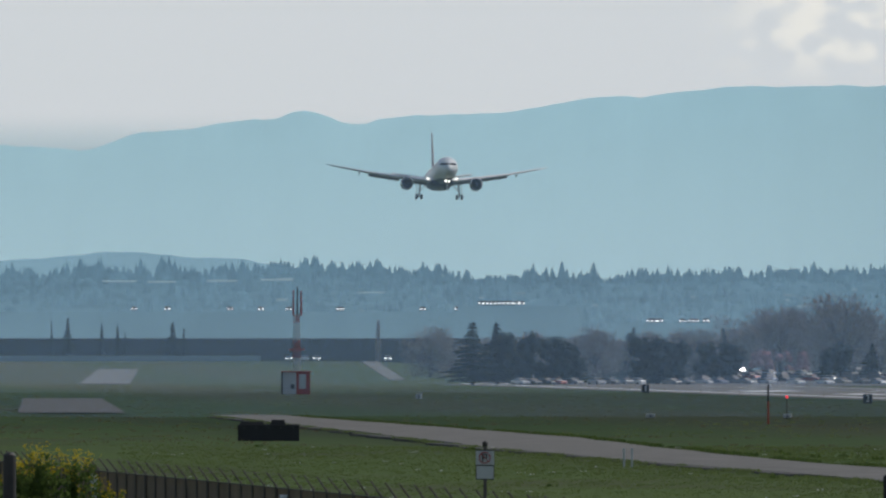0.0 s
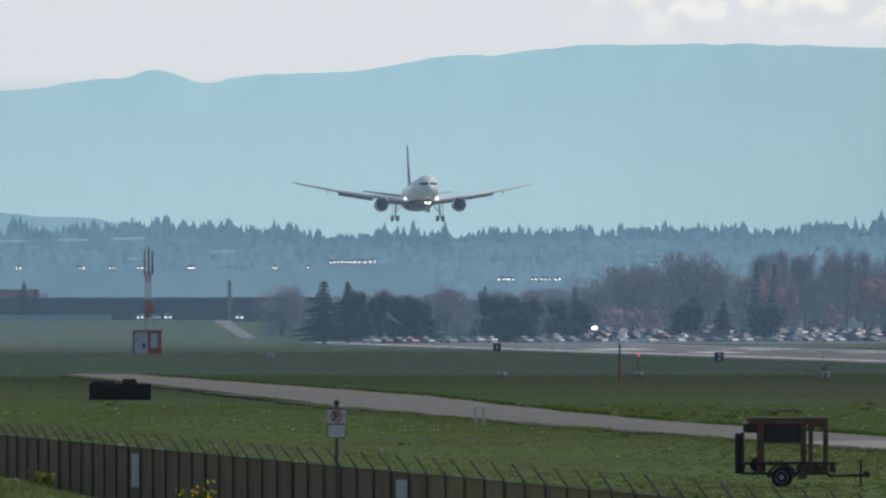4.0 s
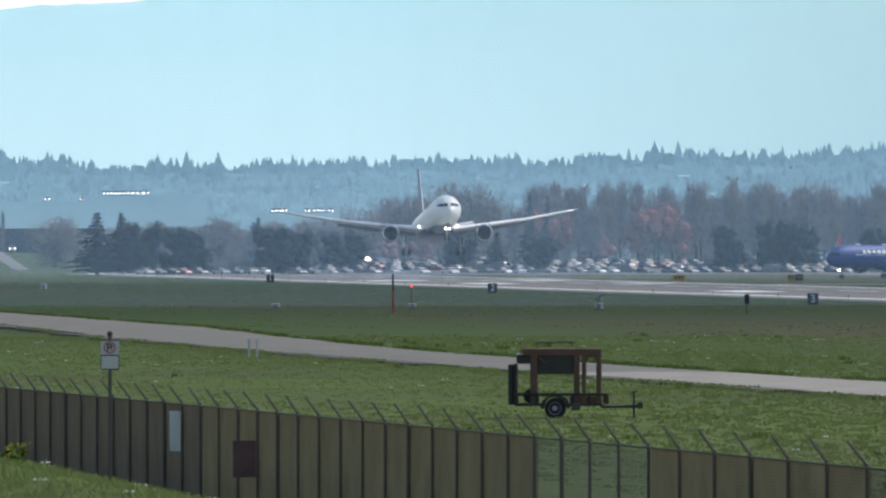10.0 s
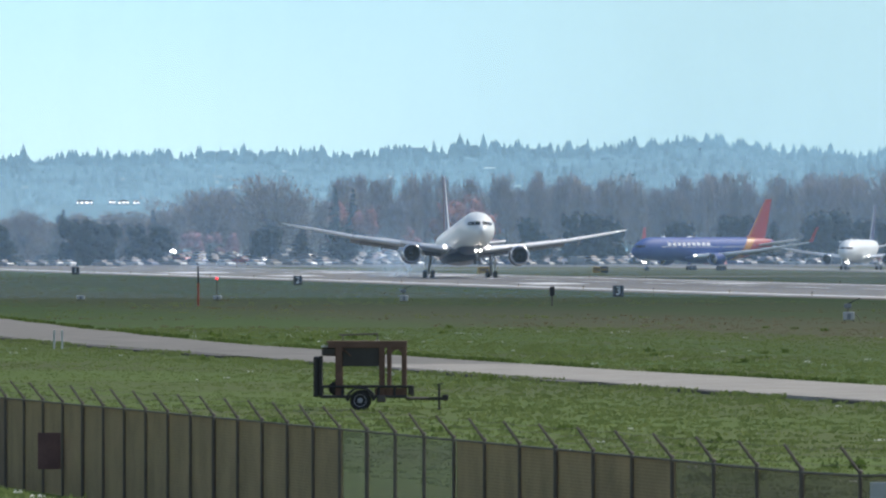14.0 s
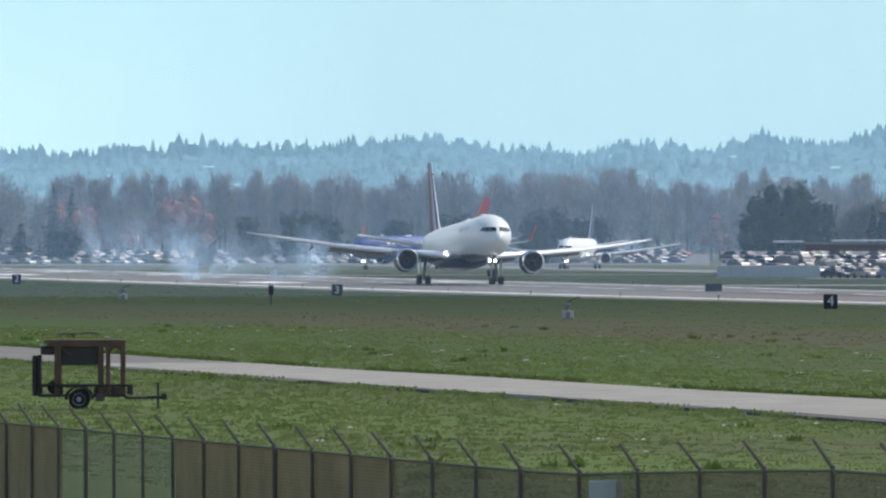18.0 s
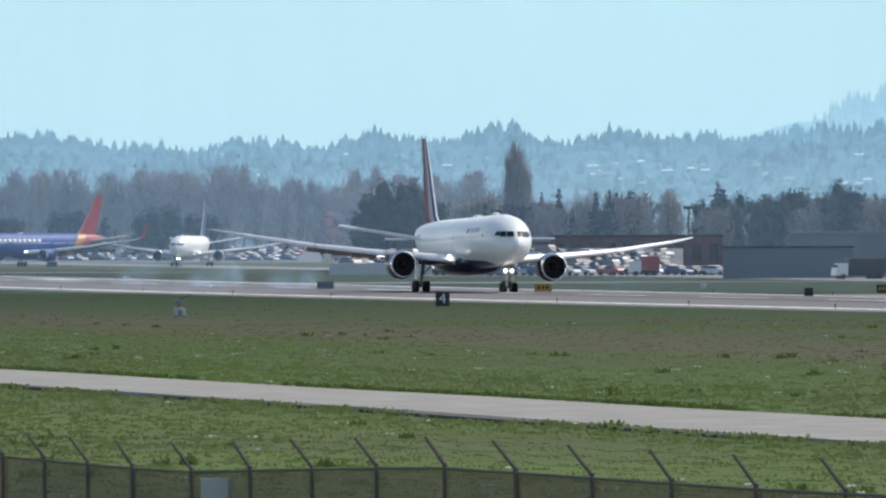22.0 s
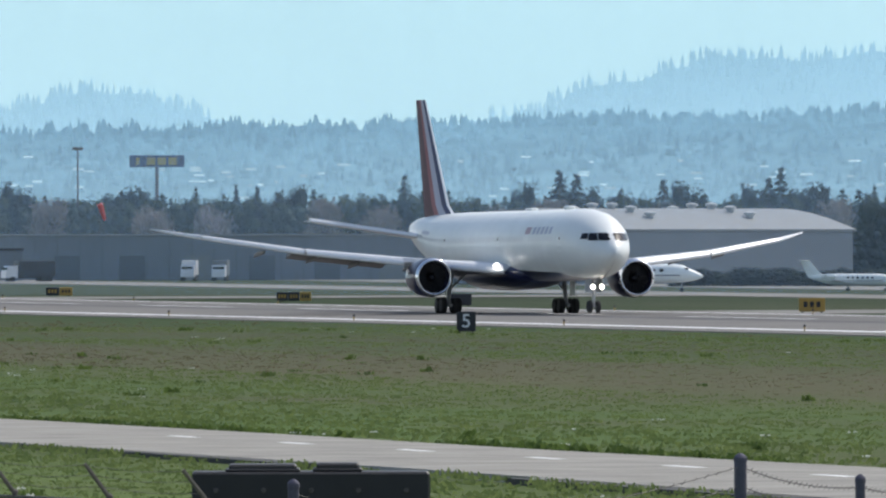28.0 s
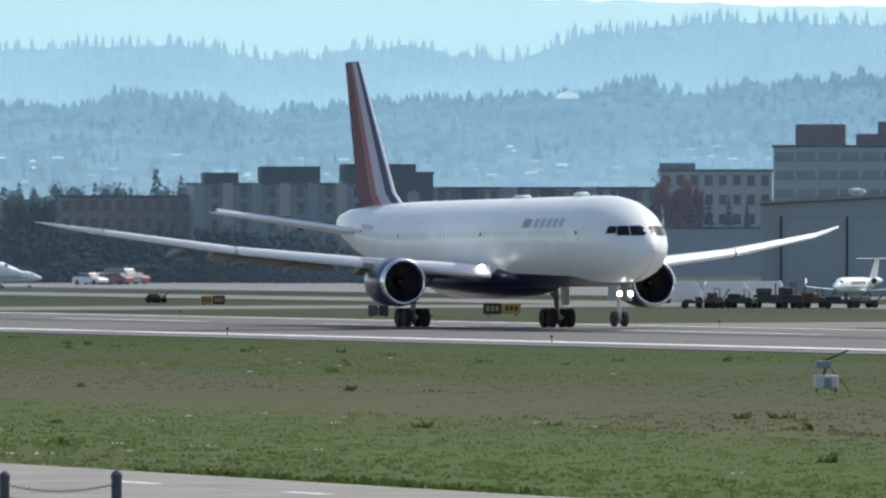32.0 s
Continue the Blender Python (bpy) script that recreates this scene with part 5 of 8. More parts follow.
for p, d, w, h, mats, label in ((4242, 1386, 1.9, 1.0, [M_SIGNYELLOW], "yellow taxiway guidance sign"), (2954, 2110, 2.1, 1.25, [M_SIGNYELLOW], "yellow taxiway guidance sign"), (3160, 2150, 2.6, 1.2, [M_SIGNYELLOW, M_SIGNBLACK], "yellow and black taxiway guidance sign"),
                                (4855, 1351, 2.8, 1.0, [M_SIGNBLACK, M_SIGNYELLOW], "black and yellow taxiway guidance sign"), (5270, 1226, 3.3, 1.0, [M_SIGNBLACK, M_SIGNBLACK, M_SIGNYELLOW], "black and yellow taxiway guidance sign"),
                                (6187, 1030, 2.1, 1.25, [M_SIGNYELLOW], "yellow taxiway guidance sign with dark legend"), (7152, 952, 2.8, 1.0, [M_SIGNBLACK, M_SIGNYELLOW], "black and yellow taxiway guidance sign"),
                                (6640, 1100, 2.1, 0.9, [M_SIGNYELLOW, M_SIGNBLACK], "yellow and black taxiway guidance sign"), (3857, 1440, 1.9, 1.05, [M_SIGNBLACK], "back of a dark taxiway guidance sign"), (4712, 1268, 0.9, 1.0, [M_SIGNBLACK], "back of a small dark airfield box"), (6933, 932, 1.5, 0.95, [M_GALV, M_SIGNBLACK], "grey and black airfield cabinet"), (4526, 1450, 0.6, 0.75, [M_SIGNWHITE], "small white airfield cabinet"), (5565, 1125, 1.95, 1.2, [M_SIGNBLACK], "back of a dark airfield sign beyond the runway")):
    x, y = spot(p, d)
    g = guidance_sign(label, w, h, mats, 0 if mats[0] in (M_GALV, M_SIGNWHITE) or "back" in label else 3)
    g.matrix_basis = pose(x, y, rise(y) + (0.05 if x > 212 and x < 272 else 0.0), 0, 0, -math.degrees(p / 23000))

# roadside sign on the verge, with a bird on its top
ps = thing("parking_sign", "two-plate no-parking sign on a slim steel post", "sign")
part("post", Shape().box(-0.028, -0.02, -0.7, 0.028, 0.02, 2.10, 0.006), M_GALV, ps)
top_plate = part("plate", Shape().box(-0.15, -0.03, 1.79, 0.15, -0.02, 2.02, 0.004), M_SIGNWHITE, ps)
low_plate = part("plate", Shape().box(-0.14, -0.03, 1.56, 0.14, -0.02, 1.77, 0.004), M_SIGNWHITE, ps)
part("border", Shape().box(-0.153, -0.022, 1.545, 0.153, -0.016, 2.035, 0.002), M_SIGNBLACK, ps)
part("letter", digit_mesh("P", 0.20, M_SIGNBLACK), None, top_plate, at=pose(-0.01, -0.034, 1.90, 90, 0, 0))
ring = Shape().lathe((-0.005, -0.036, 1.91), (0, -1, 0), [(0, 0.082), (0, 0.098), (0.006, 0.098), (0.006, 0.082), (0, 0.082)], 20, caps=False)
part("ring", ring.tube((-0.07, -0.039, 1.975), (0.06, -0.039, 1.845), 0.008, n=6), M_SIGNRED, top_plate)
x, y = spot(1947, 214)
part("finial", Shape().lathe((0, 0, 2.10), (0, 0, 1), [(0, 0.03), (0.02, 0.045), (0.06, 0.045), (0.09, 0.01)], 8), M_DARKSTEEL, ps)
ps.matrix_basis = pose(x, y, bank(x, y) + 0.36, 0, 0, -5)
M_BIRD = paint("dark_plumage", (0.03, 0.03, 0.033), 0.8, vary=0.3, scale=20.0)


def bird(label, wings=True):
    b = thing("bird", label, "bird")
    s = Shape().loft([[(r * math.cos(6.2832 * i / 8), y, 0.08 + z + r * 0.9 * math.sin(6.2832 * i / 8)) for i in range(8)] for y, z, r in ((-0.15, 0.05, 0.008), (-0.11, 0.045, 0.03), (-0.06, 0.01, 0.05), (0.04, 0, 0.045), (0.14, -0.01, 0.015), (0.2, -0.01, 0.012))])
    part("body", s, M_BIRD, b, smooth=True)
    for sg in (-1, 1):
        if wings:
            s = Shape().loft([[(sg * xx, yy + dy, 0.1 + zz + dz) for dy, dz in ((0, 0), (0.05, 0.012), (c, 0), (0.05, -0.006))] for xx, yy, zz, c in ((0.03, -0.06, 0.0, 0.13), (0.18, -0.08, 0.06, 0.12), (0.36, 0.0, 0.02, 0.03))])
        else:
            s = Shape().loft([[(sg * 0.045, yy, 0.09 + zz + dz) for dz in (-0.03, 0.03)] + [(sg * 0.055, yy, 0.09 + zz)] for yy, zz in ((-0.06, 0.0), (0.15, -0.02))])
        part("wing", s, M_BIRD, b)
    return b


for k, (p0, d, e0, dp, de) in enumerate(((3290, 1150, 160, 46, 5), (3160, 1180, 128, 40, -3), (3178, 1190, 128, 40, -2), (5660, 1000, 133, 36, 4))):
    fb = bird("small dark bird in flight over the field")
    rows = []
    for t in (0.0, 8.0, 16.0, 24.0, 32.0):
        tt = t - (13 if k < 3 else 28)
        x, y = spot(p0 + dp * tt, d)
        rows.append((t, (x, y, height(e0 + de * math.sin(tt * 0.4) * 3, d), 0, 0, 70)))
    FLYING.append((fb, rows))
# ---------- trees ----------
def leaf_material(name, colour, vary=0.35, self_air=0.0):
    m = paint(name, colour, 0.9, vary=vary, scale=0.35, fine=3.0, spread=0.18)
    m.node_tree.nodes["Principled BSDF"].inputs["Specular IOR Level"].default_value = 0.15
    return m


M_CONIFER = leaf_material("dark_conifer_needles", (0.030, 0.046, 0.050))
M_CONIFER2 = leaf_material("green_conifer_needles", (0.042, 0.060, 0.048))
M_BARE = leaf_material("bare_grey_twigs", (0.30, 0.275, 0.28))
M_BROWN = leaf_material("budding_brown_twigs", (0.30, 0.258, 0.235))
M_RUSSET = leaf_material("russet_budding_twigs", (0.30, 0.125, 0.105))
M_PINK = leaf_material("pink_blossom", (0.40, 0.215, 0.23))
M_FRESH = leaf_material("fresh_spring_leaves", (0.100, 0.130, 0.060))
M_BARK = paint("tree_bark", (0.06, 0.055, 0.055), 0.9, vary=0.3, scale=2.0, fine=14.0, bump=0.3)


def clump(s, c, r, n=5, flat=1.0):
    """A tuft of small leaf blades round a point."""
    for _ in range(n):
        a, e = random.uniform(0, 6.283), random.uniform(-0.5, 1.2)
        q = Vector((math.cos(a) * math.cos(e), math.sin(a) * math.cos(e), math.sin(e) * flat))
        side = q.cross(Vector((random.random(), random.random(), random.random()))).normalized() * r * random.uniform(0.25, 0.5)
        o = Vector(c) + q * r * 0.2
        tip = o + q * r * random.uniform(0.7, 1.1)
        s.add([o - side * 0.7, o + side * 0.7, tip + side * 0.5, tip - side * 0.3], [(0, 1, 2, 3)])


def conifer_meshes(h, r, seed, loose=0.25):
    random.seed(seed)
    crown, trunk = Shape(), Shape()
    trunk.tube((0, 0, -0.3), (0, 0, h * 0.96), h * 0.022, 0.02, 6)
    tiers = 15
    for i in range(tiers):
        f = i / (tiers - 1)
        z = h * (0.08 + 0.88 * f)
        rr = r * (1 - f) ** 0.75 * random.uniform(1 - loose, 1 + loose) + 0.12
        n = max(5, int(13 * (1 - f) + 4))
        for k in range(n):
            a = 6.2832 * (k + random.random() * 0.7) / n
            q = rr * random.uniform(0.55, 1.12)
            x, y = q * math.cos(a), q * math.sin(a)
            droop = 0.05 * h * random.uniform(0.2, 1)
            w = 0.5 * h / tiers * random.uniform(0.8, 1.5)
            crown.add([(0, 0, z + w), (x * 0.6 - y * 0.22, y * 0.6 + x * 0.22, z + w * 0.4), (x, y, z - droop), (x * 0.6 + y * 0.22, y * 0.6 - x * 0.22, z - w * 0.5)], [(0, 1, 2, 3)])
            clump(crown, (x * 0.8, y * 0.8, z - droop * 0.5), w * 0.8, 5)
            clump(crown, (x * 0.45, y * 0.45, z), w * 0.9, 2)
    return crown, trunk


def round_meshes(h, r, seed, lobes=16, dense=22, low=0.28, bare=False):
    random.seed(seed)
    crown, trunk = Shape(), Shape()
    trunk.tube((0, 0, -0.3), (0, 0, h * 0.45), h * 0.03, h * 0.018, 7)
    for i in range(lobes):
        a, f = random.uniform(0, 6.283), random.random()
        z = h * (low + (0.9 - low) * f)
        q = r * math.sqrt(max(0.05, 1 - ((z / h - (0.5 + low / 2)) / (0.62 - low / 3)) ** 2)) * random.uniform(0.35, 0.95)
        c = Vector((q * math.cos(a), q * math.sin(a), z))
        base = Vector((0, 0, h * random.uniform(0.2, 0.45)))
        trunk.tube(base, c, h * 0.010, h * 0.003, 4)
        for _ in range(dense):
            o = c + Vector([max(-1.5, min(1.5, random.gauss(0, 1))) for _ in range(3)]) * r * 0.22
            if bare:
                up = ((o - base).normalized() + Vector((random.gauss(0, 0.6), random.gauss(0, 0.6), random.gauss(0.25, 0.5)))) * r * random.uniform(0.06, 0.15)
                sd = Vector((random.uniform(-1, 1), random.uniform(-1, 1), random.uniform(-0.5, 0.5))) * r * 0.020
                crown.add([o - sd, o + sd, o + up], [(0, 1, 2)])
            else:
                clump(crown, o, r * 0.085, 3)
        if not bare:
            ring = []
            for e in (-1.2, -0.5, 0.2, 0.8, 1.3):
                ring.append([c + Vector((math.cos(k) * math.cos(e), math.sin(k) * math.cos(e), math.sin(e))) * r * random.uniform(0.19, 0.29) for k in [6.2832 * j / 8 for j in range(8)]])
            crown.loft(ring)
    return crown, trunk


def poplar_meshes(h, r, seed):
    random.seed(seed)
    crown, trunk = Shape(), Shape()
    trunk.tube((0, 0, -0.3), (0, 0, h * 0.9), h * 0.018, 0.03, 6)
    for i in range(620):
        f = random.random() ** 0.8
        a = random.uniform(0, 6.283)
        z = h * (0.10 + 0.84 * f)
        q = r * (0.35 + 0.65 * math.sin(math.pi * min(1, 0.15 + 0.8 * f))) * random.uniform(0.2, 1)
        o = Vector((q * math.cos(a), q * math.sin(a), z))
        up = Vector((q * 0.25 * math.cos(a), q * 0.25 * math.sin(a), h * random.uniform(0.05, 0.11)))
        sd = Vector((-math.sin(a), math.cos(a), 0)) * r * random.uniform(0.03, 0.09)
        crown.add([o - sd, o + sd, o + up], [(0, 1, 2)])
    return crown, trunk


def cottonwood_meshes(h, r, seed):
    """A bare cottonwood: a few upright leaders, each with fine rising twigs."""
    random.seed(seed)
    crown, trunk = Shape(), Shape()
    trunk.tube((0, 0, -0.3), (0, 0, h * 0.3), h * 0.020, h * 0.014, 6)
    for k in range(7):
        a, q = random.uniform(0, 6.283), r * random.uniform(0.15, 0.62)
        foot = Vector((0, 0, h * random.uniform(0.10, 0.3)))
        tip = Vector((q * math.cos(a), q * math.sin(a), h * random.uniform(0.66, 0.97)))
        knee = foot.lerp(tip, 0.45) + Vector((q * 0.35 * math.cos(a), q * 0.35 * math.sin(a), 0))
        trunk.tube(foot, knee, h * 0.011, h * 0.007, 5).tube(knee, tip, h * 0.007, h * 0.002, 4)
        for i in range(230):
            f = random.uniform(0.12, 1.0)
            o = foot.lerp(knee, f / 0.45) if f < 0.45 else knee.lerp(tip, (f - 0.45) / 0.55)
            w = r * 0.44 * (1.1 - 0.75 * f)
            o = o + Vector((random.gauss(0, w), random.gauss(0, w), random.uniform(-0.05, 0.05) * h))
            up = Vector((random.gauss(0, 0.03), random.gauss(0, 0.03), random.uniform(0.05, 0.12))) * h
            b = random.uniform(0, 3.1416)
            sd = Vector((math.cos(b), math.sin(b), 0)) * r * random.uniform(0.018, 0.042)
            crown.add([o - sd, o + sd, o + up], [(0, 1, 2)])
    return crown, trunk


TREES = {}


def tree(kind, mat, label, x, y, h, r, seed, name="tree"):
    """One tree of its own; its meshes are shared by the trees of one make."""
    key = (kind, mat.name, seed)
    z = rise(y)
    if key not in TREES:
        if kind == "conifer":
            c, t = conifer_meshes(10.0, 3.0, seed)
        elif kind == "round":
            c, t = round_meshes(10.0, 5.0, seed)
        elif kind == "bushy":
            c, t = round_meshes(10.0, 4.6, seed, lobes=34, dense=60, low=0.08)
        elif kind == "bare":
            c, t = round_meshes(10.0, 4.2, seed, lobes=56, dense=110, low=0.14, bare=True)
        elif kind == "cottonwood":
            c, t = cottonwood_meshes(10.0, 2.2, seed)
        else:
            c, t = poplar_meshes(10.0, 1.6, seed)
        TREES[key] = (c.mesh("crown", mat), t.mesh("trunk", M_BARK))
    ob = thing(name, label, name, name + "s")
    cm, tm = TREES[key]
    part("crown", cm, None, ob)
    part("trunk", tm, None, ob)
    base = {"conifer": 3.0, "round": 5.0, "bushy": 4.6, "bare": 4.2, "poplar": 1.6, "cottonwood": 2.2}[kind]
    ob.matrix_basis = pose(x, y, z, 0, 0, (seed * 77 + x * 13) % 360) @ Matrix.Diagonal((r / base, r / base, h / 10, 1))
    return ob


def plant(kind, mat, label, p, top, d, width, seed, name="tree"):
    """A tree at bearing p whose top stands at the given height over the eye's level, and of the given width."""
    x, y = spot(p, d)
    h = height(top, d) - rise(y)
    return tree(kind, mat, label, x, y, h, width * d / 46000, seed, name)


def grove(name, label, mat, spots, kind, seed):
    """The deep part of a wood, as one mesh of twigs and trunks."""
    if kind == "bushy":
        c, t = round_meshes(10.0, 4.2, seed, lobes=20, dense=42, low=0.08)
    elif kind == "cottonwood":
        c, t = cottonwood_meshes(10.0, 4.2, seed)
    else:
        c, t = round_meshes(10.0, 4.2, seed, lobes=46, dense=60, low=0.16, bare=True)
    base = np.array([tuple(v) for v in c.v + t.v])
    s = Shape()
    n = len(c.v)
    for i, (p, top, d, width) in enumerate(spots):
        x, y = spot(p, d)
        h, r = (height(top, d) - rise(y)) / 10, width * d / 46000 / 4.2
        a = i * 2.399
        q = np.stack([x + r * (base[:, 0] * math.cos(a) - base[:, 1] * math.sin(a)), y + r * (base[:, 0] * math.sin(a) + base[:, 1] * math.cos(a)), rise(y) + h * base[:, 2]], 1)
        k = len(s.v)
        s.v.extend(map(tuple, q.tolist()))
        s.f.extend(tuple(j + k for j in f) for f in c.f)
        s.f.extend(tuple(j + k + n for j in f) for f in t.f)
    s.k = [0] * len(s.f)
    return tagged(new(name, s.mesh(name, mat)), label, "woods", kind="stuff")


DARK = "dark rounded conifer beside the parked cars"
for i, (p, top, w) in enumerate(((1925, 78, 88), (1968, 76, 74), (2000, 56, 76), (2072, 46, 80), (2104, 38, 70), (2232, 46, 84), (2270, 44, 76), (2354, 38, 88), (2564, 36, 60), (2632, 40, 64), (2706, 30, 60), (3116, 56, 70), (3168, 52, 66), (3400, 50, 80), (3466, 44, 74), (3040, 46, 60), (3556, 60, 90), (3300, 40, 60), (3640, 46, 70))):
    plant("conifer" if i < 2 or i % 5 == 4 else "bushy", M_CONIFER, DARK, p, top, 2562 + 3 * (i % 5), w * (1.3 if i < 2 else 1.1), 1 + i % 4)
for i, (p, top, w, kind, mat, label) in enumerate((
        (2446, 26, 66, "round", M_PINK, "round tree in pink blossom"), (2496, 24, 54, "round", M_PINK, "round tree in pink blossom"),
        (2716, 80, 92, "round", M_RUSSET, "round tree with russet buds"), (2918, 86, 116, "round", M_RUSSET, "broad tree with russet buds"), (2800, 40, 80, "round", M_PINK, "low tree in pink blossom"),
        (2470, 100, 110, "bare", M_BROWN, "bare rounded tree with brownish twigs"), (2580, 118, 150, "bare", M_BROWN, "tall bare rounded tree with brown twigs"), (2690, 108, 60, "conifer", M_CONIFER, "tall dark conifer among bare trees"), (2722, 104, 56, "conifer", M_CONIFER, "tall dark conifer among bare trees"),
        (3868, 54, 70, "round", M_RUSSET, "low russet bush by the car park"), (3984, 106, 118, "bushy", M_CONIFER2, "broad dark evergreen tree by the car park"), (3940, 78, 86, "bushy", M_CONIFER2, "dark evergreen tree by the car park"), (4030, 70, 80, "bushy", M_CONIFER2, "dark evergreen tree by the car park"),
        (4076, 96, 76, "bare", M_BARE, "bare grey tree by the car park"), (3915, 94, 80, "bare", M_BARE, "bare grey tree by the car park"), (3676, 132, 84, "bare", M_BARE, "tall bare cottonwood with fine twigs"), (3540, 120, 90, "bare", M_BARE, "tall bare cottonwood with fine twigs"), (3600, 122, 80, "bare", M_BROWN, "tall bare cottonwood with fine twigs"),
        (1850, 66, 90, "bare", M_BROWN, "bare tree beside dark conifers"), (2140, 66, 80, "bare", M_BROWN, "bare tree behind conifers"), (2320, 62, 80, "bare", M_BROWN, "bare tree behind conifers"))):
    plant(kind, mat, label, p, top, (2430 if mat is M_CONIFER2 else 2740) + 12 * (i % 6), w, 11 + i % 5)
for i, (p, top, w) in enumerate(((4194, 178, 46), (4180, 156, 40), (4210, 160, 42), (4196, 140, 60))):
    plant("cottonwood", M_BROWN, "tall slim bare poplar behind evergreens", p, top, 2420, w, 31 + i)
for i, (p, top, w) in enumerate(((4140, 70, 40), (4156, 58, 44), (4240, 90, 38), (4270, 96, 42), (4294, 62, 36), (4335, 76, 34), (4360, 92, 40), (4381, 88, 38), (4410, 76, 40))):
    plant("conifer", M_CONIFER, "dark fir in a cluster beside the car park", p, top, 2300, w * 1.3, 71 + i % 5)
for i, (p, top) in enumerate(((4172, 58), (4192, 62), (4214, 64), (4230, 60), (4255, 62))):
    plant("bushy", M_CONIFER, "dark evergreen in a cluster beside the car park", p, top, 2310, 60, 61 + i % 4)
# bare cottonwoods in a long belt behind the car park
random.seed(41)
deep = []
for i in range(118):
    p = 2420 + i * 14.6 + random.uniform(-12, 12)
    top = (random.uniform(92, 132) if p > 2700 else random.uniform(66, 100)) + 14 * noise.noise((p * 0.012, 0, 3))
    if i % 2:
        deep.append((p, top, random.uniform(2840, 2900), random.uniform(40, 66)))
    else:
        plant("cottonwood", M_BARE if i % 4 else M_BROWN, "bare cottonwood in a windbreak", p, top, random.uniform(2780, 2840), random.uniform(40, 66), 31 + i % 8)
grove("windbreak", "bare cottonwoods in a windbreak", M_BARE, deep, "cottonwood", 103)
for i in range(30):
    p = random.uniform(1960, 2460)
    plant("cottonwood" if i % 3 else "conifer", M_BROWN if i % 3 else M_CONIFER, "mixed tree in a windbreak", p, random.uniform(40, 68), random.uniform(2800, 2900), random.uniform(50, 80), 51 + i % 4)
for i in range(9):
    plant("cottonwood", M_BROWN, "bare budding tree behind evergreens", 4050 + i * 52 + random.uniform(-14, 14), random.uniform(70, 96), 2500, random.uniform(60, 90), 31 + i % 8)
random.seed(43)
deep = []
for i in range(120):
    p = random.uniform(1880, 4330)
    deep.append((p, random.uniform(36, 92) if p > 2400 else random.uniform(26, 58), random.uniform(2920, 3000), random.uniform(60, 110)))
grove("windbreak_deep", "bare trees deep in a windbreak", M_BARE, deep[::2], "bare", 101)
grove("windbreak_deep", "budding brown trees deep in a windbreak", M_BROWN, deep[1::2], "bare", 102)
# evergreen belt behind the hangars
random.seed(42)
for i in range(104):
    p = 4080 + i * 25 + random.uniform(-12, 12)
    hi = random.uniform(70, 104) + 12 * noise.noise((p * 0.01, 4, 4))
    if p < 4170 or 4275 < p < 4335 or 4432 < p < 4500 or 4700 < p < 4750:      # gaps in the belt
        continue
    plant("conifer" if i % 4 else "bushy", M_CONIFER2 if i % 2 else M_CONIFER, "dark evergreen in a belt behind the hangars", p, hi if p > 4520 else hi - 14, random.uniform(2280, 2400), random.uniform(56, 96), 61 + i % 6)
random.seed(44)
fill = [(4540 + i * 30 + random.uniform(-12, 12), random.uniform(58, 84), random.uniform(2240, 2280), random.uniform(70, 100)) for i in range(70)]
grove("evergreen_belt", "dark evergreens low in a belt", M_CONIFER2, fill, "bushy", 104)
for p, top, w in ((4396, 92, 70), (4372, 88, 60), (4560, 96, 66), (4780, 90, 50), (4965, 96, 46), (5168, 106, 44), (5205, 104, 46), (5466, 122, 66), (5740, 132, 90), (5770, 126, 84), (5925, 116, 70), (5966, 104, 60), (6132, 136, 74), (6110, 118, 64), (6205, 92, 60), (6270, 96, 60), (6540, 128, 54), (6584, 116, 44), (6322, 88, 60), (6368, 92, 66)):
    plant("conifer", M_CONIFER, "tall dark fir in a belt behind the hangars", p, top, 2250, w * 1.45, 71 + int(p) % 5)
for i in range(14):
    plant("bare", M_BROWN if i % 3 else M_BARE, "low bare tree among evergreens", 4250 + i * 150 + 30 * math.sin(i * 3), 66 + 8 * math.sin(i * 2), 2240, 70, 81 + i % 3)
# trees on the far levee
for p, top, w in ((1209, 84, 40), (1269, 76, 26), (1297, 74, 26), (1394, 78, 44), (1414, 66, 24), (1180, 80, 14), (1310, 60, 20)):
    plant("conifer", M_CONIFER, "dark conifer on the far levee", p, top, 3020, w, 91)
plant("poplar", M_BARE, "slim bare poplar by the levee", 1758, 80, 3000, 12, 92)

# ---------- far levee road with its traffic ----------
M_LEVEE = paint("dark_levee_wall", (0.045, 0.06, 0.075), 0.9, vary=0.2, scale=0.05, fine=0.6)
M_WATER = paint("pale_water_strip", (0.30, 0.38, 0.42), 0.6, vary=0.1, scale=0.02)
s = Shape()
for i in range(41):
    p = 600 + i * 33
    x0, y0 = spot(p, 3040)
    x1, y1 = spot(p, 3060)
    s.v += [(x0, y0, 0.0), (x0, y0, height(47, 3040)), (x1, y1, height(48, 3060)), (x1, y1, 0.0)]
s.f = [(4 * i + j, 4 * i + j + 1, 4 * i + j + 5, 4 * i + j + 4) for i in range(40) for j in range(3)]
s.k = [0] * len(s.f)
tagged(new("levee", s.mesh("levee", M_LEVEE)), "long dark road embankment across the field's end", "embankment", kind="structure")
s = Shape()
for i in range(31):
    p = 560 + i * 33
    x0, y0 = spot(p, 3012)
    s.v += [(x0, y0, 1.0), (x0, y0, height(17, 3012))]
s.f = [(2 * i, 2 * i + 1, 2 * i + 3, 2 * i + 2) for i in range(30)]
s.k = [0] * 30
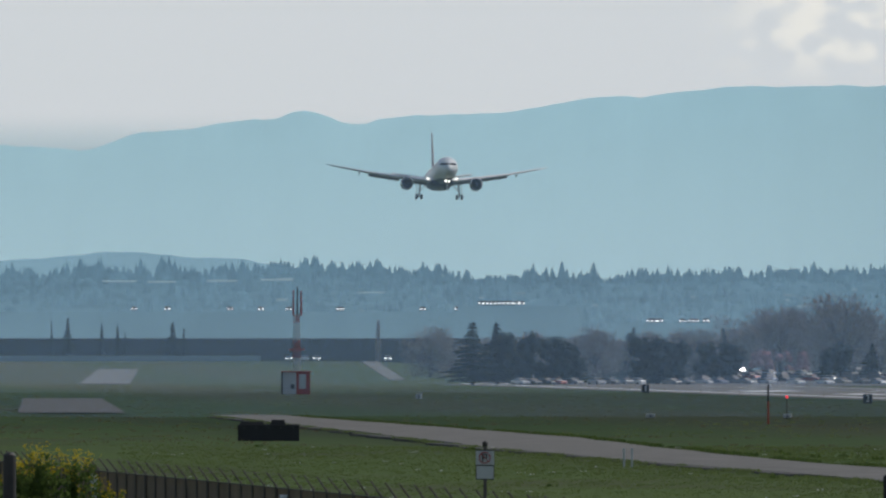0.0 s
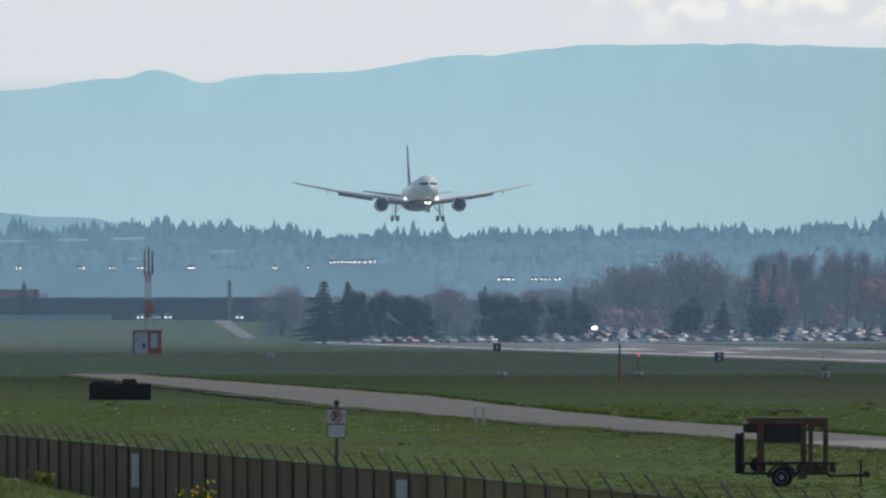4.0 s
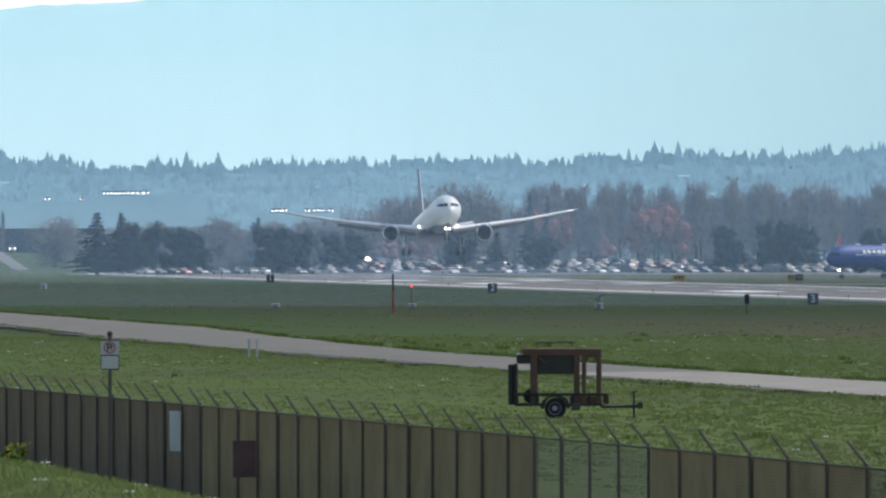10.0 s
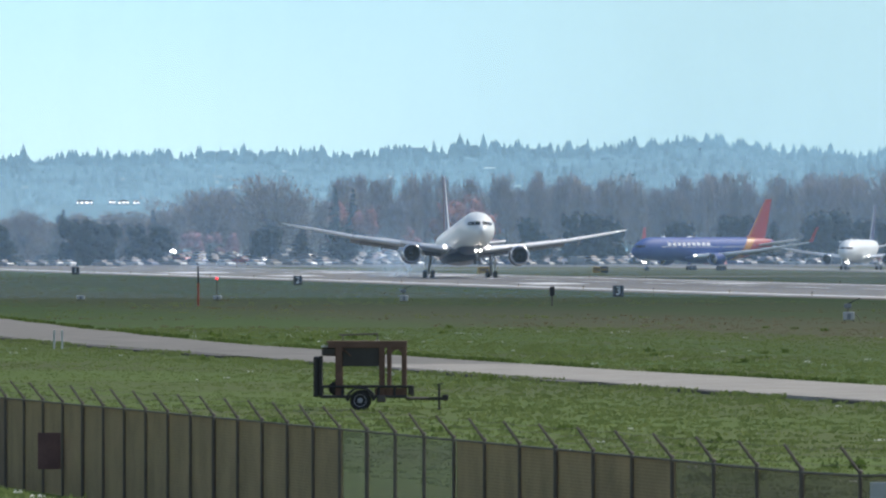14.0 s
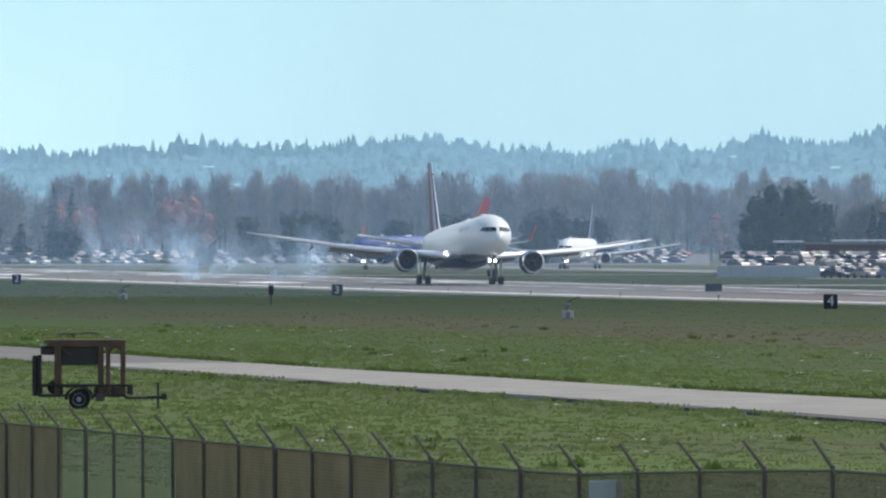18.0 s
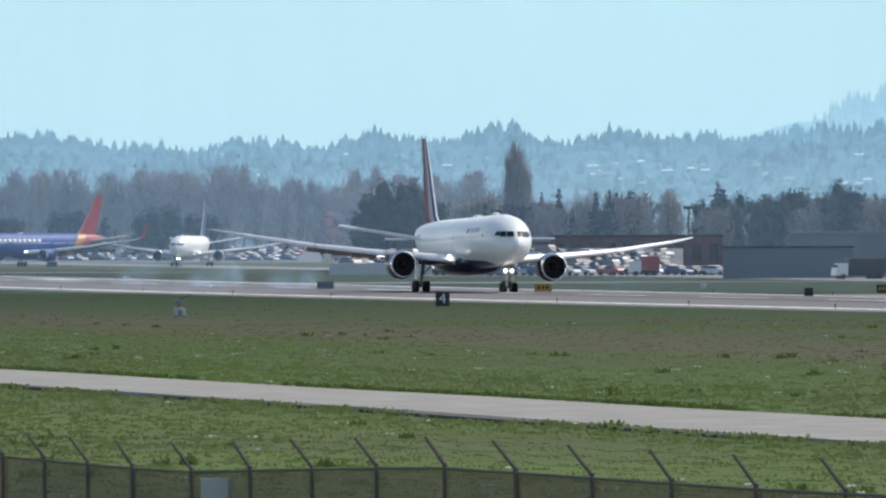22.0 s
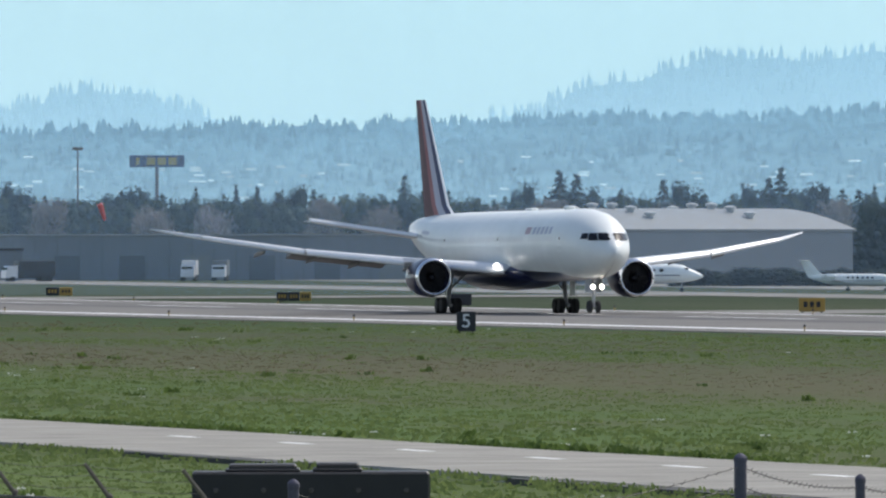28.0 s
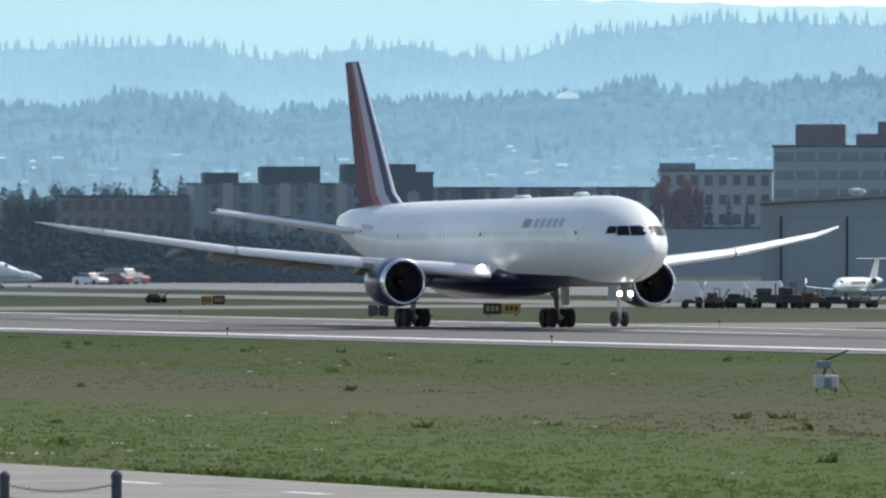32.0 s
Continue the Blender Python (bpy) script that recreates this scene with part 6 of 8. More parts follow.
tagged(new("barrier", s.mesh("barrier", M_WATER)), "pale concrete barrier at the embankment's foot", "barrier", kind="structure")


# ---------- vehicles ----------
CAR_PAINT = [paint("car_paint_" + n, c, 0.38, 0.1, vary=0.06, scale=1.0, coat=0.35) for n, c in (("white", (0.70, 0.70, 0.70)), ("silver", (0.42, 0.44, 0.46)), ("grey", (0.16, 0.17, 0.18)), ("black", (0.02, 0.02, 0.022)), ("blue", (0.05, 0.09, 0.20)), ("red", (0.28, 0.03, 0.03)), ("beige", (0.38, 0.34, 0.28)))]
M_CARGLASS = paint("car_glass", (0.02, 0.025, 0.03), 0.05, vary=0.05, coat=1.0)
# glow for car fronts, added to imitate sun glints on the highway
M_FRONT_GLOW = glow("headlamp", (1.0, 0.97, 0.92), 7.0)


def car(mat, colour, tall=False, lamps=False):
    c = thing("car", colour + (" van" if tall else " car") + " parked in a crowded lot", "van" if tall else "car", "parked cars")
    w = 0.9
    if tall:
        prof = [(-2.3, 0.3), (-2.3, 1.7), (-2.1, 2.0), (1.0, 2.0), (1.7, 1.15), (2.35, 0.95), (2.4, 0.3)]
    else:
        prof = [(-2.2, 0.3), (-2.25, 0.8), (-2.1, 0.98), (-1.3, 1.02), (1.0, 0.95), (2.05, 0.80), (2.2, 0.6), (2.2, 0.3)]
    s = Shape().loft([[(x * k, yy, z) for x, z in prof] for yy, k in ((-w, 0.97), (-w + 0.08, 1), (w - 0.08, 1), (w, 0.97))])
    part("body", s, mat, c)
    if not tall:
        s = Shape().loft([[(-1.75, -w * 0.92, 0.98), (0.92, -w * 0.92, 0.95), (0.92, w * 0.92, 0.95), (-1.75, w * 0.92, 0.98)], [(-1.25, -w * 0.78, 1.36), (0.46, -w * 0.78, 1.36), (0.46, w * 0.78, 1.36), (-1.25, w * 0.78, 1.36)]])
        cab = part("cabin_glass", s, M_CARGLASS, c)
        part("roof", Shape().box(-1.2, -0.7, 1.355, 0.36, 0.7, 1.44, 0.05), mat, c)
    else:
        part("windscreen", Shape().loft([[(1.03, -0.8, 1.95), (1.03, 0.8, 1.95)], [(1.70, -0.84, 1.2), (1.70, 0.84, 1.2)], [(1.66, -0.84, 1.2), (1.66, 0.84, 1.2)], [(0.99, -0.8, 1.95), (0.99, 0.8, 1.95)]], caps=False, closed=False), M_CARGLASS, c)
    for x in (-1.4, 1.4):
        for y in (-0.82, 0.82):
            part("wheel", Shape().lathe((x, y - 0.1, 0.33), (0, 1, 0), [(0, 0.2), (0, 0.3), (0.05, 0.33), (0.15, 0.33), (0.2, 0.3), (0.2, 0.2)], 12), M_TYRE, c)
    if lamps:
        for y in (-0.6, 0.6):
            part("headlamp", Shape().lathe((2.18, y, 0.7), (1, 0, 0), [(0, 0.14), (0.06, 0.12), (0.08, 0.02)], 8), M_FRONT_GLOW, c)
    return c


names = ("white", "silver", "grey", "black", "blue", "red", "beige")
MODELS = [car(CAR_PAINT[i], names[i], t) for i in range(7) for t in (False, True)]
random.seed(5)
spots = []
for row in range(4):
    for k in range(53):
        spots.append((2330 + k * 28 + random.uniform(-5, 5) + row * 4, 2545 + row * 14 + random.uniform(-2, 2), 0.9))
for k in range(16):
    spots.append((1960 + k * 23 + random.uniform(-6, 6), 2540, 0.7))
for row in range(5):
    for k in range(26):
        spots.append((3900 + k * 22 + random.uniform(-7, 7), 1985 + row * 20, 0.9))
for k in range(30):
    spots.append((4050 + k * 24 + random.uniform(-8, 8), 1880 + random.uniform(-8, 8), 0.75))
for k in range(16):
    spots.append((7060 + k * 22 + random.uniform(-4, 4), 1575 + random.uniform(-8, 8), 0.9))
for k in range(6):
    spots.append((6425 + k * 14 + random.uniform(-4, 4), 1560 + random.uniform(-10, 10), 0.9))
used = set()
for p, d, keep in spots:
    if random.random() > keep:
        continue
    i = random.choice((0, 2, 2, 4, 4, 4, 6, 6, 8, 8, 10, 12, 2, 5))
    x, y = spot(p, d)
    up = 0.035 * max(0, d - 2545) if 2500 < d < 2599 and p > 2310 else 0.03 * max(0, d - 1995) if 1990 < d < 2100 else 0.0
    m = pose(x, y, rise(y) + 0.03 + up, 0, 0, random.choice((-55, -55, -55, 125, -52)) + random.gauss(0, 7))
    if i in used:
        copy_thing(MODELS[i], m)
    else:
        used.add(i)
        MODELS[i].matrix_basis = m
for i, ob in enumerate(MODELS):
    if i not in used:
        x, y = spot(2450 + 40 * i, 2632)
        ob.matrix_basis = pose(x, y, rise(y) + 0.03, 0, 0, 70)
LOT = paint("car_park_asphalt", (0.12, 0.12, 0.125), 0.85, vary=0.15, scale=0.1, fine=4.0)
for (p0, p1, d0, d1) in ((2310, 3850, 2530, 2600), (3870, 4490, 1975, 2110), (4020, 4800, 1865, 1895), (6400, 6560, 1540, 1585), (7030, 7430, 1555, 1600)):
    s = Shape()
    n = 12
    for i in range(n + 1):
        for d in (d0, d1):
            x, y = spot(p0 + (p1 - p0) * i / n, d)
            s.v.append((x, y, rise(y) + 0.02 + (0.035 * max(0, d - 2545) if d0 == 2530 else 0.03 * max(0, d - 1995) if d0 == 1975 else 0.0)))
    s.f = [(2 * i, 2 * i + 2, 2 * i + 3, 2 * i + 1) for i in range(n)]
    s.k = [0] * n
    tagged(new("car_park", s.mesh("car_park", LOT)), "asphalt car park beyond the taxiway", "car park", kind="structure")
# cars on the far highway; their glowing fronts stand in for sun glints
for i, p in enumerate((1326, 1385, 1496, 1550, 1600, 1689, 1692, 1837, 1899, 1940, 1947, 1954, 1961, 1968, 1975, 1984, 1992, 2002, 2012, 2238, 2246, 2256, 2296, 2312, 2320, 2338)):
    c = car(CAR_PAINT[i % 3], names[i % 3], False, True) if i == 0 else copy_thing(LIT, Matrix.Identity(4))
    if i == 0:
        LIT = c
    e = 96 if p < 1930 else 106 if p < 2100 else 75
    d = 3707
    x, y = spot(p, d)
    c.matrix_basis = pose(x, y, height(e, d) - 0.11, 0, 0, -94)
for p0, p1, e, label in ((1085, 1900, 95, "far highway on a low embankment"), (1900, 2120, 105, "far highway on a low embankment"), (2180, 2380, 74, "far highway on a low embankment")):
    s = Shape()
    n = 10
    for i in range(n + 1):
        p = p0 + (p1 - p0) * i / n
        for d, q in ((3694, 0), (3694, 1), (3720, 1), (3720, 0)):
            x, y = spot(p, d)
            s.v.append((x, y, height(e, d) * q))
    s.f = [(4 * i + j, 4 * i + j + 1, 4 * i + j + 5, 4 * i + j + 4) for i in range(n) for j in range(3)]
    s.k = [0] * len(s.f)
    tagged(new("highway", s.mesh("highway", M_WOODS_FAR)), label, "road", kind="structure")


for i, (p, turn) in enumerate(((1600, -94), (1628, 80), (1649, -94), (1775, -94))):
    x, y = spot(p, 2985)
    c = copy_thing(LIT, pose(x, y, slope(p, 2985) + 0.1, 0, 0, turn))
    tagged(c, "white car with lit headlamps on the road below the levee", "car", "cars by the levee")


def truck(label, length, box_mat):
    t = thing("truck", label, "truck")
    part("box", Shape().box(-length / 2, -1.25, 1.1, length / 2 - 2.4, 1.25, 3.9, 0.06), box_mat, t)
    part("cab", Shape().loft([[(length / 2 - 2.2, y, 0.7), (length / 2 - 2.2, y, 3.0), (length / 2 - 0.7, y, 3.0), (length / 2 - 0.1, y, 1.9), (length / 2, y, 0.7)] for y in (-1.15, 1.15)]), CAR_PAINT[0], t)
    part("cab_glass", Shape().box(length / 2 - 0.75, -1.0, 1.95, length / 2 - 0.25, 1.0, 2.7, 0.1), M_CARGLASS, t)
    part("chassis", Shape().box(-length / 2, -0.5, 0.7, length / 2 - 0.2, 0.5, 1.1, 0.03), M_BLACK, t)
    for x in (-length / 2 + 1.0, -length / 2 + 2.2, length / 2 - 1.3):
        for y in (-1.05, 1.05):
            part("wheel", Shape().lathe((x, y - 0.15, 0.5), (0, 1, 0), [(0, 0.3), (0, 0.46), (0.06, 0.5), (0.24, 0.5), (0.3, 0.46), (0.3, 0.3)], 14), M_TYRE, t)
    return t


M_TRUCKORANGE = paint("orange_truck_box", (0.36, 0.13, 0.06), 0.6, vary=0.1)
orange_truck = truck("long orange box truck driving on the embankment road", 13.0, M_TRUCKORANGE)
rows = []
for t in (0.0, 3.0, 6.0, 9.0, 20.0, 32.0):
    p = 1252 + (t - 3) * 140 if t < 12 else 1252 + 9 * 140 + (t - 12) * 60
    x, y = spot(p, 3050)
    rows.append((t, (x, y, height(47 if t < 7 else 22, 3050) - 1.9, 0, 0, -4)))
FLYING.append((orange_truck, rows))
for p, d, length, mat, turn, label in ((5085, 1770, 5.5, CAR_PAINT[0], 250, "white fuel truck parked by a warehouse"), (5140, 1768, 5.5, CAR_PAINT[2], 250, "grey service truck parked by a warehouse"), (4800, 1740, 9.0, CAR_PAINT[3], 190, "black box truck parked by a warehouse"), (4420, 1860, 5.5, CAR_PAINT[5], 172, "red-sided box truck in the car park")):
    x, y = spot(p, d)
    truck(label, length, mat).matrix_basis = pose(x, y, rise(y) + 0.04, 0, 0, turn) @ Matrix.Diagonal((0.8, 0.8, 0.72, 1))


# ---------- buildings ----------
M_WALLGREY = paint("grey_metal_cladding", (0.205, 0.23, 0.255), 0.6, vary=0.08, scale=0.2, fine=3.0)
M_WALLBEIGE = paint("beige_stucco", (0.34, 0.31, 0.285), 0.85, vary=0.08, scale=0.2, fine=3.0)
M_WALLDARK = paint("dark_slate_cladding", (0.04, 0.042, 0.05), 0.8, vary=0.1, scale=0.2, fine=3.0)
M_WALLBROWN = paint("brown_brick", (0.15, 0.085, 0.085), 0.85, vary=0.12, scale=0.3, fine=4.0)
M_WALLTEAL = paint("teal_grey_curtain_wall", (0.27, 0.325, 0.345), 0.5, vary=0.08, scale=0.2, fine=3.0)
M_ROOFPALE = paint("pale_metal_roof", (0.235, 0.25, 0.25), 0.5, 0.2, vary=0.08, scale=0.2, fine=3.0)
M_WINDOW = paint("dark_window_glass", (0.018, 0.02, 0.025), 0.12, vary=0.2, scale=0.8)


def block(name, label, p0, p1, d, z1, mat, turn=0.0, depth=18.0, floors=0, bays=0, roof=M_WALLDARK, wmat=M_WINDOW, win=(0.55, 0.5)):
    """A building whose front spans two bearings at distance d: walls, roof slab, parapet and windows set into the front."""
    mid = (p0 + p1) / 2
    x, y = spot(mid, d)
    w = (p1 - p0) * d / 23000
    b = thing(name, label, "building")
    z0 = -0.3
    h = z1 - rise(y)
    part("wall", Shape().box(-w / 2, 0, z0, w / 2, depth, h, 0.02), mat, b)
    part("roof", Shape().box(-w / 2 - 0.25, -0.25, h, w / 2 + 0.25, depth + 0.25, h + 0.35, 0.05), roof, b)
    if floors:
        fh, bw = h / floors, w / bays
        s = Shape().box(-bw * win[0] / 2, -0.06, 0, bw * win[0] / 2, 0.05, fh * win[1], 0.02)
        me = tidy(s.mesh("window", wmat))
        fr = Shape().box(-bw * win[0] / 2 - 0.1, -0.09, -0.14, bw * win[0] / 2 + 0.1, -0.02, -0.04)
        fme = tidy(fr.mesh("sill", roof))
        for i in range(floors):
            for j in range(bays):
                wo = part("window", me, None, b, at=pose(-w / 2 + (j + 0.5) * bw, 0, i * fh + fh * 0.3))
                part("sill", fme, None, wo)
    b.matrix_basis = pose(x, y, rise(y), 0, 0, -math.degrees(mid / 23000) + turn)
    return b, w, h


block("utility_shed", "small white shed among conifers", 2252, 2302, 2610, 5.0, M_ROOFPALE, depth=4, roof=M_ROOFPALE)
M_SEAM = paint("dull_grey_seam", (0.14, 0.16, 0.18), 0.7, vary=0.1)
b, w, h = block("warehouse", "long low grey metal warehouse", 4680, 5560, 1800, 6.6, M_WALLGREY, depth=30, roof=M_ROOFPALE)
for i in range(7):
    part("loading_door", Shape().box(-w / 2 + 4 + i * 9, -0.08, 0, -w / 2 + 7.6 + i * 9, 0.04, 3.4, 0.02), M_SEAM if i % 3 else M_ROOFPALE, b)
for i in range(22):
    part("cladding_seam", Shape().box(-w / 2 + 1 + i * 3.1, -0.05, 0, -w / 2 + 1.08 + i * 3.1, 0.0, h - 0.3), M_SEAM, b)
block("warehouse", "grey low loading shed beside the warehouse", 4560, 4790, 1770, 4.7, M_SEAM, depth=14)
block("terminal_shed", "low white-roofed building behind the car park", 4020, 4255, 2130, 5.6, M_WALLBROWN, depth=20, roof=M_ROOFPALE, floors=1, bays=9)
block("terminal_shed", "low russet brick building behind the car park", 4255, 4560, 2130, 6.4, M_WALLBROWN, depth=16, floors=1, bays=10)

# a long white low wall by the car park, and shelter roofs over the cars
x, y = spot(3955, 1915)
wall = thing("low_wall", "long low white wall beside the car park", "wall")
for i in range(8):
    part("wall_panel", Shape().box(-7.6 + i * 1.9, -0.15, -0.2, -5.74 + i * 1.9, 0.15, 1.75 + 0.05 * (i % 2), 0.04), M_SIGNWHITE, wall)
wall.matrix_basis = pose(x, y, rise(y), 0, 0, -6)
for p, d, w in ((3990, 2075, 5.0), (4110, 2080, 8.0), (4175, 2080, 6.0), (4235, 2078, 5.0)):
    sh = thing("car_shelter", "pale metal shelter roof over parked cars", "shelter", "car shelters")
    part("roof", Shape().box(-w / 2, -2.2, 2.55, w / 2, 2.2, 2.85, 0.06), M_SLAT, sh)
    for sx in (-0.42, 0.42):
        for yy in (-1.8, 1.8):
            part("post", Shape().tube((sx * w, yy, -0.5), (sx * w, yy, 2.6), 0.09, n=6), M_GALV, sh)
    x, y = spot(p, d)
    sh.matrix_basis = pose(x, y, rise(y) + 0.03 * (d - 1995), 0, 0, -10)


def hangar(label, p0, p1, d, eave, crest, front, wall, turn, doors=True, corner=None):
    """An arched hangar: the arched end wall faces the taxiway; ribs, roof vents and tall door leaves."""
    hg = thing("hangar", label, "hangar")
    mid = (p0 + p1) / 2
    x, y = spot(mid, d)
    w = (p1 - p0) * d / 23000
    if corner:      # the corner nearest the taxiway, and the end wall's width
        w = corner[2]
        x, y = spot(corner[0], corner[1])
        x, y = x - w / 2 * math.cos(radians(turn)), y - w / 2 * math.sin(radians(turn))
    n = 16
    arch = [(-w / 2 + w * i / n, eave + (crest - eave) * math.sin(math.pi * i / n)) for i in range(n + 1)]
    s = Shape().loft([[(-w / 2, yy, -0.3)] + [(a, yy, z) for a, z in arch] + [(w / 2, yy, -0.3)] for yy in (0, front)])
    part("wall", s, wall, hg)
    s = Shape().loft([[(a * 1.01, yy, z + 0.05) for a, z in arch] + [(a * 1.01, yy, z + 0.35) for a, z in arch[::-1]] for yy in (-0.6, front + 0.5)])
    part("roof", s, M_ROOFPALE, hg)
    for i in range(6):
        a, z = arch[3 + i * 2]
        for yy in (front * 0.3, front * 0.7):
            part("roof_vent", Shape().lathe((a, yy, z + 0.2), (0, 0, 1), [(0, 0.5), (0.5, 0.5), (0.55, 0.8), (0.8, 0.8), (0.95, 0.2)], 10), M_SIGNWHITE, hg)
    if doors:
        k = 7
        for i in range(k):
            x0 = -w * 0.46 + i * w * 0.92 / k
            part("door_leaf", Shape().box(x0 + 0.06, -0.16 - 0.08 * (i % 2), 0.05, x0 + w * 0.92 / k - 0.06, -0.06 - 0.08 * (i % 2), eave * 0.86, 0.03), wall, hg)
        for i in range(k + 1):
            x0 = -w * 0.46 + i * w * 0.92 / k
            part("door_rib", Shape().box(x0 - 0.07, -0.34, 0.05, x0 + 0.07, -0.2, eave * 0.88), M_WALLDARK, hg)
    hg.matrix_basis = pose(x, y, rise(y), 0, 0, turn)
    return hg


hangar("pale arched metal hangar with a curved roof and tall sliding doors", 5545, 6265, 1655, 6.7, 9.4, 43, M_WALLGREY, -63.2, corner=(5818, 1655, 30.0))
hg = hangar("grey metal hangar with a pale low-arched roof", 7610, 8500, 1270, 9.0, 10.0, 40, M_WALLTEAL, -20)

# hotel and office blocks
b, w, h = block("hotel", "five-storey grey and beige hotel with dark roof boxes", 6606, 7010, 2110, 14.6, M_WALLGREY, turn=4, floors=5, bays=16, win=(0.45, 0.62))
for i, (a, c, z) in enumerate(((0.05, 0.2, 1.4), (0.30, 0.56, 2.4), (0.66, 0.98, 2.8))):
    part("roof_box", Shape().box(-w / 2 + a * w, 2, h, -w / 2 + c * w, 11, h + z + 0.6, 0.05), M_WALLDARK, b)
for i in range(8):
    part("stair_bay", Shape().box(-w / 2 + i * w / 8, -0.9, 0, -w / 2 + i * w / 8 + 1.7, 0.2, h + 0.2, 0.03), M_WALLBEIGE if i % 2 else M_WALLGREY, b)
b, w, h = block("hotel_wing", "five-storey grey hotel wing with dark bays", 7010, 7430, 2080, 13.8, M_WALLGREY, turn=-3, floors=5, bays=18, win=(0.5, 0.62))
for i in range(6):
    part("stair_bay", Shape().box(-w / 2 + i * w / 6, -0.9, 0, -w / 2 + i * w / 6 + 2.6, 0.2, h + 0.3, 0.03), M_WALLDARK if i % 2 else M_WALLGREY, b)
b, w, h = block("hotel_tower", "dark stair tower of the hotel with a round emblem", 6960, 7030, 2075, 16.2, M_WALLDARK, depth=10)
part("emblem", Shape().lathe((0, -0.02, h * 0.76), (0, -1, 0), [(0, 1.0), (0.08, 1.0), (0.08, 0.7), (0.05, 0.7), (0.05, 0.02)], 20), M_WALLGREY, b)
block("annexe", "beige low annexe with small windows", 6370, 6606, 2120, 12.6, paint("brown_plaster", (0.20, 0.155, 0.15), 0.85, vary=0.12, scale=0.2, fine=3.0), floors=4, bays=10, roof=M_WALLDARK)
b, w, h = block("apartment_block", "white apartment block with dark balconies", 7430, 7630, 2150, 17.0, M_WALLBEIGE, floors=5, bays=8)
part("roof_box", Shape().box(-w / 2, 1, h, -w * 0.18, 10, h + 1.4, 0.05), M_WALLDARK, b)
b, w, h = block("office_block", "tall grey-green office block with brown penthouses", 7632, 8400, 1900, 19.2, M_WALLTEAL, depth=24, floors=7, bays=20, win=(0.86, 0.42), wmat=paint("tinted_window_band", (0.11, 0.14, 0.155), 0.2, vary=0.15))
for a, c, z in ((0.05, 0.165, 3.4), (0.24, 0.5, 3.8), (0.19, 0.26, 2.0)):
    part("penthouse", Shape().box(-w / 2 + a * w, 3, h + 0.3, -w / 2 + c * w, 15, h + z, 0.05), M_WALLBROWN, b)
for p, top, wd in ((7518, 80, 50), (7553, 80, 46), (7585, 70, 40), (7490, 84, 44), (7860, 80, 70)):
    plant("conifer", M_CONIFER, "dark fir beside the office block", p, top, 1880, wd, 73)
for p, top, wd in ((6290, 70, 70), (6340, 64, 60), (6330, 30, 80), (6420, 20, 90), (6520, 14, 90), (6700, 10, 80), (6800, 12, 90)):
    plant("bushy", M_CONIFER2, "dark shrub tree before the hotel", p, top, 1990, wd, 2)
random.seed(67)
fill = [(6215 + i * 16.5 + random.uniform(-8, 8), random.uniform(-22, 26), 1960 + random.uniform(-10, 10), random.uniform(46, 84)) for i in range(46)]
grove("shrubbery", "dark shrubs before the hotel", M_CONIFER, fill, "bushy", 105)

# tall roadside sign with blank yellow shapes, and lamp masts
big = thing("pylon_sign", "blue roadside pylon sign with yellow block shapes", "sign")
part("mast", Shape().tube((0, 0, 0), (0, 0, 20.2), 0.45, 0.35, 10), M_GALV, big)
M_SIGNBLUE = paint("blue_sign_panel", (0.045, 0.075, 0.16), 0.5, vary=0.1)
pn = part("panel", Shape().box(-5.5, -0.6, 20.2, 5.5, 0.6, 22.6, 0.08), M_SIGNBLUE, big)
for i in range(4):
    x0 = -4.2 + i * 2.15
    part("yellow_shape", Shape().box(x0, -0.68, 20.65, x0 + (0.7 if i == 0 else 1.75), -0.6, 22.15, 0.03), paint("yellow_shape", (0.42, 0.33, 0.10), 0.5) if i == 0 else pn.children[0].data.materials[0], pn)
x, y = spot(5028, 2600)
big.matrix_basis = pose(x, y, rise(y) - 1.0, 0, 0, -12.5)


def mast(label, p, d, top, r=0.22, head=True):
    m = thing("lamp_mast", label, "mast", "lamp masts")
    x, y = spot(p, d)
    z = height(top, d) - rise(y)
    part("pole", Shape().tube((0, 0, -0.2), (0, 0, z), r, r * 0.6, 8), M_GALV, m)
    if head:
        part("lamp_head", Shape().box(-0.9, -0.3, z - 0.3, 0.9, 0.3, z + 0.25, 0.08), M_GALV, m)
    m.matrix_basis = pose(x, y, rise(y), 0, 0, -10)


for p, d, top in ((4888, 2250, 168), (6770, 2050, 40), (4500, 2150, 60)):
    mast("tall steel lamp mast", p, d, top)
ws = thing("windsock", "red windsock on a slim pole", "windsock")
part("pole", Shape().tube((0, 0, 0), (0, 0, 9.5), 0.08, 0.06, 8), M_GALV, ws)
part("sock", Shape().lathe((0.1, 0, 9.3), (0.35, 0.2, -1), [(0, 0.45), (0.8, 0.42), (1.8, 0.32), (2.6, 0.22)], 12), paint("red_sock_cloth", (0.50, 0.06, 0.04), 0.8), ws)
x, y = spot(4926, 1960)
ws.matrix_basis = pose(x, y, rise(y) + 1.5, 0, 0, 0)

# water tank on the far hill
wt_ = thing("water_tank", "pale domed water tank on the wooded hill", "tank")
part("dome", Shape().lathe((0, 0, 0), (0, 0, 1), [(-0.3, 4.1), (0, 4.2), (0.8, 3.6), (1.5, 2.6), (1.9, 1.0), (2.0, 0.1)], 20), M_ROOFS_FAR, wt_, smooth=True)
x, y = spot(7268, 4330)
wt_.matrix_basis = pose(x, y, height(252, 4330), 0, 0, 0)

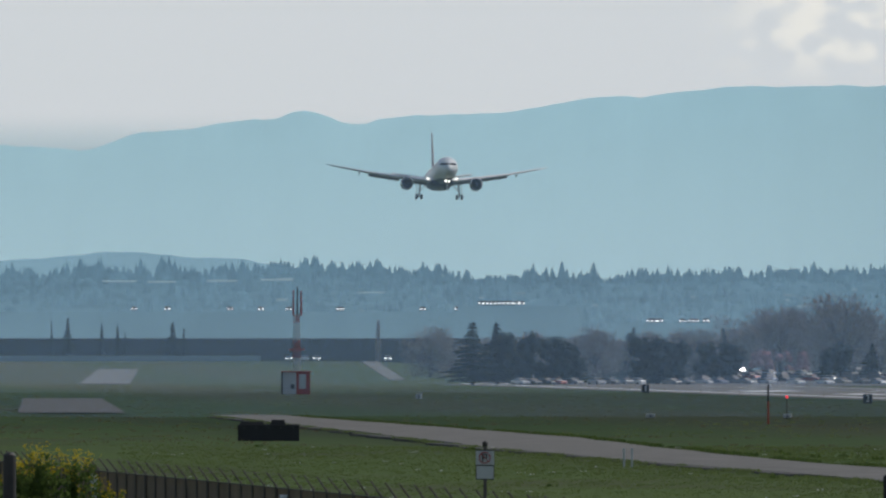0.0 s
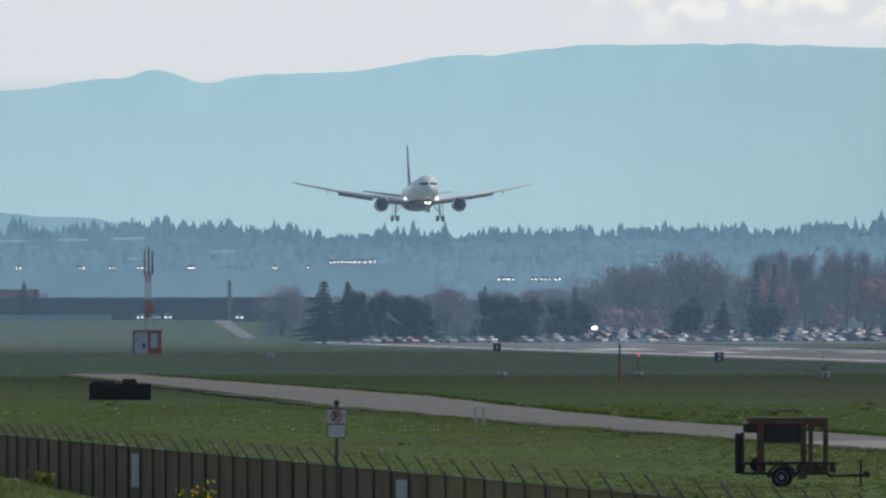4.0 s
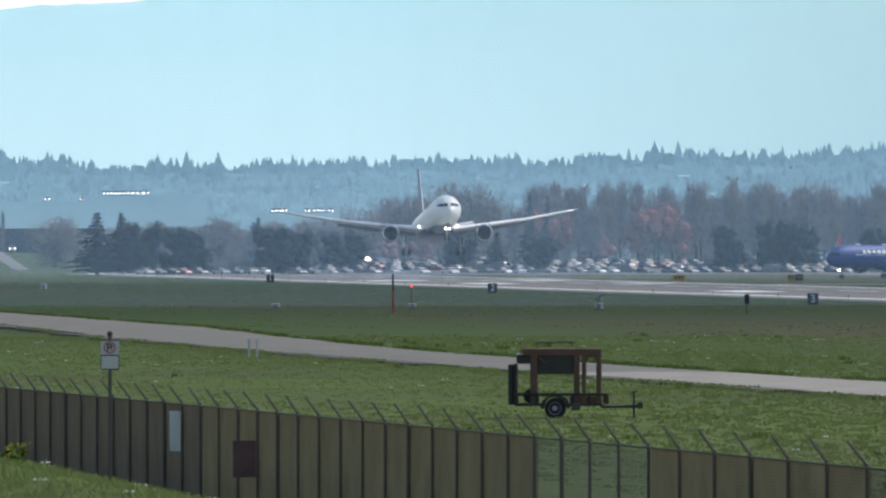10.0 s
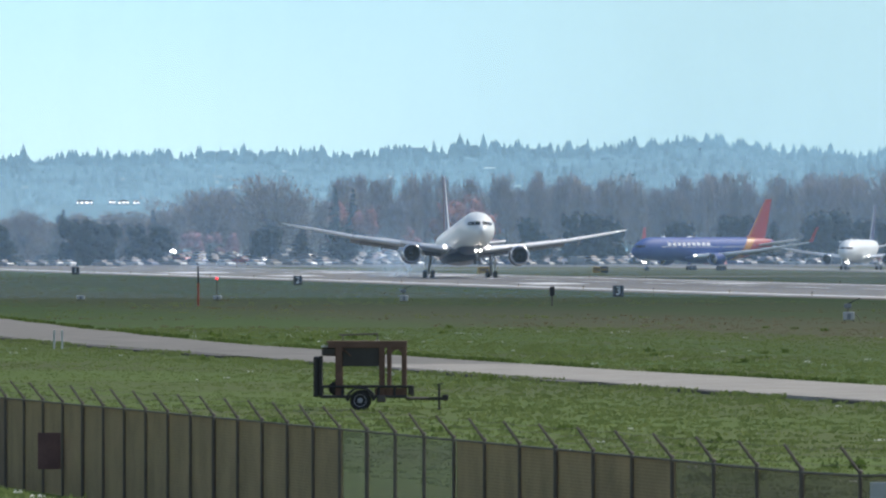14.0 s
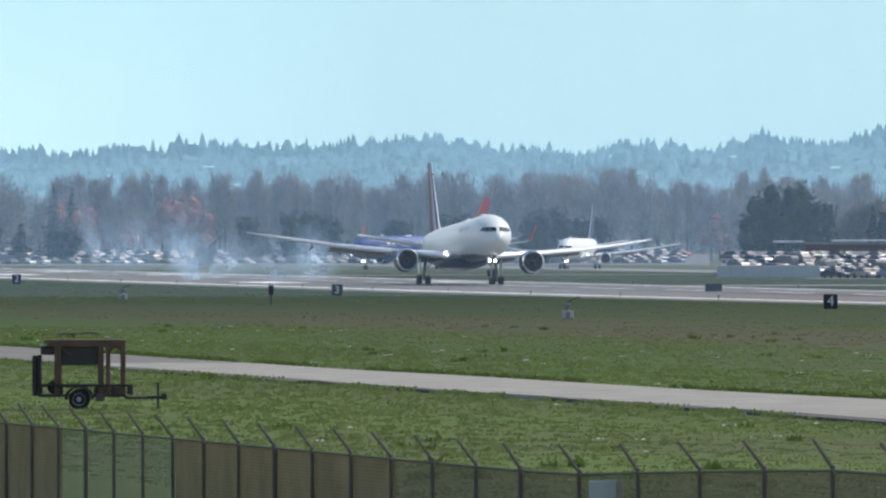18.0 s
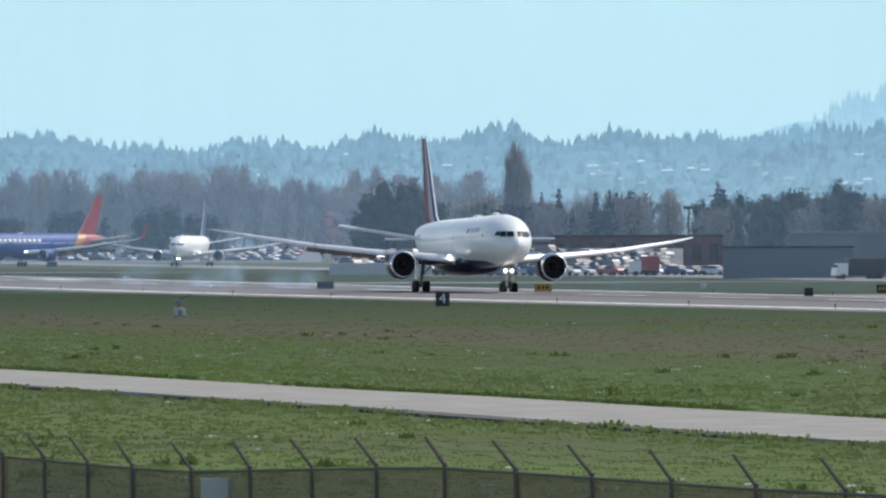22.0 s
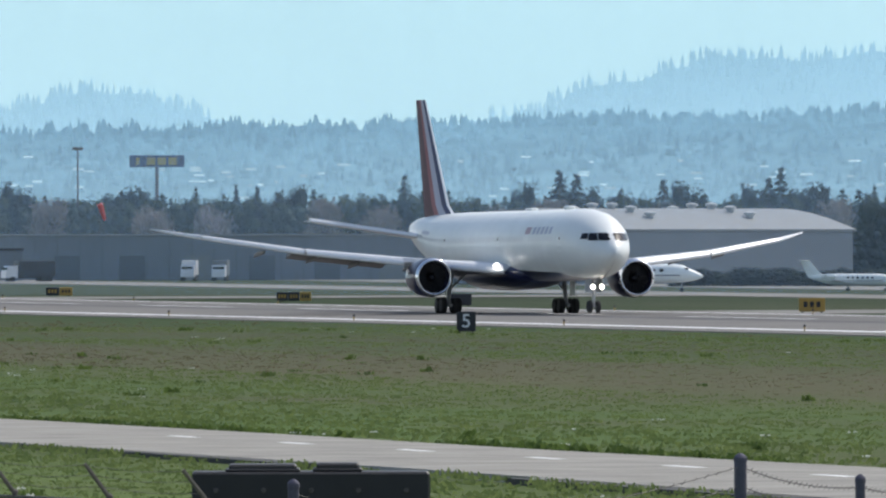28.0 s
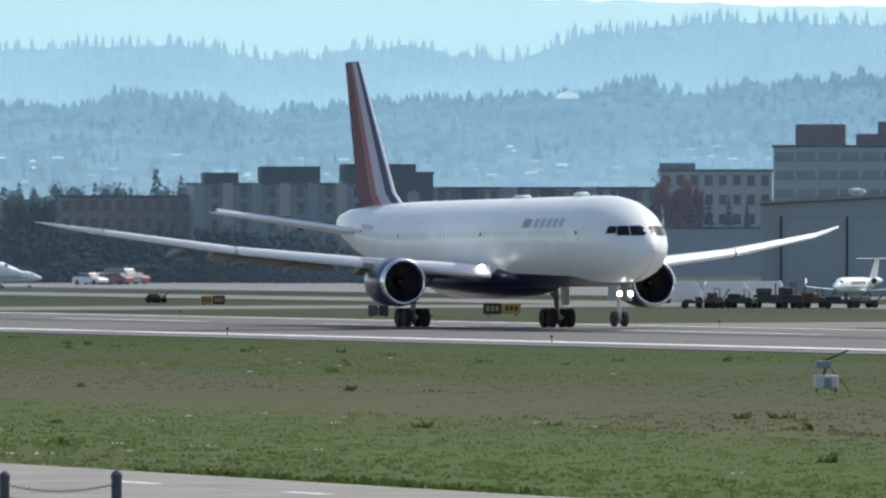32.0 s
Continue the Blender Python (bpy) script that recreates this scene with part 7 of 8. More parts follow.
# radio mast with its red and white hut
rm = thing("radio_mast", "red and white lattice radio mast beside a small hut", "mast")
for lev in range(9):
    z0, z1 = lev * 1.42, lev * 1.42 + 1.42
    mat = M_SIGNRED if (lev // 2) % 2 == 0 else M_SIGNWHITE
    r0 = 0.75 - 0.03 * lev
    seg = Shape()
    c0 = [(r0 * math.cos(a), r0 * math.sin(a)) for a in (0.5, 2.6, 4.7)]
    for i in range(3):
        a, c = c0[i], c0[(i + 1) % 3]
        seg.tube((*a, z0), (*a, z1), 0.06, n=5).tube((*a, z0), (*c, z1), 0.035, n=4).tube((*c, z0), (*a, z1), 0.035, n=4).tube((*a, z1), (*c, z1), 0.035, n=4)
    part("lattice_section", seg, mat, rm)
for i, (dx, dy) in enumerate(((-0.55, 0.1), (0.05, -0.4), (0.7, 0.2))):
    part("antenna", Shape().tube((dx, dy, 12.6), (dx, dy, 16.6 + 0.5 * (i == 1)), 0.16 if i < 2 else 0.2, 0.10, 8), M_SIGNRED if i % 2 == 0 else M_WALLDARK, rm)
part("platform", Shape().box(-1.2, -0.9, 7.0, 1.2, 0.9, 7.25, 0.03), M_SIGNRED, rm)
x, y = spot(1614, 2084)
rm.matrix_basis = pose(x, y, rise(y), 0, 0, 0)
hut = thing("equipment_hut", "small red and white equipment hut on the grass", "hut")
part("white_wall", Shape().box(-2.2, -1.2, 0, 0.0, 1.4, 3.5, 0.04), M_SIGNWHITE, hut)
part("red_wall", Shape().box(0.0, -1.25, 0, 2.2, 1.4, 3.5, 0.04), M_SIGNRED, hut)
part("roof", Shape().box(-2.4, -1.5, 3.5, 2.4, 1.6, 3.7, 0.04), M_SIGNRED, hut)
part("door", Shape().box(-0.75 + 1.2, -1.32, 0.9, 0.35 + 1.2, -1.24, 3.2, 0.02), M_SIGNWHITE, hut)
part("vent", Shape().box(-0.9, -1.28, 0.9, -0.3, -1.2, 1.6, 0.02), M_WALLDARK, hut)
part("corner_post", Shape().box(-2.4, -1.3, 0, -2.15, -1.1, 3.5, 0.02), M_WALLDARK, hut)
x, y = spot(1613, 2072)
hut.matrix_basis = pose(x, y, rise(y), 0, 0, -4)

# slim airfield markers
M_MARKORANGE = paint("orange_red_marker", (0.36, 0.06, 0.03), 0.6, vary=0.15)
mk = thing("marker_post", "slim orange and dark marker post in the grass", "marker")
part("pole", Shape().tube((0, 0, -0.1), (0, 0, 2.2), 0.10, 0.09, 8), M_MARKORANGE, mk)
part("cap", Shape().tube((0, 0, 2.2), (0, 0, 3.8), 0.09, 0.08, 8), M_DARKSTEEL, mk)
x, y = spot(2448, 1242)
mk.matrix_basis = pose(x, y, 0, 0, 0, 0)
lamp = thing("obstruction_light", "small red obstruction light on a post", "light")
part("post", Shape().tube((0, 0, 0), (0, 0, 2.3), 0.05, n=6), M_GALV, lamp)
part("lens", Shape().lathe((0, 0, 2.3), (0, 0, 1), [(0, 0.08), (0.1, 0.11), (0.2, 0.07), (0.22, 0.02)], 12), glow("red_lens", (1.0, 0.03, 0.05), 4.0), lamp)
x, y = spot(2481, 1340)
lamp.matrix_basis = pose(x, y, 0, 0, 0, 0)


def device(label, p, d, h, arm=True):
    """A white box on legs with a slanting arm."""
    q = thing("airfield_instrument", label, "instrument")
    part("box", Shape().box(-0.42, -0.3, 0.15, 0.42, 0.3, h * 0.45, 0.05), M_SIGNWHITE, q)
    part("front_panel", Shape().box(-0.12, -0.33, 0.2, 0.16, -0.3, h * 0.38, 0.01), M_WALLGREY, q)
    for x in (-0.35, 0.35):
        part("leg", Shape().tube((x, 0, -0.1), (x, 0, 0.2), 0.04, n=6), M_GALV, q)
    if arm:
        part("bracket", Shape().tube((-0.1, 0, h * 0.42), (0.05, 0, h * 0.78), 0.06, n=6), M_GALV, q)
        part("head", Shape().box(-0.35, -0.12, h * 0.62, 0.2, 0.12, h * 0.82, 0.05), M_WALLGREY, q)
        part("arm", Shape().tube((-0.3, 0, h * 0.75), (0.85, 0, h * 1.08), 0.05, 0.03, 6), M_WALLDARK, q)
        part("cable", Shape().tube((0.2, 0, h * 0.6), (0.85, 0, 0.1), 0.025, n=5), M_GALV, q)
    x, y = spot(p, d)
    q.matrix_basis = pose(x, y, rise(y), 0, 0, -9)


device("white instrument box with a slanting arm on the grass", 7725, 480, 1.45)
device("white instrument box with a slanting arm on the grass", 3599, 962, 1.65)
device("small white instrument box in the grass", 2812, 1294, 1.6, True)
device("small grey instrument box in the grass", 2482, 1337, 1.2, False)
device("small grey instrument box in the grass", 2240, 1340, 1.2, False)
device("small grey instrument box in the grass", 1830, 1850, 2.0, False)
st = thing("marker_stub", "dark stub post with a pale cap in the grass", "marker")
part("pole", Shape().tube((0, 0, -0.1), (0, 0, 1.1), 0.07, n=8), M_GALV, st)
part("cap", Shape().box(-0.22, -0.2, 1.0, 0.24, 0.2, 1.9, 0.08), M_WALLDARK, st)
x, y = spot(3074, 1216)
st.matrix_basis = pose(x, y, 0, 0, 0, 0)
for p in (2193, 2207):
    gp = thing("delineator", "pale slim road delineator post", "marker", "delineators")
    part("pole", Shape().box(-0.06, -0.03, -0.1, 0.06, 0.03, 1.05, 0.02), M_SIGNWHITE, gp)
    x, y = spot(p, 721)
    gp.matrix_basis = pose(x, y, 0, 0, 0, -5)
# runway edge lights
for i in range(36):
    y = 420 + i * 61
    for sx in (-1, 1):
        if i == 0 and sx == -1:
            el = thing("runway_edge_light", "small frangible runway edge light", "light", "runway edge lights")
            part("stem", Shape().tube((0, 0, 0), (0, 0, 0.28), 0.045, n=8), M_SIGNYELLOW, el)
            part("lens", Shape().lathe((0, 0, 0.28), (0, 0, 1), [(0, 0.07), (0.1, 0.08), (0.16, 0.03)], 8), M_DARKSTEEL, el)
            el.matrix_basis = pose(RC - 25.5, y, crown(RC - 25.5), 0, 0, 0)
        else:
            copy_thing(el, pose(RC + sx * 25.5, y, rise(y) + crown(RC + sx * 25.5), 0, 0, 0))
# ---------- hedge, carts and low walls before the hangars ----------
random.seed(66)
for i in range(44):
    p = 5960 + i * 23 + random.uniform(-6, 6)
    top = random.uniform(-56, -44) if p < 6330 else random.uniform(-46, -30)
    plant("bushy", M_CONIFER if i % 3 else M_CONIFER2, "dark evergreen shrub in a hedge before the hangars", p, top, 1600 + random.uniform(-8, 8), random.uniform(46, 70), 2 + i % 3, "shrub")
M_DARKRUSSET = leaf_material("dark_russet_twigs", (0.16, 0.06, 0.055))
for p, top, w in ((7455, 104, 70), (7480, 92, 60), (7440, 80, 50)):
    plant("round", M_DARKRUSSET, "russet tree beside the apartment block", p, top, 1900, w, 12)
block("low_store", "low grey-walled store beside the hangar", 7425, 7640, 1840, 7.2, M_WALLGREY, depth=12)


def cart(label, w, h, mat):
    """A low airport cart: a bed on wheels, a rail and a raised handle."""
    c = thing("ground_cart", label, "cart", "ground carts")
    bed = part("bed", Shape().box(-w / 2, -0.7, 0.42, w / 2, 0.7, 0.42 + h * 0.45, 0.05), mat, c)
    part("hood", Shape().box(-w * 0.42, -0.6, 0.42 + h * 0.45, w * 0.08, 0.6, 0.3 + h * 0.9, 0.08), mat, c)
    part("handle", Shape().tube((w / 2, 0, 0.5), (w / 2 + 0.7, 0, 0.42 + h), 0.05, n=6).tube((w / 2 + 0.7, -0.3, 0.42 + h), (w / 2 + 0.7, 0.3, 0.42 + h), 0.04, n=6), M_DARKSTEEL, c)
    part("rail", Shape().tube((w * 0.2, -0.6, 0.4 + h * 0.45), (w * 0.2, -0.6, 0.5 + h), 0.04, n=6).tube((w * 0.2, 0.6, 0.4 + h * 0.45), (w * 0.2, 0.6, 0.5 + h), 0.04, n=6).tube((w * 0.2, -0.6, 0.5 + h), (w * 0.2, 0.6, 0.5 + h), 0.04, n=6), M_DARKSTEEL, c)
    for sx in (-0.36, 0.36):
        for y in (-0.72, 0.5):
            part("wheel", Shape().lathe((sx * w, y, 0.3), (0, 1, 0), [(0, 0.18), (0, 0.27), (0.05, 0.3), (0.17, 0.3), (0.22, 0.27), (0.22, 0.18)], 12), M_TYRE, c)
    return c


M_CARTGREEN = paint("dull_green_cart", (0.05, 0.06, 0.05), 0.6, vary=0.2, scale=2.0)
for i, (p, d, w, h, mat, label) in enumerate(((7488, 1060, 1.6, 0.5, M_DARKSTEEL, "dark low ground cart"), (7528, 1062, 1.1, 1.1, M_RUST, "rusty ground cart with a raised handle"), (7575, 1064, 2.4, 1.0, M_CARTGREEN, "dull green ground power cart"), (7625, 1068, 2.6, 1.5, M_CARTGREEN, "dull green tug with a tall hood"), (7660, 1062, 1.8, 1.6, M_DARKSTEEL, "dark ground cart with a rail"), (7705, 1066, 2.4, 1.1, M_RUST, "rusty brown ground cart"), (7748, 1060, 2.6, 0.8, M_DARKSTEEL, "dark low ground cart"), (7790, 1064, 2.2, 0.7, M_CARTGREEN, "dull green low ground cart"), (6540, 1150, 1.3, 0.6, M_RUST, "rusty brown airfield cart beside the taxiway"))):
    x, y = spot(p, d)
    cart(label, w, h, mat).matrix_basis = pose(x, y, rise(y) + 0.02, 0, 0, -18 + 25 * math.sin(i * 2.1))

van_spots = ((7470, 1132, -10, 1), (7512, 1136, -4, 3), (7556, 1130, -14, 1), (7602, 1134, 160, 1))
for p, d, turn, k in van_spots:
    x, y = spot(p, d)
    v = copy_thing(MODELS[k], pose(x, y, rise(y) + 0.03, 0, 0, turn))
    tagged(v, "white service van parked by the hangar" if k == 1 else "silver service van parked by the hangar", "van", "service vans")
# ---------- rough grass, weeds and flowers ----------
def island_green(name, dry, wet, rough=0.9):
    m = bpy.data.materials.new(name)
    m.use_nodes = True
    t = m.node_tree
    b = t.nodes["Principled BSDF"]
    b.inputs["Roughness"].default_value = rough
    b.inputs["Specular IOR Level"].default_value = 0.25
    b.inputs["Subsurface Weight"].default_value = 0.0
    geo, ramp, nz = t.nodes.new("ShaderNodeNewGeometry"), t.nodes.new("ShaderNodeMix"), t.nodes.new("ShaderNodeTexNoise")
    nz.inputs["Scale"].default_value = 0.12
    t.links.new(geo.outputs["Position"], nz.inputs["Vector"])
    add = t.nodes.new("ShaderNodeMath")
    add.operation = "MULTIPLY_ADD"
    add.inputs[1].default_value = 0.6
    t.links.new(geo.outputs["Random Per Island"], add.inputs[0])
    sc = t.nodes.new("ShaderNodeMapRange")
    sc.inputs[1].default_value, sc.inputs[2].default_value, sc.inputs[4].default_value = 0.35, 0.7, 0.5
    t.links.new(nz.outputs[0], sc.inputs[0])
    t.links.new(sc.outputs[0], add.inputs[2])
    ramp.data_type = "RGBA"
    ramp.inputs[6].default_value, ramp.inputs[7].default_value = rgb(wet), rgb(dry)
    t.links.new(add.outputs[0], ramp.inputs[0])
    t.links.new(ramp.outputs[2], b.inputs["Base Color"])
    # blades let some light through
    tl, mx = t.nodes.new("ShaderNodeBsdfTranslucent"), t.nodes.new("ShaderNodeMixShader")
    t.links.new(ramp.outputs[2], tl.inputs[0])
    mx.inputs[0].default_value = 0.5
    t.links.new(b.outputs[0], mx.inputs[1])
    t.links.new(tl.outputs[0], mx.inputs[2])
    t.links.new(mx.outputs[0], t.nodes["Material Output"].inputs[0])
    return m


M_TUFT = island_green("rough_grass_blades", (0.196, 0.240, 0.084), (0.150, 0.206, 0.072))
M_TUFT_DRY = island_green("dry_grass_blades", (0.190, 0.160, 0.098), (0.150, 0.140, 0.078))
M_WEED = island_green("dark_weed_leaves", (0.120, 0.170, 0.045), (0.070, 0.115, 0.030))
M_PETAL = island_green("white_petals", (0.75, 0.75, 0.68), (0.65, 0.65, 0.60), 0.7)
M_MUSTARD = island_green("yellow_petals", (0.70, 0.55, 0.04), (0.60, 0.44, 0.03), 0.7)


def scatter(name, label, mat, spots, blades, lean=0.5, width=0.10, category="grass"):
    """Tufts of upright blades, as one mesh. spots: x, y, z, height, spread."""
    rng = np.random.default_rng(len(spots) + blades)
    a = np.array(spots, dtype=float)
    n = len(a)
    ang = rng.uniform(0, 6.2832, (n, blades))
    off = rng.uniform(0, 1, (n, blades)) * a[:, 4:5]
    hx = rng.uniform(0.55, 1.15, (n, blades)) * a[:, 3:4]
    ox, oy = a[:, 0:1] + off * np.cos(ang), a[:, 1:2] + off * np.sin(ang)
    w = width * (0.6 + rng.uniform(0, 1, (n, blades))) * np.maximum(a[:, 3:4] / 0.25, 0.5)
    face = rng.uniform(-0.9, 0.9, (n, blades))
    dx, dy = w * np.cos(face), w * np.sin(face)
    lx, ly = rng.uniform(-lean, lean, (n, blades)) * hx, rng.uniform(-lean, lean, (n, blades)) * hx
    z = np.repeat(a[:, 2:3], blades, axis=1)
    v = np.stack([np.stack([ox - dx, oy - dy, z - 0.03], -1), np.stack([ox + dx, oy + dy, z - 0.03], -1), np.stack([ox + lx + dx * 0.35, oy + ly, z + hx * 0.85], -1), np.stack([ox + lx * 1.2 - dx * 0.2, oy + ly, z + hx], -1)], 2).reshape(-1, 3)
    me = bpy.data.meshes.new(name)
    count = n * blades
    me.vertices.add(count * 4)
    me.vertices.foreach_set("co", v.ravel())
    me.loops.add(count * 4)
    me.loops.foreach_set("vertex_index", np.arange(count * 4))
    me.polygons.add(count)
    me.polygons.foreach_set("loop_start", np.arange(count) * 4)
    me.update(calc_edges=True)
    me.materials.append(mat)
    return tagged(new(name, me), label, category, kind="stuff")


def wedge(n, d0, d1, p0, p1, rng, power=1.0):
    """Random plan positions within the stretch of field between two bearings and two distances."""
    d = np.sqrt(d0 ** 2 + (d1 ** 2 - d0 ** 2) * rng.uniform(0, 1, n) ** power)
    a = rng.uniform(p0, p1, n) / 23000
    return d * np.sin(a), d * np.cos(a)


rng = np.random.default_rng(8)
green, dry, weeds, petals, verge = [], [], [], [], []
for x, y in zip(*wedge(80000, 250, 900, 1300, 7950, rng, 1.3)):
    if x < 38 or road_edge(y, 1) - 0.3 < x < road_edge(y, 2) + 0.3 or x > 208:
        continue
    f = noise.noise((x * 0.05, y * 0.02, 4)) + 0.5 * noise.noise((x * 0.2, y * 0.1, 9))
    band = 125 < x + 8 * noise.noise((y * 0.01, 1, 1)) < 153 or (x > 153 and f < -0.1)
    h = rng.uniform(0.025, 0.065) * (1.35 if f > 0.15 else 1.0) * (0.75 if band else 1.0)
    if rng.uniform() < (0.45 if band else 0.95):
        (dry if (band and rng.uniform() < 0.85) or (f < -0.5 and x > 153) else green).append((x, y, bank(x, y), h, 0.3))
    if f > 0.22 and rng.uniform() < 0.012:
        weeds.append((x, y, bank(x, y), rng.uniform(0.12, 0.26), 0.35))
    if f > 0.0 and not band and rng.uniform() < (0.010 if x < 126 else 0.003):
        petals.append((x, y, bank(x, y) + rng.uniform(0.05, 0.16), 0.022, 0.25))
for x, y in zip(*wedge(16000, 900, 2300, 1000, 7000, rng, 1.2)):
    if x < 40 or (y < 1430 and road_edge(y, 1) - 0.5 < x < road_edge(y, 2) + 0.5) or x > 208:
        continue
    f = noise.noise((x * 0.03, y * 0.01, 4))
    if f > -0.1:
        (green if f > 0.1 else dry).append((x, y, bank(x, y), rng.uniform(0.05, 0.13), 0.5))
# ragged clumps along the road's far edge, and along its near one
for y in np.arange(200, 1400, 0.5):
    if noise.noise((y * 0.04, 7, 7)) > -0.12:
        x = road_edge(y, 2) + 0.3 + rng.uniform(0, 0.9)
        weeds.append((x, y, rise(y), rng.uniform(0.08, 0.22), 0.3))
    if noise.noise((y * 0.05, 3, 7)) > 0.0:
        x = road_edge(y, 1) - 0.3 - rng.uniform(0, 0.9)
        green.append((x, y, rise(y), rng.uniform(0.05, 0.16), 0.4))
# verge beside the fence
for i in range(20000):
    y = rng.uniform(170, 620)
    x = rng.uniform(15.6, 23.5)
    h = rng.uniform(0.05, 0.14) * (1.7 if noise.noise((x * 0.4, y * 0.08, 2)) > 0.2 else 1.0)
    verge.append((x, y, bank(x, y), h, 0.3))
    if rng.uniform() < 0.006:
        petals.append((x, y, bank(x, y) + h, 0.016, 0.2))
scatter("rough_grass", "rough green airfield grass in tufts", M_TUFT, green, 5)
scatter("dry_grass", "short dry brownish grass", M_TUFT_DRY, dry, 5)
scatter("verge_weeds", "tangled green weeds along the fence", M_TUFT, verge, 8, 0.8, 0.02, "weeds")
scatter("weeds", "dark leafy weeds in clumps", M_WEED, weeds, 9, 0.9, 0.12, "weeds")
scatter("daisies", "scattered tiny white flowers in the grass", M_PETAL, petals, 4, 0.6, 0.075, "flowers")


def mustard(label, p, d, h, w, stems, seed):
    """A flowering bush: thin stems with leaves and yellow heads."""
    random.seed(seed)
    b = thing("flowering_bush", label, "bush", "flowering bushes")
    x, y = spot(p, d)
    st, lf, fl = Shape(), Shape(), Shape()
    for _ in range(stems):
        bx_, by_ = random.gauss(0, w * 0.3), random.gauss(0, w * 0.3)
        hh = h * random.uniform(0.55, 1.05)
        top = Vector((bx_ * 1.3 + random.uniform(-0.15, 0.15), by_ * 1.3, hh))
        st.tube((bx_, by_, -0.1), top, 0.012, 0.006, 4)
        for k in range(9):
            f = random.uniform(0.1, 0.8)
            clump(lf, Vector((bx_, by_, 0)).lerp(top, f), 0.16, 2)
        for k in range(8):
            q = top + Vector((random.gauss(0, 0.08), random.gauss(0, 0.08), random.uniform(-0.22, 0.06)))
            clump(fl, q, 0.045, 3)
    tagged(part("stems", st, M_WEED, b), kind="stuff")
    tagged(part("leaves", lf.mesh("leaves", M_WEED), None, b), kind="stuff")
    tagged(part("flowers", fl.mesh("flowers", M_MUSTARD), None, b), "clusters of yellow flowers", kind="stuff")
    b.matrix_basis = pose(x, y, bank(x, y), 0, 0, 0)


for i, (p, d, h, w, n) in enumerate(((1170, 348, 1.55, 1.0, 26), (1222, 345, 1.5, 0.8, 22), (1120, 350, 1.2, 0.9, 18), (1262, 342, 0.9, 0.5, 8), (1293, 338, 0.75, 0.3, 5), (1428, 330, 0.6, 0.2, 3), (1660, 240, 0.6, 0.25, 4), (1712, 236, 0.75, 0.2, 3), (1780, 240, 0.4, 0.3, 4))):
    mustard("wild mustard bush with yellow flowers on the verge", p, d, h, w, n, 100 + i)
gate = thing("gate_post", "thick dark post at the fence's end", "post")
part("post", Shape().lathe((0, 0, -0.3), (0, 0, 1), [(0, 0.17), (1.9, 0.16), (1.95, 0.12), (1.99, 0.03)], 12), M_DARKSTEEL, gate)
x, y = spot(1106, 330)
gate.matrix_basis = pose(x, y, bank(x, y), 0, 0, 0)
# ---------- tyre smoke ----------
def smoke_material(share):
    m = bpy.data.materials.new("tyre_smoke")
    m.use_nodes = True
    t = m.node_tree
    t.nodes.remove(t.nodes["Principled BSDF"])
    tr, tl, df, ad, mx = (t.nodes.new("ShaderNode" + n) for n in ("BsdfTransparent", "BsdfTranslucent", "BsdfDiffuse", "AddShader", "MixShader"))
    tl.inputs[0].default_value, df.inputs[0].default_value = (0.66, 0.84, 0.98, 1), (0.56, 0.76, 0.95, 1)
    t.links.new(tl.outputs[0], ad.inputs[0])
    t.links.new(df.outputs[0], ad.inputs[1])
    # each flake thins out softly towards its rim
    uv, ln, mr, pw, sh = t.nodes.new("ShaderNodeUVMap"), t.nodes.new("ShaderNodeVectorMath"), t.nodes.new("ShaderNodeMapRange"), t.nodes.new("ShaderNodeMath"), t.nodes.new("ShaderNodeMath")
    uv.uv_map, ln.operation, pw.operation, sh.operation = "flake", "LENGTH", "POWER", "MULTIPLY"
    t.links.new(uv.outputs[0], ln.inputs[0])
    t.links.new(ln.outputs["Value"], mr.inputs[0])
    mr.inputs[3].default_value, mr.inputs[4].default_value = 1.0, 0.0
    t.links.new(mr.outputs[0], pw.inputs[0])
    pw.inputs[1].default_value = 1.4
    geo, nz, nr = t.nodes.new("ShaderNodeTexCoord"), t.nodes.new("ShaderNodeTexNoise"), t.nodes.new("ShaderNodeMapRange")
    nz.inputs["Scale"].default_value, nz.inputs["Detail"].default_value, nz.inputs["Distortion"].default_value = 0.45, 4, 0.8
    t.links.new(geo.outputs["Object"], nz.inputs["Vector"])
    t.links.new(nz.outputs[0], nr.inputs[0])
    nr.inputs[1].default_value, nr.inputs[2].default_value, nr.inputs[3].default_value, nr.inputs[4].default_value = 0.35, 0.7, 0.25 * share, share
    t.links.new(pw.outputs[0], sh.inputs[0])
    t.links.new(nr.outputs[0], sh.inputs[1])
    t.links.new(sh.outputs[0], mx.inputs[0])
    t.links.new(tr.outputs[0], mx.inputs[1])
    t.links.new(ad.outputs[0], mx.inputs[2])
    t.links.new(mx.outputs[0], t.nodes["Material Output"].inputs[0])
    return m


M_SMOKE = smoke_material(0.30)


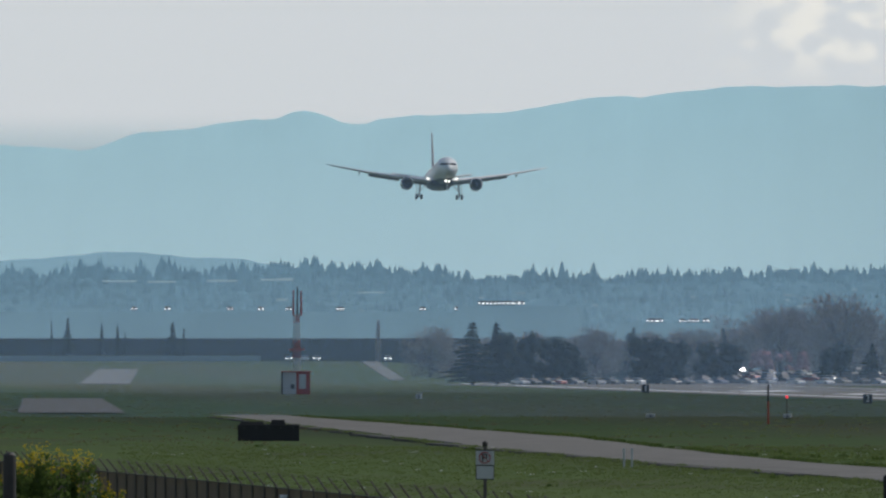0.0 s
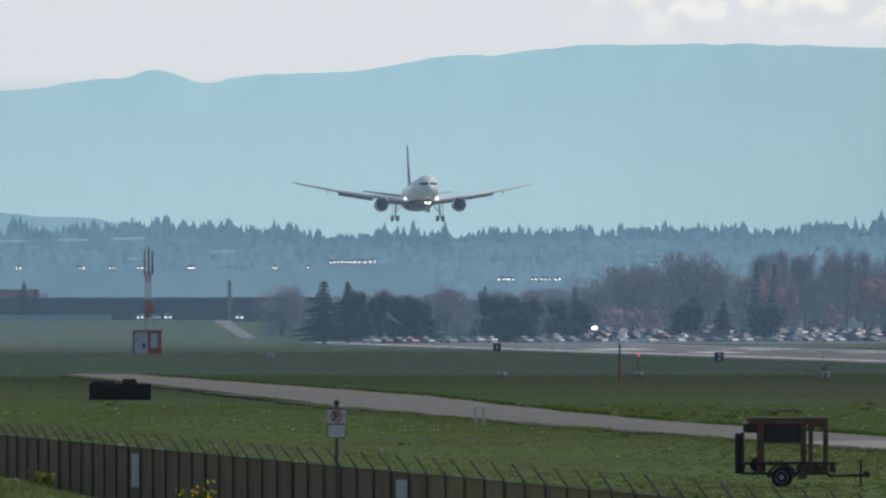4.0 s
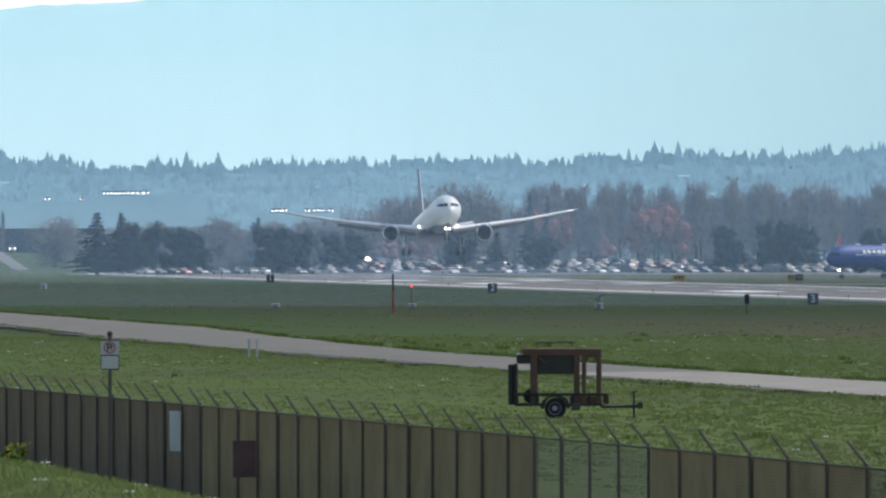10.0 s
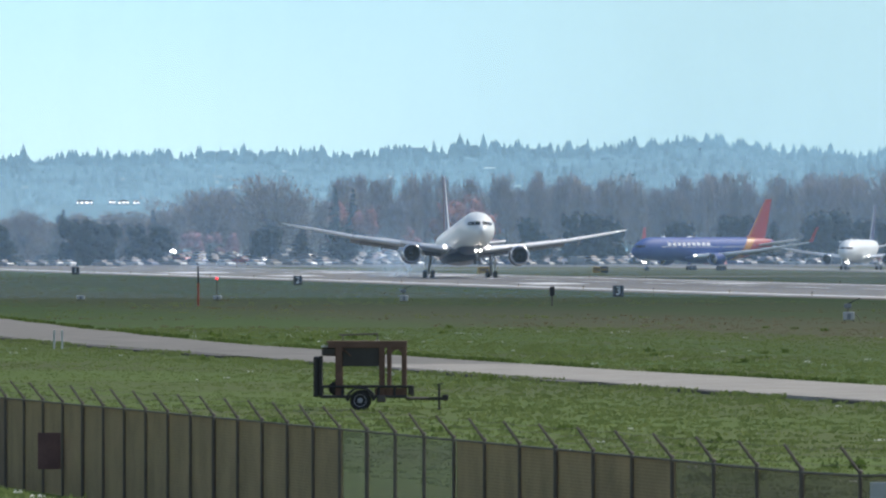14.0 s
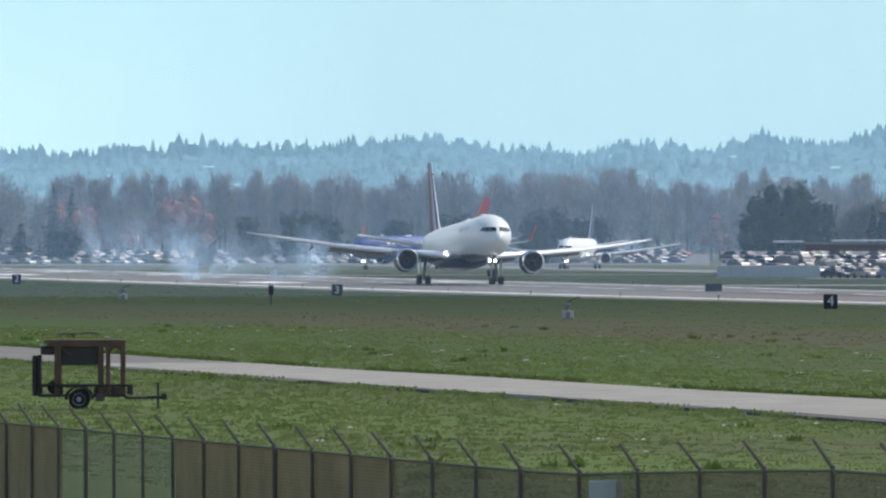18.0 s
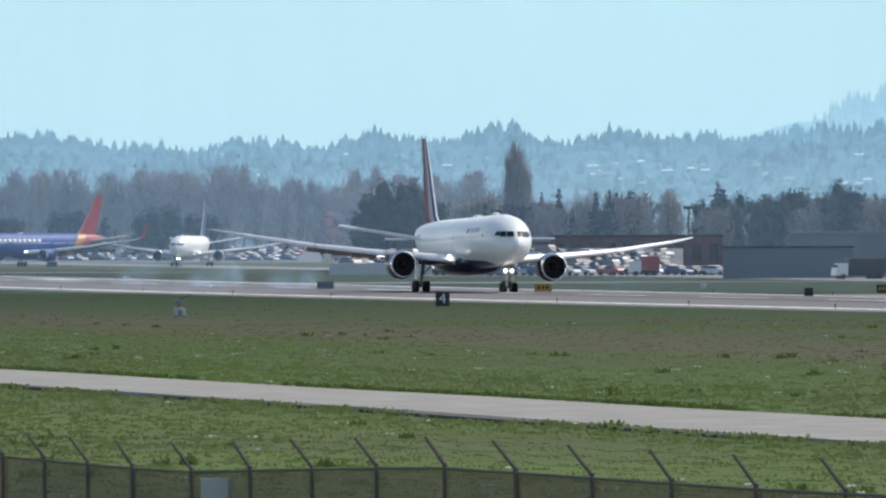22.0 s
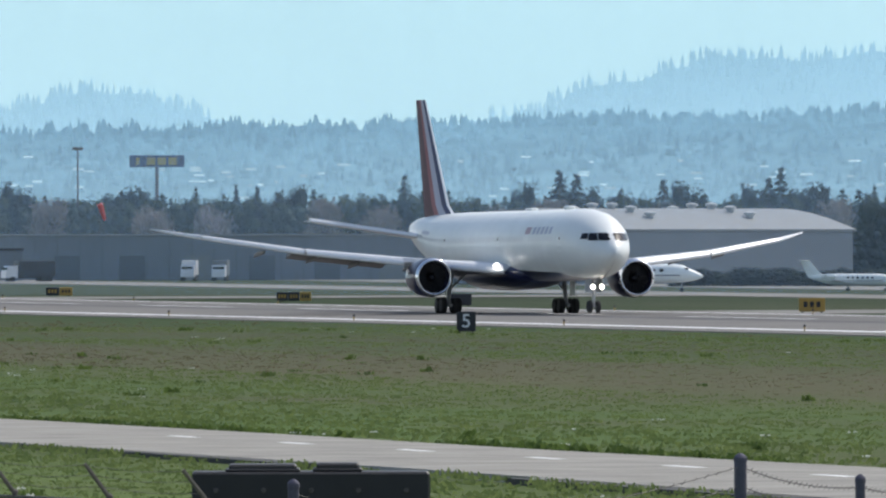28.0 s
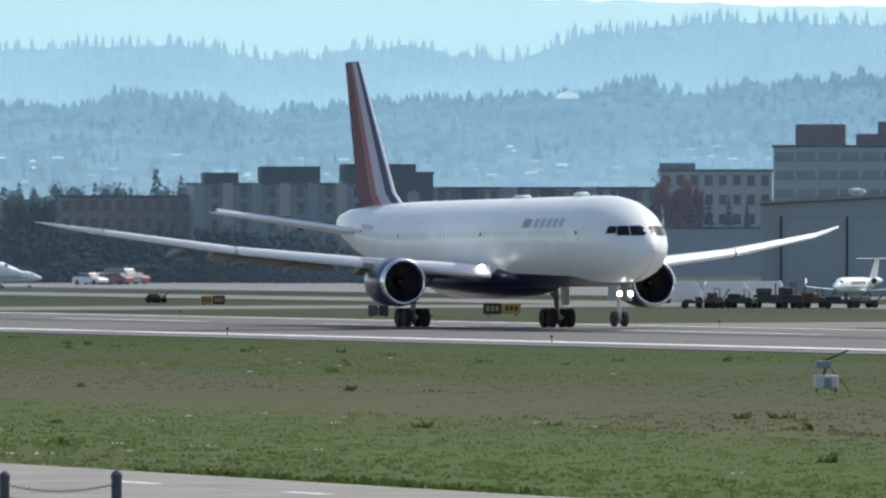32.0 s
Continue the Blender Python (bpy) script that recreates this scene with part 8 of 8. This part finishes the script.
def puff(r, seed):
    """A loose swarm of thin soft flakes, thick in the middle."""
    random.seed(seed)
    s, uvs = Shape(), []
    rim = [(math.cos(6.2832 * k / 10), math.sin(6.2832 * k / 10)) for k in range(10)]
    for i in range(2):
        c = Vector((random.gauss(0, 0.30), random.gauss(0, 0.6), random.gauss(0, 0.22))) * r
        u = Vector((random.gauss(0.1, 0.3), 1.0, random.gauss(0, 0.25))).normalized()
        w = u.orthogonal().normalized() * r * random.uniform(0.8, 1.25)
        q = u.cross(w)
        n = len(s.v)
        s.add([c] + [c + w * a + q * b for a, b in rim], [(0, k + 1, (k + 1) % 10 + 1) for k in range(10)])
        uvs.append(n)
    me = s.mesh("smoke_puff", M_SMOKE)
    layer = me.uv_layers.new(name="flake")
    centres = set(uvs)
    for lp in me.loops:
        k = lp.vertex_index
        layer.data[lp.index].uv = (0.0, 0.0) if k in centres else (1.0, 0.0)
    ob = tagged(new("smoke_puff", me), "thin bluish puff of tyre smoke over the runway", "smoke", "tyre smoke")
    ob.visible_shadow = False
    return ob


random.seed(77)
PUFFS = []
for i in range(7):
    te = 13.5 + 2.9 * i / 7
    y = 1938 - (te - 13.5) * 76
    PUFFS.append((puff(random.uniform(4.5, 7.0), i), te, RC + (-5.5, 4.0)[i % 2] + random.uniform(-2, 2), y + random.uniform(-6, 6), random.uniform(2.5, 6.5)))
for i in range(5):
    te = 19.4 + 1.8 * i / 5
    y = 1516 - (te - 19.5) * 70
    PUFFS.append((puff(random.uniform(1.6, 2.6), 40 + i), te, RC + (-3.0, 4.0)[i % 2], y + 12, random.uniform(0.8, 2.0)))
for ob, te, x, y, top in PUFFS:
    g0 = rise(y)
    FLYING.append((ob, [(0.0, (x, y, g0 - 14)), (te - 0.15, (x, y, g0 - 14)), (te + 0.2, (x, y, g0 + 0.4)), (te + 2.0, (x - 1.5, y - 3, g0 + top * 0.6, 0, 0, 20)), (te + 5.0, (x - 4, y - 8, g0 + top, 0, 0, 45)), (32.0 if te < 26 else te + 6, (x - 14, y - 25, g0 + top * 1.6, 0, 0, 80))]))
# ---------- what moves ----------
def motions():
    # seconds, distance east along the runway, height of the main wheels, nose-up, bank, crab
    LANDING = [
        (0.0, 2973.91, 44.01, 3.15, 0.79, -0.71), (0.5, 2932.03, 41.93, 2.99, 0.87, -0.69), (1.0, 2893.15, 39.77, 2.83, 0.95, -0.66), (1.5, 2852.87, 37.55, 2.68, 1.03, -0.64),
        (2.0, 2811.5, 35.68, 2.52, 0.24, -0.62), (2.5, 2767.85, 33.32, 2.54, -0.25, -0.65), (3.0, 2728.71, 31.09, 2.55, -0.75, -0.69), (3.5, 2690.67, 28.99, 2.57, -0.15, -0.71),
        (5.5, 2540.77, 21.26, 2.55, 0.37, -1.35), (6.0, 2505.39, 19.32, 2.55, 3.63, -1.51), (6.5, 2468.77, 17.45, 2.72, 2.37, -1.38), (7.0, 2429.25, 15.51, 2.9, 1.12, -1.25),
        (7.5, 2388.64, 13.64, 3.07, -0.33, -1.11), (8.0, 2349.12, 11.81, 3.28, -1.78, -0.97), (8.5, 2310.17, 9.87, 3.75, -1.16, -1.1), (9.0, 2272.02, 8.43, 4.22, -0.55, -1.21),
        (9.5, 2234.67, 7.08, 4.4, -0.52, -1.2), (10.0, 2198.12, 5.86, 4.58, -0.47, -1.18), (10.5, 2161.58, 4.87, 4.9, 0.51, -1.36), (11.0, 2124.05, 4.08, 5.22, 1.51, -1.53),
        (11.5, 2086.41, 3.4, 5.82, 0.82, -1.66), (12.0, 2048.77, 2.47, 6.42, 0.14, -1.79), (12.5, 2011.42, 1.98, 6.09, 0.38, -1.66), (13.0, 1975.66, 1.6, 5.75, 0.62, -1.53),
        (13.5, 1937.61, 1.18, 5.16, 0.89, -1.61), (14.0, 1900.26, 1.13, 4.07, 1.14, -1.69), (14.5, 1862.19, 1.01, 3.88, 1.25, -1.74), (16.5, 1719.29, 0.56, 3.98, 1.41, -1.76),
        (17.0, 1687.06, 0.55, 3.68, 1.29, -1.05), (17.5, 1654.13, 0.54, 3.1, 1.16, -0.34), (18.0, 1620.2, 0.53, 2.51, 1.03, 0.1), (18.5, 1587.04, 0.48, 2.39, 1.0, 0.35),
        (19.0, 1552.89, 0.44, 1.42, 0.96, 0.58), (19.5, 1516.34, 0.41, 1.39, 1.0, 0.31), (20.0, 1480.39, 0.37, 1.36, 1.04, 0.05), (20.5, 1444.82, 0.35, 1.24, 1.05, -0.26),
        (21.0, 1408.46, 0.32, 1.11, 1.05, -0.58), (21.5, 1375.0, 0.3, 0.99, 1.05, -0.56), (22.0, 1341.63, 0.29, 0.87, 1.06, -0.55), (22.5, 1308.77, 0.28, 0.86, 0.95, -0.35),
        (23.0, 1276.31, 0.27, 0.84, 0.85, -0.16), (23.5, 1243.65, 0.26, 0.82, 0.74, -0.07), (24.0, 1211.69, 0.25, 0.8, 0.64, 0.03), (24.5, 1179.59, 0.26, 0.72, 0.58, 0.12),
        (26.5, 1055.46, 0.28, 0.37, 0.35, 0.49), (27.0, 1024.86, 0.3, 0.28, 0.29, 0.54), (27.5, 995.12, 0.3, 0.31, 0.27, 0.52), (28.0, 965.79, 0.29, 0.33, 0.25, 0.5),
        (28.5, 937.06, 0.28, 0.35, 0.22, 0.48), (29.0, 909.12, 0.28, 0.37, 0.21, 0.46), (29.5, 881.99, 0.28, 0.4, 0.18, 0.44), (30.0, 855.26, 0.28, 0.42, 0.17, 0.42),
        (30.5, 829.16, 0.29, 0.42, 0.19, 0.39), (31.0, 805.56, 0.29, 0.42, 0.2, 0.35), (31.5, 780.86, 0.3, 0.43, 0.23, 0.32), (32.0, 756.76, 0.31, 0.43, 0.25, 0.29),
    ]
    walk(airliner_landing, [(t, pose(RC, y, z, -up, lean, crab)) for t, y, z, up, lean, crab in LANDING])
    # the wings bend up in flight and settle once the wheels carry the weight
    for ob, sd in WINGS:
        walk(ob, [(t, pose(0, 0, 3.3) @ pose(0, 0, 0, 0, -sd * bend, 0) @ pose(0, 0, -3.3)) for t, bend in ((0.0, 3.1), (6.0, 3.5), (10.0, 3.1), (12.5, 3.9), (14.0, 3.2), (16.5, 1.2), (18.0, 0.0), (20.0, -0.4), (32.0, -0.5))])
    # the main gear hangs long in flight and is pressed in on touchdown
    for ob in GEAR:
        walk(ob, [(t, pose(0, 0, -drop)) for t, drop in ((0.0, 0.40), (13.4, 0.40), (14.2, 0.25), (16.5, 0.0), (32.0, 0.0))])
    rows = []
    for t, p in ((0.0, 5253), (20.0, 5253), (22.0, 5407), (26.5, 5753), (29.0, 5945), (32.0, 6176)):
        x, y = spot(p, 1430)
        rows.append((t, pose(x, y, 0.10 + rise(y), 0, 0, 90 - math.degrees(p / 23000))))
    walk(business_jet, rows)
    for ob, rows in FLYING:
        walk(ob, [(t, pose(*p)) for t, p in rows])


motions()
